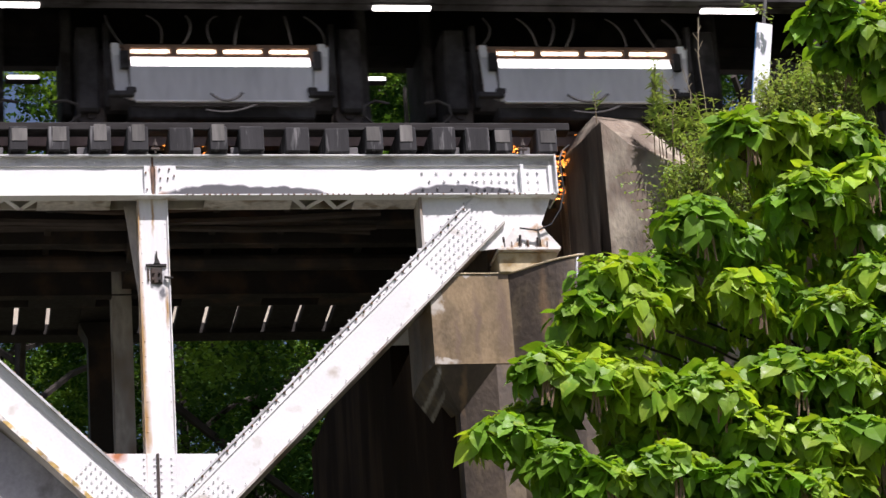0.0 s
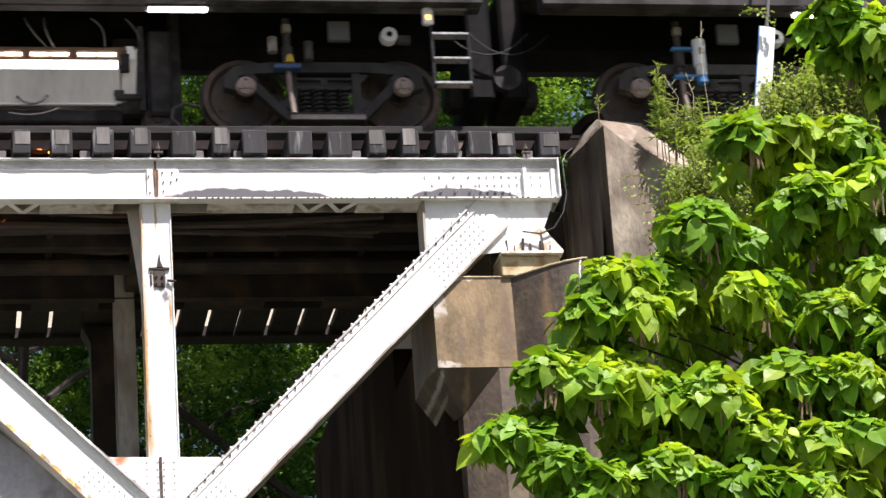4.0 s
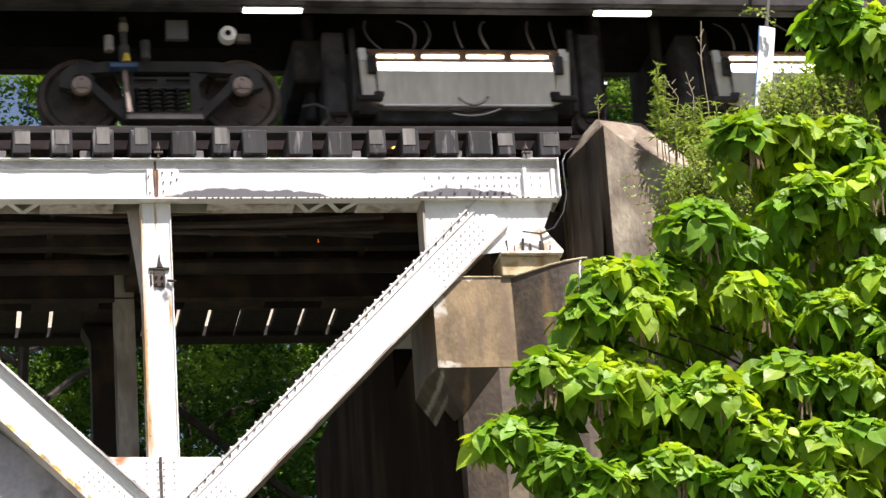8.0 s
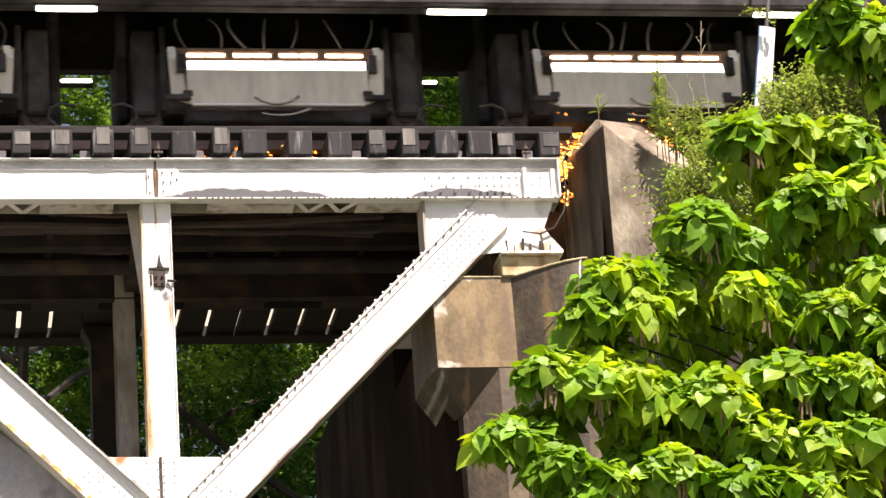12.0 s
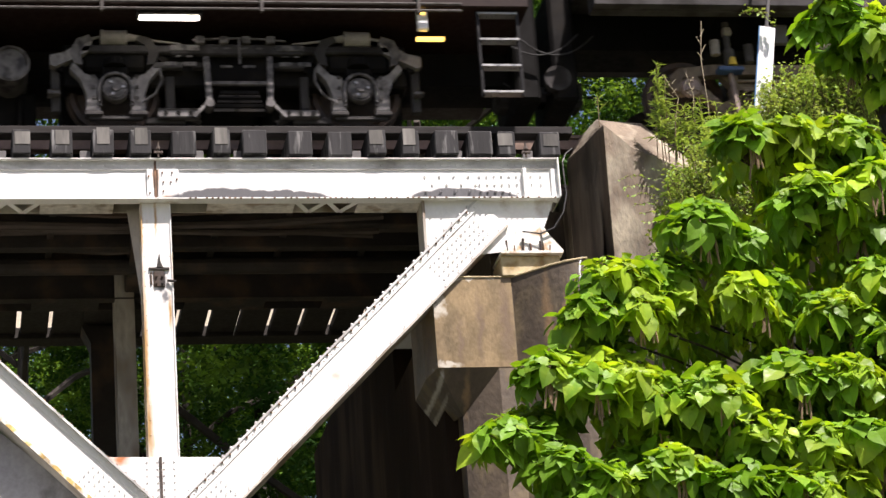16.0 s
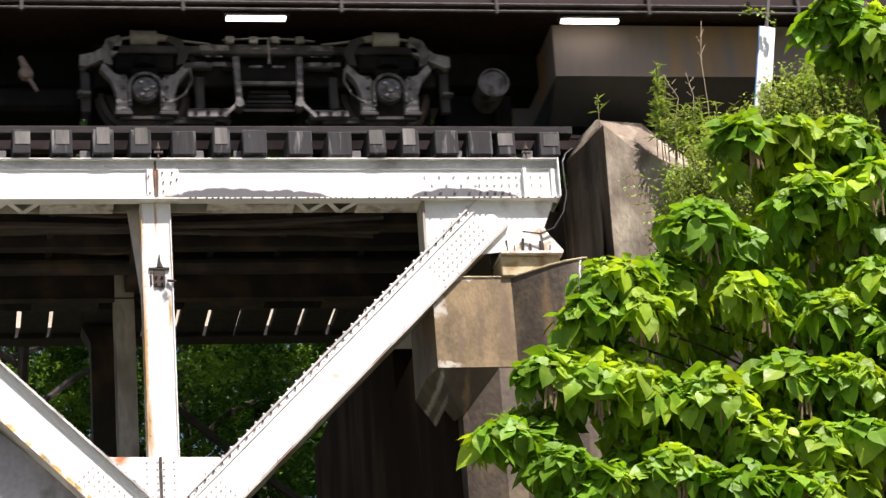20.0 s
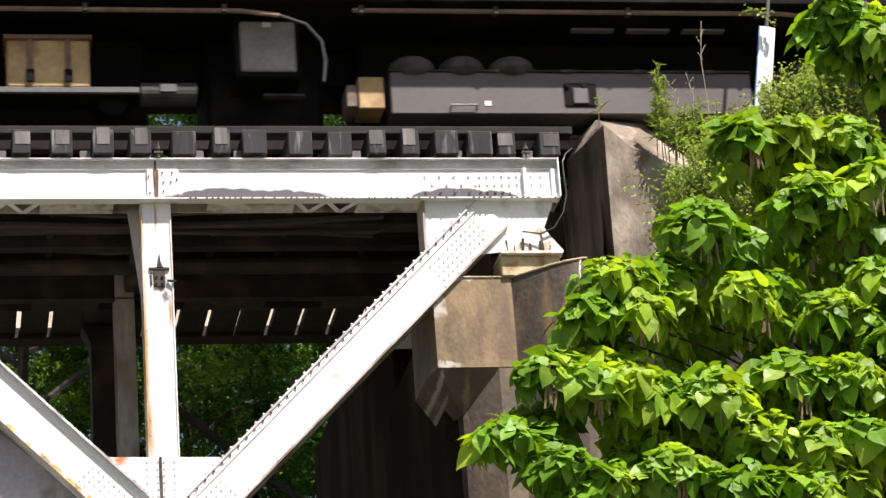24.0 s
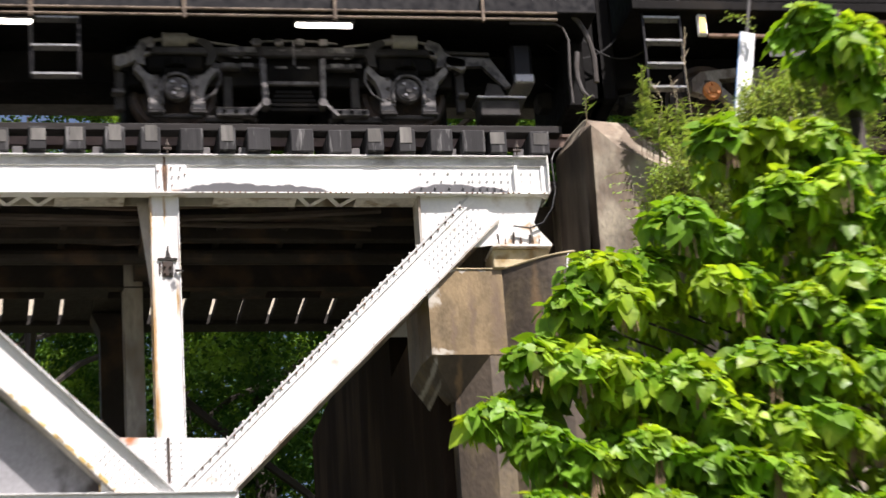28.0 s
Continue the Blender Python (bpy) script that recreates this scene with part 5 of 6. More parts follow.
    y0, y1 = -1.12, -1.02
    for a, b in ((-1.75, -0.62), (0.62, 1.75)):
        box(bm, a, b, y0, y1, 0.86, 0.95, 0.015)
    box(bm, -0.75, 0.75, y0, y1, 0.84, 0.97, 0.015)
    for a, b in ((-0.95, -0.62), (-0.50, -0.34), (0.40, 0.75)):
        box(bm, a, b, y0, y1, 0.67, 0.74, 0.01)
    part("side_beam", bm, black_hazed, tk, "dusty side beam")
    for e in (-1, 1):
        for a, b, z, h in ((0.43, 0.76, 0.88, 0.07), (0.47, 0.62, 0.69, 0.05), (0.69, 0.83, 0.69, 0.05), (0.50, 0.58, 0.80, 0.02), (0.64, 0.70, 0.80, 0.02), (0.05, 0.16, 0.90, 0.02), (0.22, 0.28, 0.90, 0.02), (0.06, 0.2, 0.67, 0.03)):
            part("wear_plate", box(B(), *sorted((e * a, e * b)), y0 - 0.012, y0 - 0.001, z, z + h, 0.004), truck_worn, tk)
    for a, b in ((-1.95, -0.45), (0.45, 1.95)):
        part("traction_motor", box(B(), a, b, -0.55, 0.55, 0.02, 0.80, 0.05), black, tk)
    part("inner_frame", box(B(), -1.95, 1.95, -0.98, -0.60, 0.50, 1.02, 0.02), black, tk)
    bm = B()
    for s in (-1, 1):
        strip((s * 0.36, 0.78), (s * 0.34, 0.18), 0.032, -1.20, -1.13, bm)
        tube(bm, (s * 0.34, -1.22, 0.20), (s * 0.34, -1.02, 0.20), 0.05, seg=10)
        strip((s * 0.36, 0.22), (s * 0.52, 0.05), 0.018, -1.18, -1.14, bm)
    box(bm, -0.31, 0.31, -1.17, -1.12, 0.44, 0.49, 0.01)
    part("swing_hanger", bm, truck_worn, tk, "grey swing hanger links")
    bm = B()
    for i in range(5):
        box(bm, -0.30 + 0.02 * i, 0.30 - 0.02 * i, -1.14, -1.0, 0.12 + 0.055 * i, 0.165 + 0.055 * i, 0.006)
    part("leaf_spring", bm, black, tk)
    bm = B()
    path_tube(bm, [(-0.5, -1.15, 1.0), (-0.3, -1.16, 1.01), (0.0, -1.16, 1.02), (0.3, -1.16, 1.01), (0.55, -1.15, 0.99)], 0.014)
    tube(bm, (0.02, -1.17, 1.02), (0.02, -1.17, 0.70), 0.014, seg=6)
    for x in (-0.42, -0.15, 0.1, 0.38):
        box(bm, x - 0.05, x + 0.05, -1.19, -1.13, 0.95, 1.04, 0.008)
    part("brake_rod", bm, truck_worn, tk)


def hand_rails(car, x0, x1, z=1.16, mat=None, pitch=1.78, start=0.5):
    bm = B()
    tube(bm, (x0, -1.63, z), (x1, -1.63, z), 0.017, seg=8)
    pr = part("side_pipe", bm, mat or truck_grey, car, "thin pipe along the sill")
    part("side_pipe", tube(B(), (x0, -1.63, z + 0.085), (x1, -1.63, z + 0.085), 0.017, seg=8), mat or truck_grey, car, "thin pipe along the sill")
    x = x1 - start
    while x > x0:
        part("pipe_bracket", box(B(), x - 0.018, x + 0.018, -1.66, -1.60, z - 0.04, z + 0.30, 0.004), mat or truck_grey, pr)
        x -= pitch


def locomotive(when, rear, label, body_mat, tank, second=False):
    car = car_thing("locomotive", label, "locomotive", when)
    xr = at(when, rear)
    x0, x1 = (xr - 3.1, 3.3) if not second else (-14.0, 3.65)
    body_box(car, x0, x1, body_mat, 1.23, 1.6)
    swing_hanger_truck(car, 0.0)
    if not second:
        swing_hanger_truck(car, xr)
        hand_rails(car, x0 + 0.1, x1 - 0.78)
    else:
        hand_rails(car, x0 + 2, x1 - 0.5, 1.12, truck_tan, start=0.9)
    if tank:
        a, b = at(when, tank[1]), at(when, tank[0])
        bm = B()
        plate(bm, [(a, 0.545), (b, 0.545), (b, 1.19), (a, 1.19)], -1.22, 1.22)
        tk = part("fuel_tank", bm, tank_upper, car, "dusty brown fuel tank with rust runs")
        bm = B()
        sec = [(-1.215, 0.54), (-0.70, 0.14), (0.70, 0.14), (1.215, 0.54)]
        l = [bm.verts.new((a, y, z)) for y, z in sec]
        r = [bm.verts.new((b, y, z)) for y, z in sec]
        for i in range(4):
            bm.faces.new((l[i], l[(i + 1) % 4], r[(i + 1) % 4], r[i]))
        bm.faces.new(l)
        bm.faces.new(r)
        bmesh.ops.recalc_face_normals(bm, faces=bm.faces)
        part("tank_belly", bm, tank_lower, tk, "sloping dark tank belly")
        for x, rz, rs in ((b + 0.62, 0.74, 0.95), (a - 0.70, 0.53, 0.78)):
            bm = B()
            lathe(bm, [(0.21, 0.9), (0.21, -1.02), (0.23, -1.03), (0.23, -1.07), (0.20, -1.08), (0.19, -1.05), (0.01, -1.06)], 24)
            part("air_reservoir", bm, truck_worn, car, "round end of an air reservoir", m=pose(x, 0, rz) @ Matrix.Diagonal((rs, 1, rs, 1)))
            bm = B()
            tube(bm, (x + 0.1, -0.6, 0.1), (x + 0.12, -0.6, 0.5), 0.04)
            box(bm, x - 0.5, x + 0.3, -0.55, 0.5, 0.15, 0.6, 0.02)
            part("pump", bm, black, car)
    return car


for _c, _w, _n in (("sparks", 5.81, 900),):
    _b = B()
    _r = random.Random(int(_w * 100))
    for _i in range(_n):
        _x, _z = at(4.39, _w) + _r.gauss(-0.35, 0.40), -1.04 + _r.gauss(0, 0.035)
        tube(_b, (_x, -0.68 + _r.uniform(-0.04, 0.04), _z), (_x - _r.uniform(0.02, 0.07), -0.68, _z + _r.uniform(-0.02, 0.01)), 0.0010, 0.0005, 4)
    part(_c, _b, spark_ember, CARS[1][0], "stream of orange sparks under the deck", kind="stuff")

loco = locomotive(16.685, 20.585, "dark locomotive with a long brown fuel tank", brown_black, (17.63, 19.595))
for w in (16.92, 18.17, 19.48, 20.63):
    walk_lamp(loco, at(16.685, w), 1.10, -1.50)
ladder(loco, 2.95, w=0.46, z0=0.17, n=6)
coupler(loco, 3.3, 1)
coupler(loco, at(16.685, 20.585) - 3.0, -1)
_b = B()
box(_b, 2.02, 2.14, -1.52, -1.44, 0.98, 1.28, 0.015)
_m = part("marker_lamp", _b, sign_white, loco, "white marker lamp housing")
part("lens", box(B(), 2.05, 2.11, -1.53, -1.52, 1.16, 1.22, 0.004), amber_glow, _m)
part("number_light", box(B(), 2.0, 2.32, -1.50, -1.44, 0.86, 0.90, 0.006), amber_glow, loco, "amber step light")
for _x in (-16.2, -15.72):
    _b = B()
    lathe(_b, [(0.02, -1.03), (0.07, -1.0), (0.085, -0.93), (0.06, -0.85)], 12)
    _v = part("sand_valve", _b, bearing_mat, loco, "tan rust-tinged sand valve", m=pose(_x, 0, 0.67))
    part("valve_neck", tube(B(), (0, -0.95, 0.06), (-0.06, -0.95, 0.20), 0.05, 0.03), bearing_mat, _v)
    part("valve_spout", tube(B(), (0.02, -0.95, -0.04), (0.12, -0.95, -0.22), 0.03, 0.02), bearing_mat, _v)
_b = B()
box(_b, -16.5, -15.1, -0.8, 0.8, 0.30, 0.58, 0.05)
part("pilot", _b, black, loco)


def tool_car(when=22.40):
    car = car_thing("support_car", "dark support car with tan battery boxes and grey cabinets", "rail car", when)
    xr = at(when, 26.70)
    x0, x1 = xr - 1.95, 1.95
    body_box(car, x0, x1, black, 1.30, 1.60)
    freight_truck(car, 0.0, truck_pale, bearing_tan, bearing_mat)
    freight_truck(car, xr, truck_pale, bearing_orange, bearing_orange)
    for cx, s in ((0.05, 1), (xr, 1)):
        bm = B()
        plate(bm, [(cx - 0.28, 0.71), (cx + 0.28, 0.71), (cx + 0.28, 1.02), (cx + 0.10, 1.18), (cx - 0.10, 1.18), (cx - 0.28, 1.02)], -1.56, -1.535)
        pl = part("jacking_plate", bm, plate_grey, car, "grey five-sided plate above the truck")
        part("eye_hole", tube(B(), (cx, -1.565, 1.11), (cx, -1.56, 1.11), 0.022, seg=10), black, pl)
    # equipment cabinet
    b, a = at(when, 22.90), at(when, 24.17)
    cab = part("equipment_cabinet", box(B(), a, b, -1.15, -0.4, 0.10, 0.62, 0.012), box_grey, car, "long grey equipment cabinet")
    part("latch_recess", box(B(), at(when, 23.52) - 0.16, at(when, 23.52) + 0.22, -1.165, -1.15, 0.19, 0.48, 0.01), black, cab)
    part("latch", box(B(), at(when, 23.52) - 0.06, at(when, 23.52) + 0.12, -1.18, -1.165, 0.22, 0.42, 0.01), plate_grey, cab)
    for x in (0.10, 0.29):
        part("rivet_button", tube(B(), (at(when, 23.52) - 0.22 + x, -1.19, 0.45), (at(when, 23.52) - 0.22 + x, -1.165, 0.45), 0.03, seg=10), black, cab)
    part("cabinet_handle", path_tube(B(), [(a + 0.68, -1.155, 0.17), (a + 0.68, -1.20, 0.19), (a + 0.98, -1.20, 0.19), (a + 0.98, -1.155, 0.17)], 0.014), bright_metal, cab)
    part("data_plate", box(B(), a + 1.08, a + 1.15, -1.155, -1.15, 0.20, 0.26), edge_white, cab)
    part("cabinet_lid", box(B(), a - 0.01, b + 0.01, -1.17, -0.4, 0.622, 0.645, 0.006), truck_dim, cab)
    for i in range(5):
        part("hinge", box(B(), a + 0.3 + i * 0.85, a + 0.42 + i * 0.85, -1.18, -1.15, 0.61, 0.65, 0.004), truck_grey, cab)
    for i in range(3):
        bm = B()
        bmesh.ops.create_uvsphere(bm, u_segments=14, v_segments=8, radius=0.27, matrix=Matrix.Translation((a + 0.28 + i * 0.58, -1.0, 0.70)) @ Matrix.Diagonal((1, 1, 0.55, 1)))
        part("fan_cowl", bm, truck_grey, car, "dusty brown rounded fan cowl", smooth=True)
    for i in range(2):
        bm = B()
        bmesh.ops.create_uvsphere(bm, u_segments=12, v_segments=6, radius=0.15, matrix=Matrix.Translation((a + 2.1 + i * 0.5, -0.9, 0.66)) @ Matrix.Diagonal((1, 1, 0.5, 1)))
        part("filler_cap", bm, bearing_tan, car, "tan filler cap", smooth=True)
    part("fuse_box", box(B(), a - 0.36, a - 0.07, -1.12, -0.7, 0.18, 0.57, 0.01), box_tan, car, "tan fuse box")
    part("fuse_box", box(B(), a - 0.50, a - 0.38, -1.12, -0.7, 0.20, 0.47, 0.01), truck_tan, car, "small tan fuse box")
    # square door panel
    c = at(when, 24.585)
    dr = part("locker", box(B(), c - 0.37, c + 0.37, -1.20, -0.6, 0.53, 1.24, 0.015), black, car, "square locker with a grey door")
    part("locker_door", box(B(), c - 0.31, c + 0.32, -1.225, -1.20, 0.585, 1.20, 0.02), door_grey, dr)
    part("door_badge", box(B(), c - 0.05, c + 0.05, -1.235, -1.225, 1.13, 1.19, 0.006), edge_white, dr)
    part("drain_shelf", box(B(), c - 0.05, c + 0.42, -1.05, -0.95, 0.36, 0.39, 0.004), truck_dim, car)
    for w0, w1 in ((24.98, 26.25), (22.85, 24.25), (24.38, 24.78)):
        part("underfloor_tank", box(B(), at(when, w1), at(when, w0), -0.62, 0.62, 0.03, 1.28, 0.06), black, car, "dark underfloor tank")
    # small tank
    c = at(when, 24.92)
    sm = part("small_tank", tube(B(), (c - 0.31, -1.02, 0.38), (c + 0.31, -1.02, 0.38), 0.135, seg=20), truck_dim, car, "small horizontal air tank")
    part("tank_label", box(B(), c - 0.10, c + 0.08, -1.165, -1.15, 0.36, 0.45), plate_grey, sm)
    bm = B()
    lathe(bm, [(0.10, -1.05), (0.17, -1.02), (0.17, -0.8), (0.05, -0.78)], 16)
    part("compressor", bm, black, car, m=pose(c - 0.62, 0, 0.30))
    # battery boxes on their shelf
    sh = part("battery_shelf", box(B(), at(when, 26.18), at(when, 25.02), -1.18, -1.12, 0.335, 0.405, 0.006), plate_grey, car, "grey channel shelf")
    part("shelf_floor", box(B(), at(when, 26.18), at(when, 25.02), -1.12, -0.60, 0.385, 0.403, 0.004), black, sh)
    for w in (25.32, 25.67, 26.01):
        c = at(when, w)
        bx = part("battery_box", box(B(), c - 0.46, c + 0.46, -1.16, -0.72, 0.407, 0.99, 0.02), box_tan, car, "yellowed tan battery box")
        part("box_lid", box(B(), c - 0.49, c + 0.49, -1.20, -0.70, 0.99, 1.04, 0.01), frame_brown, bx)
        for s in (-0.20, 0.22):
            part("latch_strap", box(B(), c + s - 0.03, c + s + 0.03, -1.185, -1.16, 0.48, 0.99, 0.006), frame_brown, bx)
            part("latch", box(B(), c + s - 0.045, c + s + 0.045, -1.215, -1.185, 0.45, 0.61, 0.012), black, bx)
    # pipe along the sill
    bm = B()
    path_tube(bm, [(x1 - 1.0, -1.5, 1.02), (1.0, -1.5, 1.02), (0.4, -1.5, 1.02), (-0.55, -1.5, 1.03), (-0.85, -1.5, 1.16), (-1.3, -1.5, 1.22), (at(when, 24.3), -1.5, 1.22)], 0.03)
    part("drop_hose", path_tube(B(), [(at(when, 24.41), -1.45, 0.35), (at(when, 24.40), -1.45, 0.6), (at(when, 24.41), -1.46, 0.85), (at(when, 24.46), -1.48, 1.05), (at(when, 24.55), -1.5, 1.15)], 0.024), cable_black, car, "black hose dropping from the pipe")
    path_tube(bm, [(at(when, 24.55), -1.5, 1.15), (at(when, 24.68), -1.5, 1.20), (at(when, 26.38), -1.5, 1.21), (at(when, 26.46), -1.5, 1.16), (at(when, 26.58), -1.5, 1.03), (at(when, 26.7), -1.5, 1.0), (at(when, 27.0), -1.5, 1.0)], 0.03)
    pp = part("side_pipe", bm, frame_brown, car, "rust-brown pipe along the sill")
    for i in range(9):
        x = -1.6 - i * 1.55
        part("pipe_clip", box(B(), x - 0.03, x + 0.03, -1.545, -1.46, 1.17, 1.27, 0.006), truck_dim, pp)
    bm = B()
    for i in range(3):
        box(bm, at(when, 23.42) - i * 0.66 + 0.95, at(when, 23.42) - i * 0.66 + 1.45, -1.3, -1.2, 1.09, 1.12, 0.004)
    part("vent_slats", bm, plate_grey, car)
    ladder(car, at(when, 27.17), w=0.46, z0=0.27, y=-1.50, n=6)
    hm = B()
    c = at(when, 27.02)
    box(hm, c - 0.06, c + 0.06, -1.53, -1.45, 1.0, 1.28, 0.015)
    mk = part("marker_lamp", hm, edge_white, car, "marker lamp housing")
    part("lens", box(B(), c - 0.035, c + 0.035, -1.545, -1.53, 1.03, 1.22, 0.004), amber_glow, mk)
    for x, s in ((x1, 1), (x0, -1)):
        coupler(car, x, s)
    bm = B()
    path_tube(bm, arc_pts((x1 - 0.3, -0.9, 1.2), (x1 + 0.3, -0.9, 1.1), (0, 0, -0.7), 12), 0.025)
    path_tube(bm, arc_pts((x1 - 0.25, -0.85, 1.1), (x1 + 0.25, -0.9, 1.0), (0, 0, -0.6), 12), 0.02)
    part("looped_cable", bm, truck_grey, car, "grey looped cable")
    return car


tool_car()
loco_rear = locomotive(28.51, 32.4, "black locomotive with bright side pipes", black_gloss, None, True)
walk_lamp(loco_rear, 0.35, 1.06, -1.50)
walk_lamp(loco_rear, -3.4, 1.06, -1.50)
ladder(loco_rear, at(28.51, 29.35), w=0.55, z0=0.36)
coupler(loco_rear, 3.65, 1)
part("pilot", box(B(), 3.36, 3.62, -0.9, 0.9, 0.30, 1.20, 0.04), black, loco_rear)
part("tool_box", box(B(), -5.6, -3.55, -1.2, -0.4, 0.15, 0.72, 0.02), plate_grey, loco_rear, "grey tool box")
_s = part("sand_box", box(B(), 2.66, 2.92, -1.15, -0.7, 0.52, 1.04, 0.04), black_gloss, loco_rear, "glossy sand box ahead of the truck")
part("sand_box_foot", box(B(), 2.68, 2.93, -1.17, -0.75, 0.50, 0.63, 0.02), bright_metal, _s, "shiny worn lower edge")
_s = part("foot_step", box(B(), 2.20, 2.80, -1.20, -0.80, 0.285, 0.315, 0.006), bright_metal, loco_rear, "worn steel foot step")
part("step_riser", box(B(), 2.24, 2.72, -1.16, -0.80, 0.07, 0.283, 0.015), truck_dim, _s)
part("step_bracket", plate(B(), [(2.30, 0.316), (2.58, 0.316), (2.50, 0.50), (2.36, 0.52)], -1.10, -1.0), truck_dim, _s)
part("brake_lever", plate(B(), [(1.86, 0.72), (2.30, 0.74), (2.56, 0.46), (2.64, 0.48), (2.40, 0.84), (1.86, 0.86)], -1.12, -1.04), truck_worn, loco_rear, "grey brake lever")
part("lever_rod", tube(B(), (1.6, -1.10, 0.92), (2.4, -1.10, 0.90), 0.022, seg=8), truck_dim, loco_rear)
part("air_hose", path_tube(B(), [(3.02, -1.45, 1.36), (3.14, -1.45, 1.34), (3.36, -1.45, 1.28), (3.46, -1.45, 1.18), (3.53, -1.45, 1.05), (3.58, -1.45, 0.88), (3.61, -1.45, 0.70), (3.61, -1.45, 0.39)], 0.034, 8), truck_grey, loco_rear, "thick grey air hose")
part("looped_hose", path_tube(B(), [(3.42, -1.40, 0.80), (3.39, -1.42, 0.60), (3.39, -1.44, 0.42), (3.43, -1.45, 0.27), (3.50, -1.45, 0.18), (3.56, -1.45, 0.20)], 0.032, 8), truck_grey, loco_rear, "grey hose hanging in a loop")
part("drain_pipe", path_tube(B(), [(2.6, -1.5, 1.13), (3.14, -1.5, 1.13), (3.24, -1.5, 1.08), (3.30, -1.5, 0.92), (3.28, -1.5, 0.43), (3.29, -1.5, 0.09)], 0.018), truck_grey, loco_rear, "thin grey drain pipe")

# ------------------------------------------------------------ plants
def leaf_mesh_data(length, width, fold=0.25, droop=0.25):
    """A heart-shaped leaf lying along +x, folded on its midrib: vertices and faces."""
    prof = [(0.0, 0.10), (0.06, 0.36), (0.20, 0.50), (0.38, 0.50), (0.58, 0.39), (0.76, 0.22), (0.90, 0.07)]
    mid = [Vector((length * t, 0, -droop * length * t * t)) for t, _ in prof] + [Vector((length, 0, -droop * length))]
    lf = [Vector((length * t - (0.10 * length if i == 1 else 0), width * w, fold * width * w * (1.0 - 0.9 * w) - droop * length * t * t + (0.012 if i % 2 else -0.012) * length * (1 - t))) for i, (t, w) in enumerate(prof)]
    rt = [Vector((p.x, -p.y, p.z)) for p in lf]
    verts = mid + lf + rt
    n = len(prof)
    faces = []
    for i in range(n - 1):
        faces.append((i, i + 1, n + 1 + i + 1, n + 1 + i))
        faces.append((i + 1, i, n + 1 + n + i, n + 1 + n + i + 1))
    faces.append((n - 1, n, n + 1 + n - 1))
    faces.append((n, n - 1, n + 1 + 2 * n - 1))
    return verts, faces


def leaf_pose(p, out, droop_deg, roll_deg, size):
    a = math.atan2(out[1], out[0])
    return Matrix.Translation(p) @ Matrix.Rotation(a, 4, "Z") @ Matrix.Rotation(radians(droop_deg), 4, "Y") @ Matrix.Rotation(radians(roll_deg), 4, "X") @ Matrix.Diagonal((size, size, size, 1))


def joined(name, base, poses, mat, parent, label=""):
    """Many leaves of one base shape as one mesh."""
    bv = np.array([(*v, 1.0) for v in base[0]])
    V, F = [], []
    for i, m in enumerate(poses):
        V.append((bv @ np.array(m).T)[:, :3])
        o = i * len(bv)
        F += [tuple(o + k for k in f) for f in base[1]]
    me = bpy.data.meshes.new(name)
    me.from_pydata(np.concatenate(V).tolist(), [], F)
    me.materials.append(mat)
    ob = new(name, me)
    ob.parent = parent
    return tagged(ob, label=label, kind="stuff")


# boughs of the near tree: x, height, reach of each dome of leaves
BOUGHS = [(-0.24, -3.21, 0.40), (-1.10, -3.76, 0.37), (-1.39, -4.13, 0.29), (-0.92, -4.06, 0.29), (-1.86, -4.73, 0.26), (-1.45, -4.84, 0.28),
          (-2.28, -5.33, 0.28), (-1.86, -5.65, 0.30), (-0.98, -4.97, 0.35), (-1.48, -5.82, 0.28), (-0.41, -4.98, 0.42), (-0.91, -5.73, 0.38),
          (0.30, -4.83, 0.44), (-0.06, -5.38, 0.34), (0.80, -4.85, 0.38), (0.84, -4.14, 0.37), (1.28, -3.75, 0.25), (1.17, -4.41, 0.22),
          (0.00, -3.89, 0.27), (0.89, -2.92, 0.44), (1.44, -2.73, 0.31), (0.38, -2.23, 0.37), (0.80, -2.18, 0.29), (1.32, -2.22, 0.34),
          (1.80, -1.00, 0.25), (1.56, -0.72, 0.34), (0.38, -5.50, 0.34), (0.85, -5.42, 0.29),
          (-0.35, -5.86, 0.38), (0.17, -5.95, 0.36)]


def bough_depth(z):
    """How near the camera's side the outer leaves stand at a height."""
    return -7.0 + (z + 6.0) * 0.30


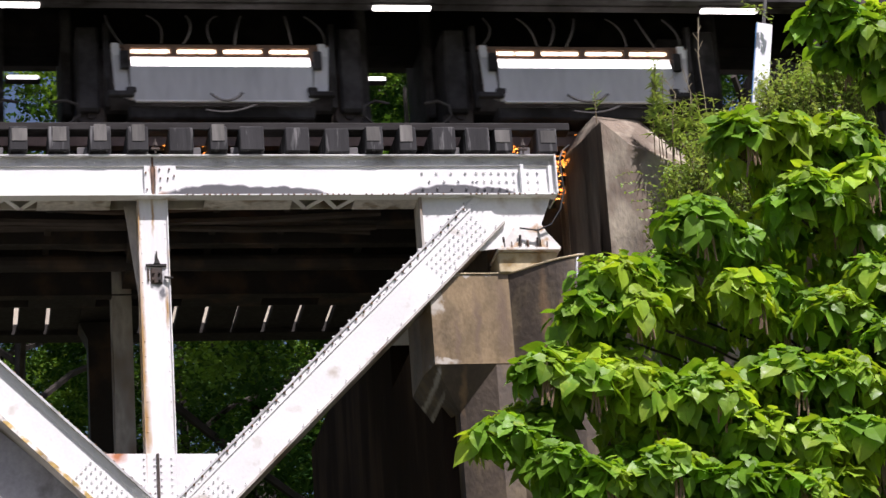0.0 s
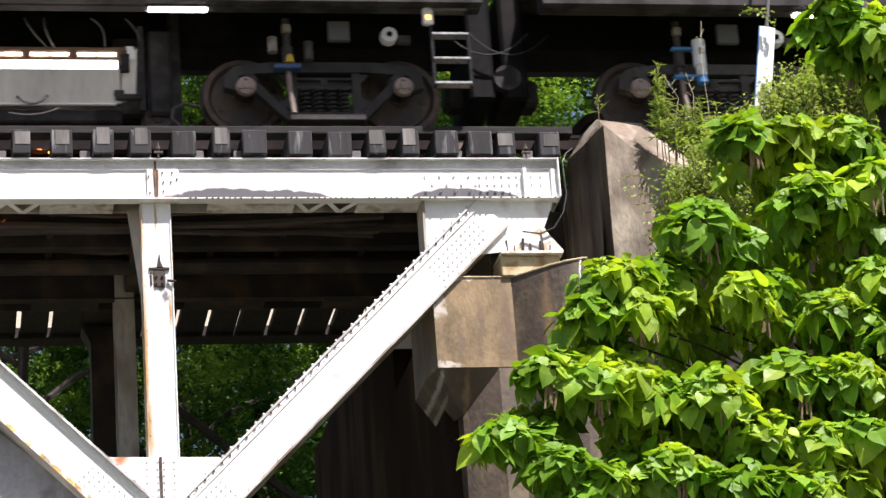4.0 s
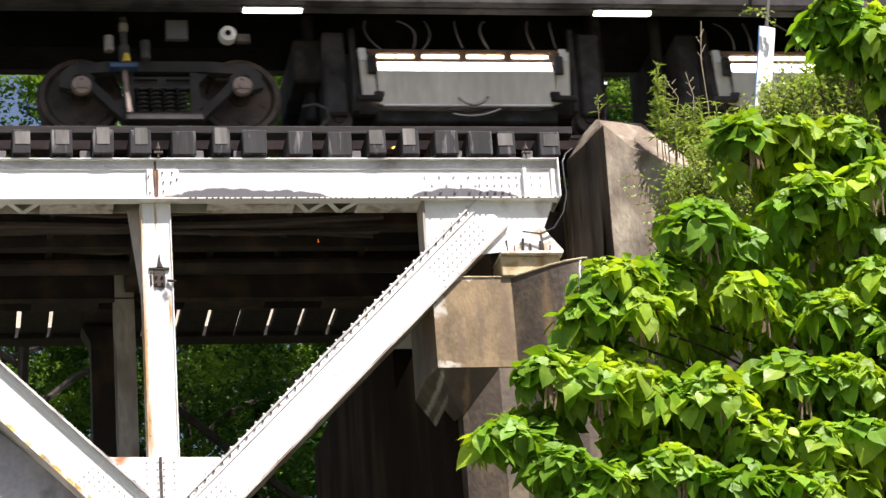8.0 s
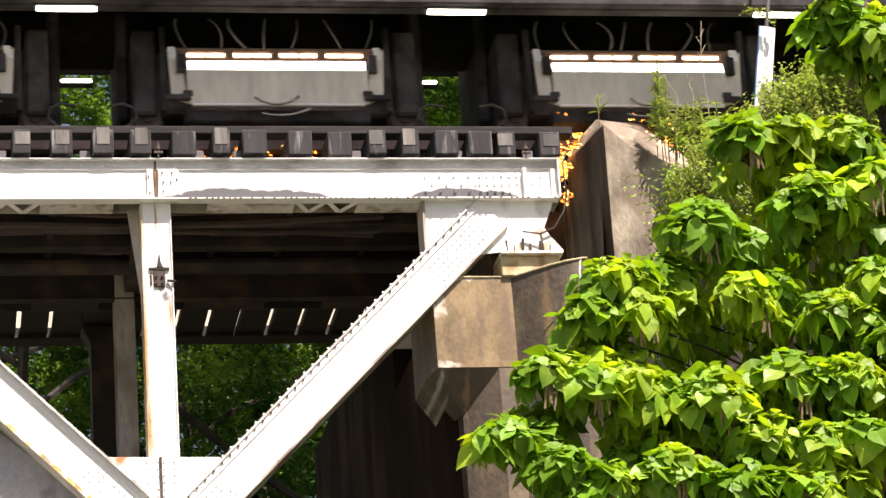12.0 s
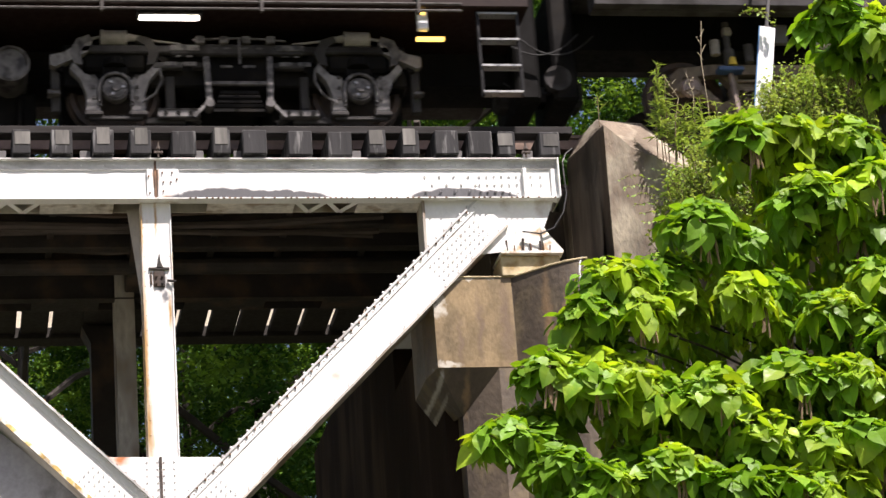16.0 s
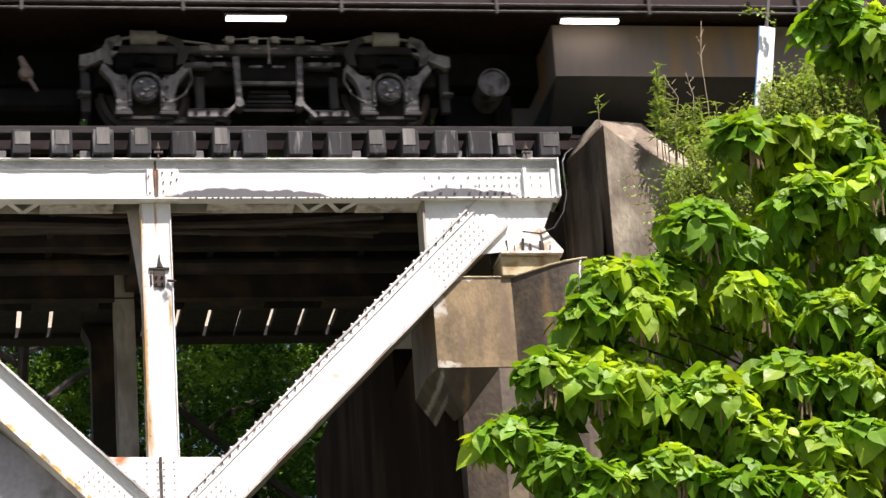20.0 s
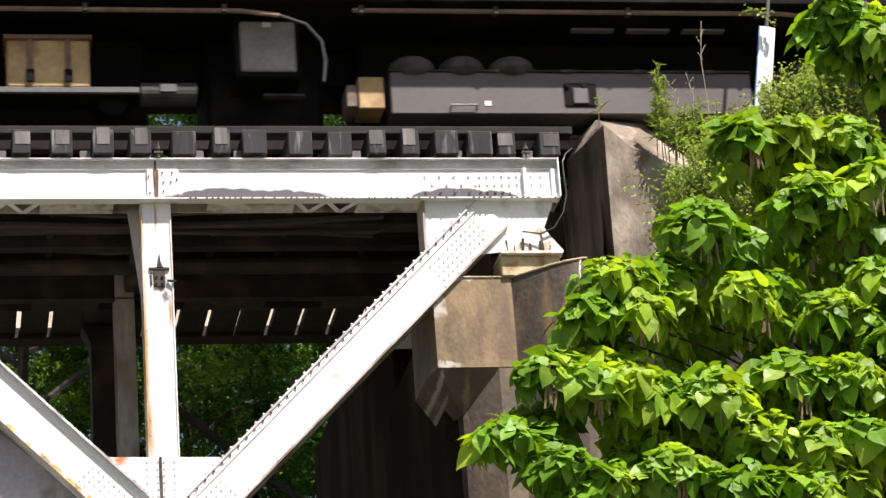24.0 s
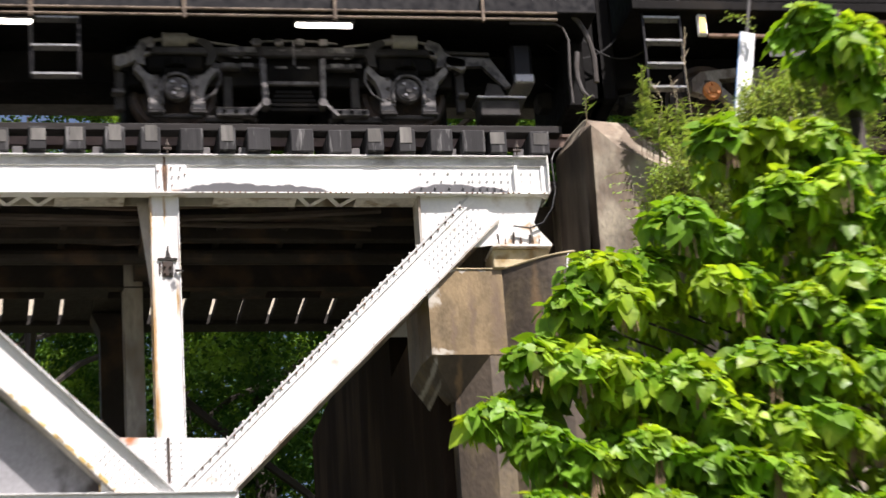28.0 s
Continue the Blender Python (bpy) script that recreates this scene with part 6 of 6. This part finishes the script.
def near_tree():
    tree = thing("catalpa_tree", "broadleaf tree with large drooping bright green leaves", "tree")
    rng = random.Random(21)
    bm = B()
    pts = [(2.6, -4.4, -13.2), (2.5, -4.3, -9.5), (2.4, -4.2, -6.5), (2.4, -4.2, -3.5), (2.3, -4.4, -1.4), (2.2, -4.5, -0.2)]
    for (p, q), (r0, r1) in zip(zip(pts, pts[1:]), ((0.21, 0.18), (0.18, 0.15), (0.15, 0.11), (0.11, 0.07), (0.07, 0.03))):
        tube(bm, p, q, r0, r1, 10)
    part("trunk", bm, bark, tree, smooth=True)
    base = leaf_mesh_data(1.0, 0.82, 0.20, 0.18)
    lm = [bpy.data.meshes.new("leaf") for _ in range(3)]
    for i, me in enumerate(lm):
        b2 = leaf_mesh_data(1.0, (0.82, 0.74, 0.90)[i], (0.22, 0.35, 0.15)[i], (0.20, 0.35, 0.12)[i])
        me.from_pydata([tuple(v) for v in b2[0]], [], b2[1])
        me.materials.append(leaf_single)
    poses, inner, singles, twigs, pods = [], [], 0, B(), B()
    domes = [(x, bough_depth(z), z, r, 0) for x, z, r in BOUGHS]
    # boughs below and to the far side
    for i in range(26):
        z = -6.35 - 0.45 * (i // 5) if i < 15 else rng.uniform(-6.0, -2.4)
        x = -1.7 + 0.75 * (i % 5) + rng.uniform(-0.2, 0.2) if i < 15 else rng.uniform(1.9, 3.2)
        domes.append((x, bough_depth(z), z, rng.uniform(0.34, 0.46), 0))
    # lesser sprays between the boughs
    for i in range(120):
        x, z, r = BOUGHS[i % len(BOUGHS)]
        back = rng.uniform(0.15, 0.60)
        side = rng.uniform(-0.10, 0.60) if i % len(BOUGHS) > 7 else rng.uniform(0.05, 0.60)
        domes.append((x + 0.24 * back + side, bough_depth(z) + back, z + 0.34 * back + rng.uniform(-0.45, 0.15), rng.uniform(0.20, 0.28), 0))
    # a second rank behind, shaded by the first
    for x, y, z, r, _ in domes[:57]:
        for k in range(2 if z < -1.3 else 0):
            back = rng.uniform(0.5, 0.9) + 0.5 * k
            domes.append((x + 0.24 * back + rng.uniform(0.0, 0.30), y + back, z + 0.34 * back - rng.uniform(0.0, 0.30), r * rng.uniform(0.9, 1.15), 1 + k))
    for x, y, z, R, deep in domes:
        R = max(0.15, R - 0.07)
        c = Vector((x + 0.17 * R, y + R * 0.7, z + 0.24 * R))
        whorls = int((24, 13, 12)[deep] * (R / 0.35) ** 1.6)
        for n in range(whorls):
            u, w = rng.uniform(-0.30, 1.0), rng.uniform(math.pi * 0.85, math.pi * 2.15)
            h = math.sqrt(max(0.0, 1 - u * u))
            d = Vector((h * math.cos(w), h * math.sin(w), u))
            p = c + Vector((d.x * R, d.y * R, d.z * R * 0.55 - 0.30 * h * h * R)) * rng.uniform(0.80, 1.08)
            axis = (d * 0.45 + Vector((0.04, -0.20, 0.85))).normalized()
            turn = axis.to_track_quat("Z", "X").to_matrix().to_4x4()
            big = rng.choice((0.70, 0.85, 1.0, 1.15, 1.4))
            path_tube(twigs, [c - Vector((0, -0.15, R * 0.5)), (c + p) / 2 - Vector((0, 0, 0.05)), p], 0.006, 4)
            a0 = rng.uniform(0, 6.28)
            for count, lean, reach, drop, grow in ((3, -8, 0.015, 0.03, 0.62), (4, 10, 0.05, 0.0, 1.0), (4, 34, 0.06, -0.06, 1.12)):
                for j in range(count):
                    a = a0 + (j + rng.uniform(-0.30, 0.30)) * 2 * math.pi / count + drop * 11
                    out = (math.cos(a), math.sin(a))
                    local = leaf_pose(Vector((out[0] * reach * big, out[1] * reach * big, drop * big)), out, lean + rng.uniform(-26, 36), rng.uniform(-40, 40), rng.uniform(0.115, 0.185) * big * grow)
                    m = Matrix.Translation(p) @ turn @ local
                    if deep == 0 and singles < 300 and x < 0.8 and rng.random() < 0.04:
                        part_of("leaf", rng.choice(lm), tree, m)
                        singles += 1
                    elif deep == 0:
                        poses.append(m)
                    else:
                        inner.append(m)
        # leaves hanging straight down below the dome
        for n in range(int(16 * R / 0.35) if deep == 0 else 0):
            a = rng.uniform(math.pi, 2 * math.pi)
            p = c + Vector((R * 0.9 * math.cos(a), R * 0.7 * math.sin(a) + 0.1, -R * rng.uniform(0.35, 1.0)))
            inner.append(leaf_pose(p, (math.cos(a), math.sin(a)), rng.uniform(60, 95), rng.uniform(-60, 60), rng.uniform(0.14, 0.24)))
        if deep == 0 and rng.random() < 0.40:
            for j in range(6):
                s = c + Vector((rng.uniform(-0.06, 0.06), -R * 0.8, -R * 0.30 + rng.uniform(-0.05, 0.05)))
                path_tube(pods, [s, s + Vector((0.015, 0, -0.15)), s + Vector((rng.uniform(-0.03, 0.04), 0, rng.uniform(-0.26, -0.42)))], 0.009, 4)
    # the leafy inside of the crown, deep in shade
    for n in range(4300):
        z = rng.uniform(-7.5, -2.3)
        back = rng.uniform(1.3, 2.3)
        left = -1.75 + 1.0 * max(0.0, (z + 5.2)) if z < -3.6 else -0.15 + 0.45 * (z + 3.6)
        x = left + 0.25 + rng.random() * (3.3 - left) + 0.24 * back
        a = rng.uniform(0, 6.28)
        inner.append(leaf_pose(Vector((x, bough_depth(z) + back, z + 0.34 * back)), (math.cos(a), math.sin(a)), rng.uniform(20, 90), rng.uniform(-60, 60), rng.uniform(0.15, 0.26)))
    joined("foliage", base, poses, leaf_big, tree, "mass of broad green leaves")
    plain = ([Vector((0, 0, 0)), Vector((0.2, 0.35, 0.10)), Vector((0.6, 0.22, 0.0)), Vector((1, 0, -0.22)), Vector((0.6, -0.22, 0.0)), Vector((0.2, -0.35, 0.10)), Vector((0.45, 0, -0.05))],
             [(0, 6, 2, 1), (6, 3, 2), (6, 0, 5, 4), (3, 6, 4)])
    joined("inner_foliage", plain, inner, leaf_big, tree)
    part("twig_work", twigs, twig, tree, kind="stuff")
    part("seed_pod", pods, dry_pod, tree, "dry brown hanging seed pods", kind="stuff")
    for i, (x, z, r) in enumerate(BOUGHS):
        a = Vector((2.4, -4.25, z - 1.0))
        b = Vector((x, bough_depth(z) + r * 0.8, z - r * 0.3))
        mid = a.lerp(b, 0.5) + Vector((0, 0.1, 0.20 + 0.1 * math.sin(i * 2.0)))
        part("limb", path_tube(B(), [a, a.lerp(mid, 0.5) + Vector((0, 0, 0.1)), mid, mid.lerp(b, 0.5) + Vector((0, 0, 0.05)), b], 0.013, 6), bark, tree, smooth=True)


near_tree()


def shrub():
    sh = thing("shrub", "fine-leaved green shrub beside the wing wall", "shrub")
    rng = random.Random(31)
    base = ([Vector((0, 0, 0)), Vector((0.5, 0.28, 0.06)), Vector((1, 0, 0)), Vector((0.5, -0.28, 0.06))], [(0, 1, 2), (0, 2, 3)])
    poses, stems = [], B()
    for i in range(1150):
        u = rng.random()
        x0 = 1.25 + 2.5 * u
        top = -0.42 + min(0.42, 2.8 * u) + min(0.85, 3.0 * u * u) + 0.08 * math.sin(x0 * 9)
        z0 = top - 0.35 - rng.random() ** 1.4 * (top + 1.35)
        root = Vector((x0 + rng.uniform(0.0, 0.25) - 0.35 * max(0.0, -0.3 - z0), rng.uniform(-1.15, -0.60), z0))
        lean = Vector((rng.uniform(-0.24, 0.14), rng.uniform(-0.25, 0.05), rng.uniform(0.25, 0.5)))
        pts = [root + lean * (k / 5) + Vector((0, 0, -0.12 * (k / 5) ** 2)) for k in range(6)]
        path_tube(stems, pts, 0.004, 4)
        for k in range(34):
            t = rng.uniform(0.1, 1.0)
            p = root + lean * t + Vector((rng.uniform(-0.06, 0.06), rng.uniform(-0.06, 0.06), rng.uniform(-0.05, 0.05)))
            a = rng.uniform(0, 6.28)
            poses.append(leaf_pose(p, (math.cos(a), math.sin(a)), rng.uniform(-20, 50), rng.uniform(-40, 40), rng.uniform(0.035, 0.068)))
    # a loose spray hanging over the wall face
    for i in range(9):
        root = Vector((0.85 + 0.05 * i, -0.75, -0.55 - 0.12 * i))
        d = Vector((-0.38, -0.1, 0.02 * i - 0.05))
        path_tube(stems, [root, root + d * 0.5 + Vector((0, 0, 0.06)), root + d], 0.004, 4)
        for k in range(14):
            p = root + d * (k / 13) + Vector((0, 0, 0.05 * math.sin(k * 0.24)))
            poses.append(leaf_pose(p, (rng.uniform(-1, 1), -1), rng.uniform(0, 60), rng.uniform(-40, 40), rng.uniform(0.04, 0.075)))
    # a thin leafy spray reaching past the marker post
    for i in range(3):
        root = Vector((2.40 - 0.02 * i, -1.0, 1.22 + 0.08 * i))
        d = Vector((-0.30 - 0.03 * i, -0.05, 0.20 - 0.13 * i))
        path_tube(stems, [root, root + d * 0.5 + Vector((0, 0, 0.04)), root + d], 0.004, 4)
        for k in range(16):
            p = root + d * (k / 15) + Vector((rng.uniform(-0.02, 0.02), 0, 0.04 * math.sin(k * 0.2) + rng.uniform(-0.02, 0.02)))
            poses.append(leaf_pose(p, (rng.uniform(-1, 1), -1), rng.uniform(0, 60), rng.uniform(-40, 40), rng.uniform(0.05, 0.09)))
    joined("small_leaves", base, poses, leaf_small, sh, "fine pale green leaves")
    part("stem_work", stems, twig, sh, kind="stuff")
    # weeds on the crest of the wall
    base2 = ([Vector((0, 0, 0)), Vector((0.4, 0.09, 0.03)), Vector((1, 0, -0.15)), Vector((0.4, -0.09, 0.03))], [(0, 1, 2), (0, 2, 3)])
    spots = [(1.10, -0.50, -0.16, 1.12, 110), (1.17, -0.50, -0.14, 0.92, 80), (1.04, -0.50, -0.10, 0.80, 60), (0.47, -0.25, 0.40, 0.26, 16), (1.13, -0.52, -0.14, 1.02, 90)]
    for i in range(34):
        spots.append((1.2 + 0.035 * i + rng.uniform(-0.05, 0.05), rng.uniform(-0.75, -0.5), -0.2 + rng.uniform(-0.1, 0.1), rng.uniform(0.3, 0.65), 40))
    for x, y, z, h, n in spots:
        weed = thing("weed", "upright green weed growing on the wall top", "weed", pose(x, y, z), "weeds on the wall")
        lean = rng.uniform(-0.06, 0.06)
        part("stem", path_tube(B(), [(0, 0, -0.1), (lean * 0.4, 0, h * 0.5), (lean, 0, h)], 0.006, 4), twig, weed)
        ps = []
        for k in range(n):
            t = rng.uniform(0.2, 1.0)
            a = rng.uniform(0, 6.28)
            ps.append(leaf_pose(Vector((lean * t, 0, h * t)), (math.cos(a), math.sin(a)), rng.uniform(-55, 25), rng.uniform(-30, 30), rng.uniform(0.08, 0.20) * (1.15 - 0.5 * t)))
        joined("leaves", base2, ps, leaf_weed, weed)
    for x, h, bend in ((1.66, 1.62, 0.04), (1.30, 0.95, -0.12), (1.50, 0.98, -0.05)):
        st = thing("dry_stalk", "thin dry bare weed stalk", "weed", pose(x, -0.55, -0.14))
        bm = B()
        path_tube(bm, [(0, 0, 0), (bend * 0.3, 0, h * 0.35), (-bend * 0.3, 0, h * 0.7), (bend, 0, h)], 0.0045, 4)
        part("stem", bm, stalk_dry, st)
        bm = B()
        for k in range(4):
            path_tube(bm, [(bend * 0.2, 0, h * (0.7 + 0.06 * k)), (bend * 0.2 + 0.05 * (1 if k % 2 else -1), 0, h * (0.76 + 0.06 * k))], 0.004, 4)
        part("twig", bm, stalk_dry, st)


shrub()


def marker_post():
    post = thing("marker_post", "white painted marker board on a grey steel post", "sign post", pose(2.372, -0.82, 1.258, 0, 9.6, 0))
    part("pole", tube(B(), (0.0, 0, -2.2), (0.0, 0, 1.6), 0.022, seg=10), plate_grey, post)
    part("board", box(B(), -0.09, 0.09, -0.06, -0.03, -1.35, 0.0, 0.006), sign_white, post)
    part("board_edge", box(B(), -0.10, -0.091, -0.055, -0.03, -1.35, 0.0), blue_band, post, "blue painted edge")


marker_post()


def far_crown(kind, low=7.0, tall=20.0):
    """A crown of leaf clumps, in metres round a trunk base: radius about 4.5, from 7 to 27 m up."""
    rng = np.random.default_rng(900 + kind)
    clumps, each = 190, 380
    h = rng.random(clumps)
    a = rng.uniform(0, 2 * np.pi, clumps)
    rad = 4.6 * (0.30 + 0.70 * np.sin(np.pi * (0.15 + 0.8 * h))) * (0.25 + 0.75 * np.sqrt(rng.random(clumps)))
    centre = np.stack([rad * np.cos(a), rad * np.sin(a), low + tall * h], 1)
    # each clump is a rounded dome of leaves, dense above and open below
    out = rng.normal(size=(clumps, each, 3))
    out /= np.linalg.norm(out, axis=2, keepdims=True)
    out[:, :, 2] = np.maximum(out[:, :, 2], -0.35 + 0.25 * rng.random((clumps, each)))
    reach = rng.uniform(0.40, 0.95, clumps)[:, None, None] * rng.uniform(0.70, 1.08, (clumps, each, 1))
    p = (centre[:, None, :] + out * reach * np.array([1.0, 1.0, 0.62])).reshape(-1, 3)
    n = len(p)
    turn, dip, roll = rng.uniform(0, 2 * np.pi, n), rng.uniform(-0.2, 1.0, n), rng.uniform(-0.8, 0.8, n)
    size = rng.uniform(0.07, 0.15, n)
    d = np.stack([np.cos(turn) * np.cos(dip), np.sin(turn) * np.cos(dip), -np.sin(dip)], 1)
    side = np.stack([-np.sin(turn), np.cos(turn), np.zeros(n)], 1)
    up = np.cross(d, side)
    side = side * np.cos(roll)[:, None] + up * np.sin(roll)[:, None]
    s = size[:, None]
    V = np.stack([p, p + (0.45 * d + 0.32 * side) * s, p + d * s, p + (0.45 * d - 0.32 * side) * s], 1).reshape(-1, 3)
    o = np.arange(n) * 4
    F = np.stack([np.stack([o, o + 1, o + 2], 1), np.stack([o, o + 2, o + 3], 1)], 1).reshape(-1, 3)
    me = bpy.data.meshes.new("crown")
    me.from_pydata(V.tolist(), [], F.tolist())
    me.materials.append(leaf_far)
    return me


def far_tree(x, y, size, turn, kind, high=False):
    """A woodland tree: tapered trunk, limbs, crown of many leaf clumps."""
    z0 = -14.0 + 7.0 * max(0.0, min(1.0, (y - 26) / 40))
    tr = thing("woodland_tree", "dark green leafy woodland tree behind the bridge", "tree", pose(x, y, z0, 0, 0, turn) @ Matrix.Diagonal((size, size, size, 1)), "woodland trees")

    def trunk():
        bm = B()
        pts = [(0, 0, -0.5), (0.1, 0, 8), (0.25, 0.1, 16), (0.1, 0, 26)]
        for (p, q), (r0, r1) in zip(zip(pts, pts[1:]), ((0.34, 0.26), (0.26, 0.17), (0.17, 0.04))):
            tube(bm, p, q, r0, r1, 10)
        return mesh_of("trunk", bm, bark, True)

    part_of("trunk", stored("far_trunk", trunk), tr)
    for i in range(7):
        a, h = i * 2.4 + kind, (19 + 0.8 * i if high else 8 + 2.2 * i)
        part_of("limb", stored(("far_limb", i), lambda: mesh_of("limb", path_tube(B(), [(0.1, 0, 0), (1.2, 0, 0.9), (2.4, 0.2, 1.5), (3.6, 0.1, 2.4)], 0.07, 5), bark)), tr, pose(0, 0, h, 0, 0, math.degrees(a)))
    tagged(part_of("crown", stored(("far_crown", kind, high), lambda: far_crown(kind, 23.5, 10.0) if high else far_crown(kind)), tr), kind="stuff")


_rng = random.Random(3)


def open_sky(x, y):
    """Where the wood stands lower, so that the sky shows above it."""
    k = (y + 29.1) / 56.1
    a = (x + 6.96) / k - 6.96
    return -7.5 < a < -1.8 or 6.3 < a < 12.0


for _i in range(13):
    _x, _y = -10 + 2.0 * _i + _rng.uniform(-1, 1), 24 + _rng.uniform(0, 5) + (6 if _i % 2 else 0)
    far_tree(_x, _y, _rng.uniform(0.87, 0.93) if open_sky(_x, _y) else _rng.uniform(1.0, 1.3), _rng.uniform(0, 360), _i % 4)
# Tall trees added so their crowns, mostly out of view, shade the wood.
for _i in range(4):
    far_tree(-13 + 7.2 * _i + _rng.uniform(-0.8, 0.8), 18.5 + _rng.uniform(-0.8, 1.6), _rng.uniform(0.82, 0.90), _rng.uniform(0, 360), _i % 2, True)
for _i in range(10):
    _x, _y = -9 + 3.6 * _i + _rng.uniform(-1, 1), 44 + _rng.uniform(0, 12)
    far_tree(_x, _y, _rng.uniform(1.02, 1.10) if open_sky(_x, _y) else _rng.uniform(1.15, 1.35), _rng.uniform(0, 360), (_i + 1) % 4)


# ------------------------------------------------------------ sparks that fall through the deck
SHOWERS = []


def spark_shower(seed, n, x0, x1, y0, y1, height, water=False):
    """Glowing grains or water drops that fall together through the open deck."""
    rng = random.Random(seed)
    sp = thing("water_shower", "bright water drops falling through the open deck", "water") if water else thing("spark_shower", "orange sparks falling through the open deck", "sparks")
    for mat, share in ((drop_white, 1.0),) if water else ((spark_dim, 0.75), (spark_faint, 0.25)):
        bm = B()
        for i in range(int(n * share)):
            p = Vector((rng.uniform(x0, x1), rng.uniform(y0, y1), height * rng.random() ** 1.5))
            r = rng.uniform(0.0010, 0.0022)
            tube(bm, p, p + Vector((rng.uniform(-0.01, 0.02), 0, rng.uniform(0.006, 0.022))), r, r * 0.4, 4)
        part("drops" if water else "sparks", bm, mat, sp, kind="stuff")
    SHOWERS.append((sp, seed))
    return sp


spark_faint = material("fading_spark", (0.4, 0.08, 0.02), rough=0.5, vary=0.0, bump=0.0, emit=(1.0, 0.12, 0.02), emit_strength=0.5)
spark_dim = material("cooling_spark", (0.6, 0.12, 0.02), rough=0.5, vary=0.0, bump=0.0, emit=(1.0, 0.16, 0.02), emit_strength=1.5)
drop_white = material("water_drop", (0.8, 0.8, 0.82), rough=0.15, vary=0.0, bump=0.0)
shower_a = spark_shower(61, 2600, -5.6, -0.9, 0.5, 1.4, 1.9)
shower_b = spark_shower(62, 20, -4.2, -0.9, 0.6, 1.8, 1.1)
water_a = spark_shower(64, 90, -6.2, -0.9, 0.45, 0.9, 1.9, True)
water_b = spark_shower(65, 90, -6.2, -0.9, 0.45, 0.9, 1.9, True)
water_c = spark_shower(66, 60, -6.2, -0.9, 0.45, 0.9, 1.9, True)
water_d = spark_shower(67, 40, -5.2, -0.9, 0.45, 0.9, 1.9, True)
shower_c = spark_shower(63, 50, -6.4, -5.0, 1.2, 2.2, 0.7)


# ------------------------------------------------------------ what moves
def motions():
    times = [0.0, 1 / 30, 2 / 30, *[0.5 * i for i in range(1, 56)], 28.0 - 2 / 30, 28.0 - 1 / 30, 28.0]
    for ob, when in CARS:
        walk(ob, [(t, pose(X_MARK + SPEED * (t - when), TRACK_Y, RAIL_TOP)) for t in times])
    # sparks and water ride along in the car's floor, then drop to the ground and lie there
    for ob, start, ride in ((shower_a, 4.98, 3), (shower_b, 7.6, 2), (shower_c, 5.35, 2), (water_a, 6.62, 1), (water_b, 7.62, 1), (water_c, 10.65, 1), (water_d, 14.6, 1)):
        rows = [(0.0, pose(-40, TRACK_Y - 1.3, 2.55)), (start - 0.6, pose(-1.5, 0, 2.55)), (start - 0.2, pose(-0.2, 0, 2.55))]
        for dt in (0.0, 0.1, 0.2, 0.3, 0.4, 0.5, 0.7, 0.9, 1.2, 1.5):
            rows.append((start + dt, pose(0.35 * dt * ride, 0, 1.0 - 2.2 * dt - 4.4 * dt * dt)))
        rows += [(start + 1.7, pose(0.6 * ride, 0, -14.3)), (28.0, pose(0.6 * ride, 0, -14.3))]
        walk(ob, rows)
    turns = [round(0.2 * i, 3) for i in range(141)]
    for ob, x, r in WHEELS:
        walk(ob, [(t, pose(x, 0, r, 0, math.degrees(SPEED * t / r), 0)) for t in turns])


motions()
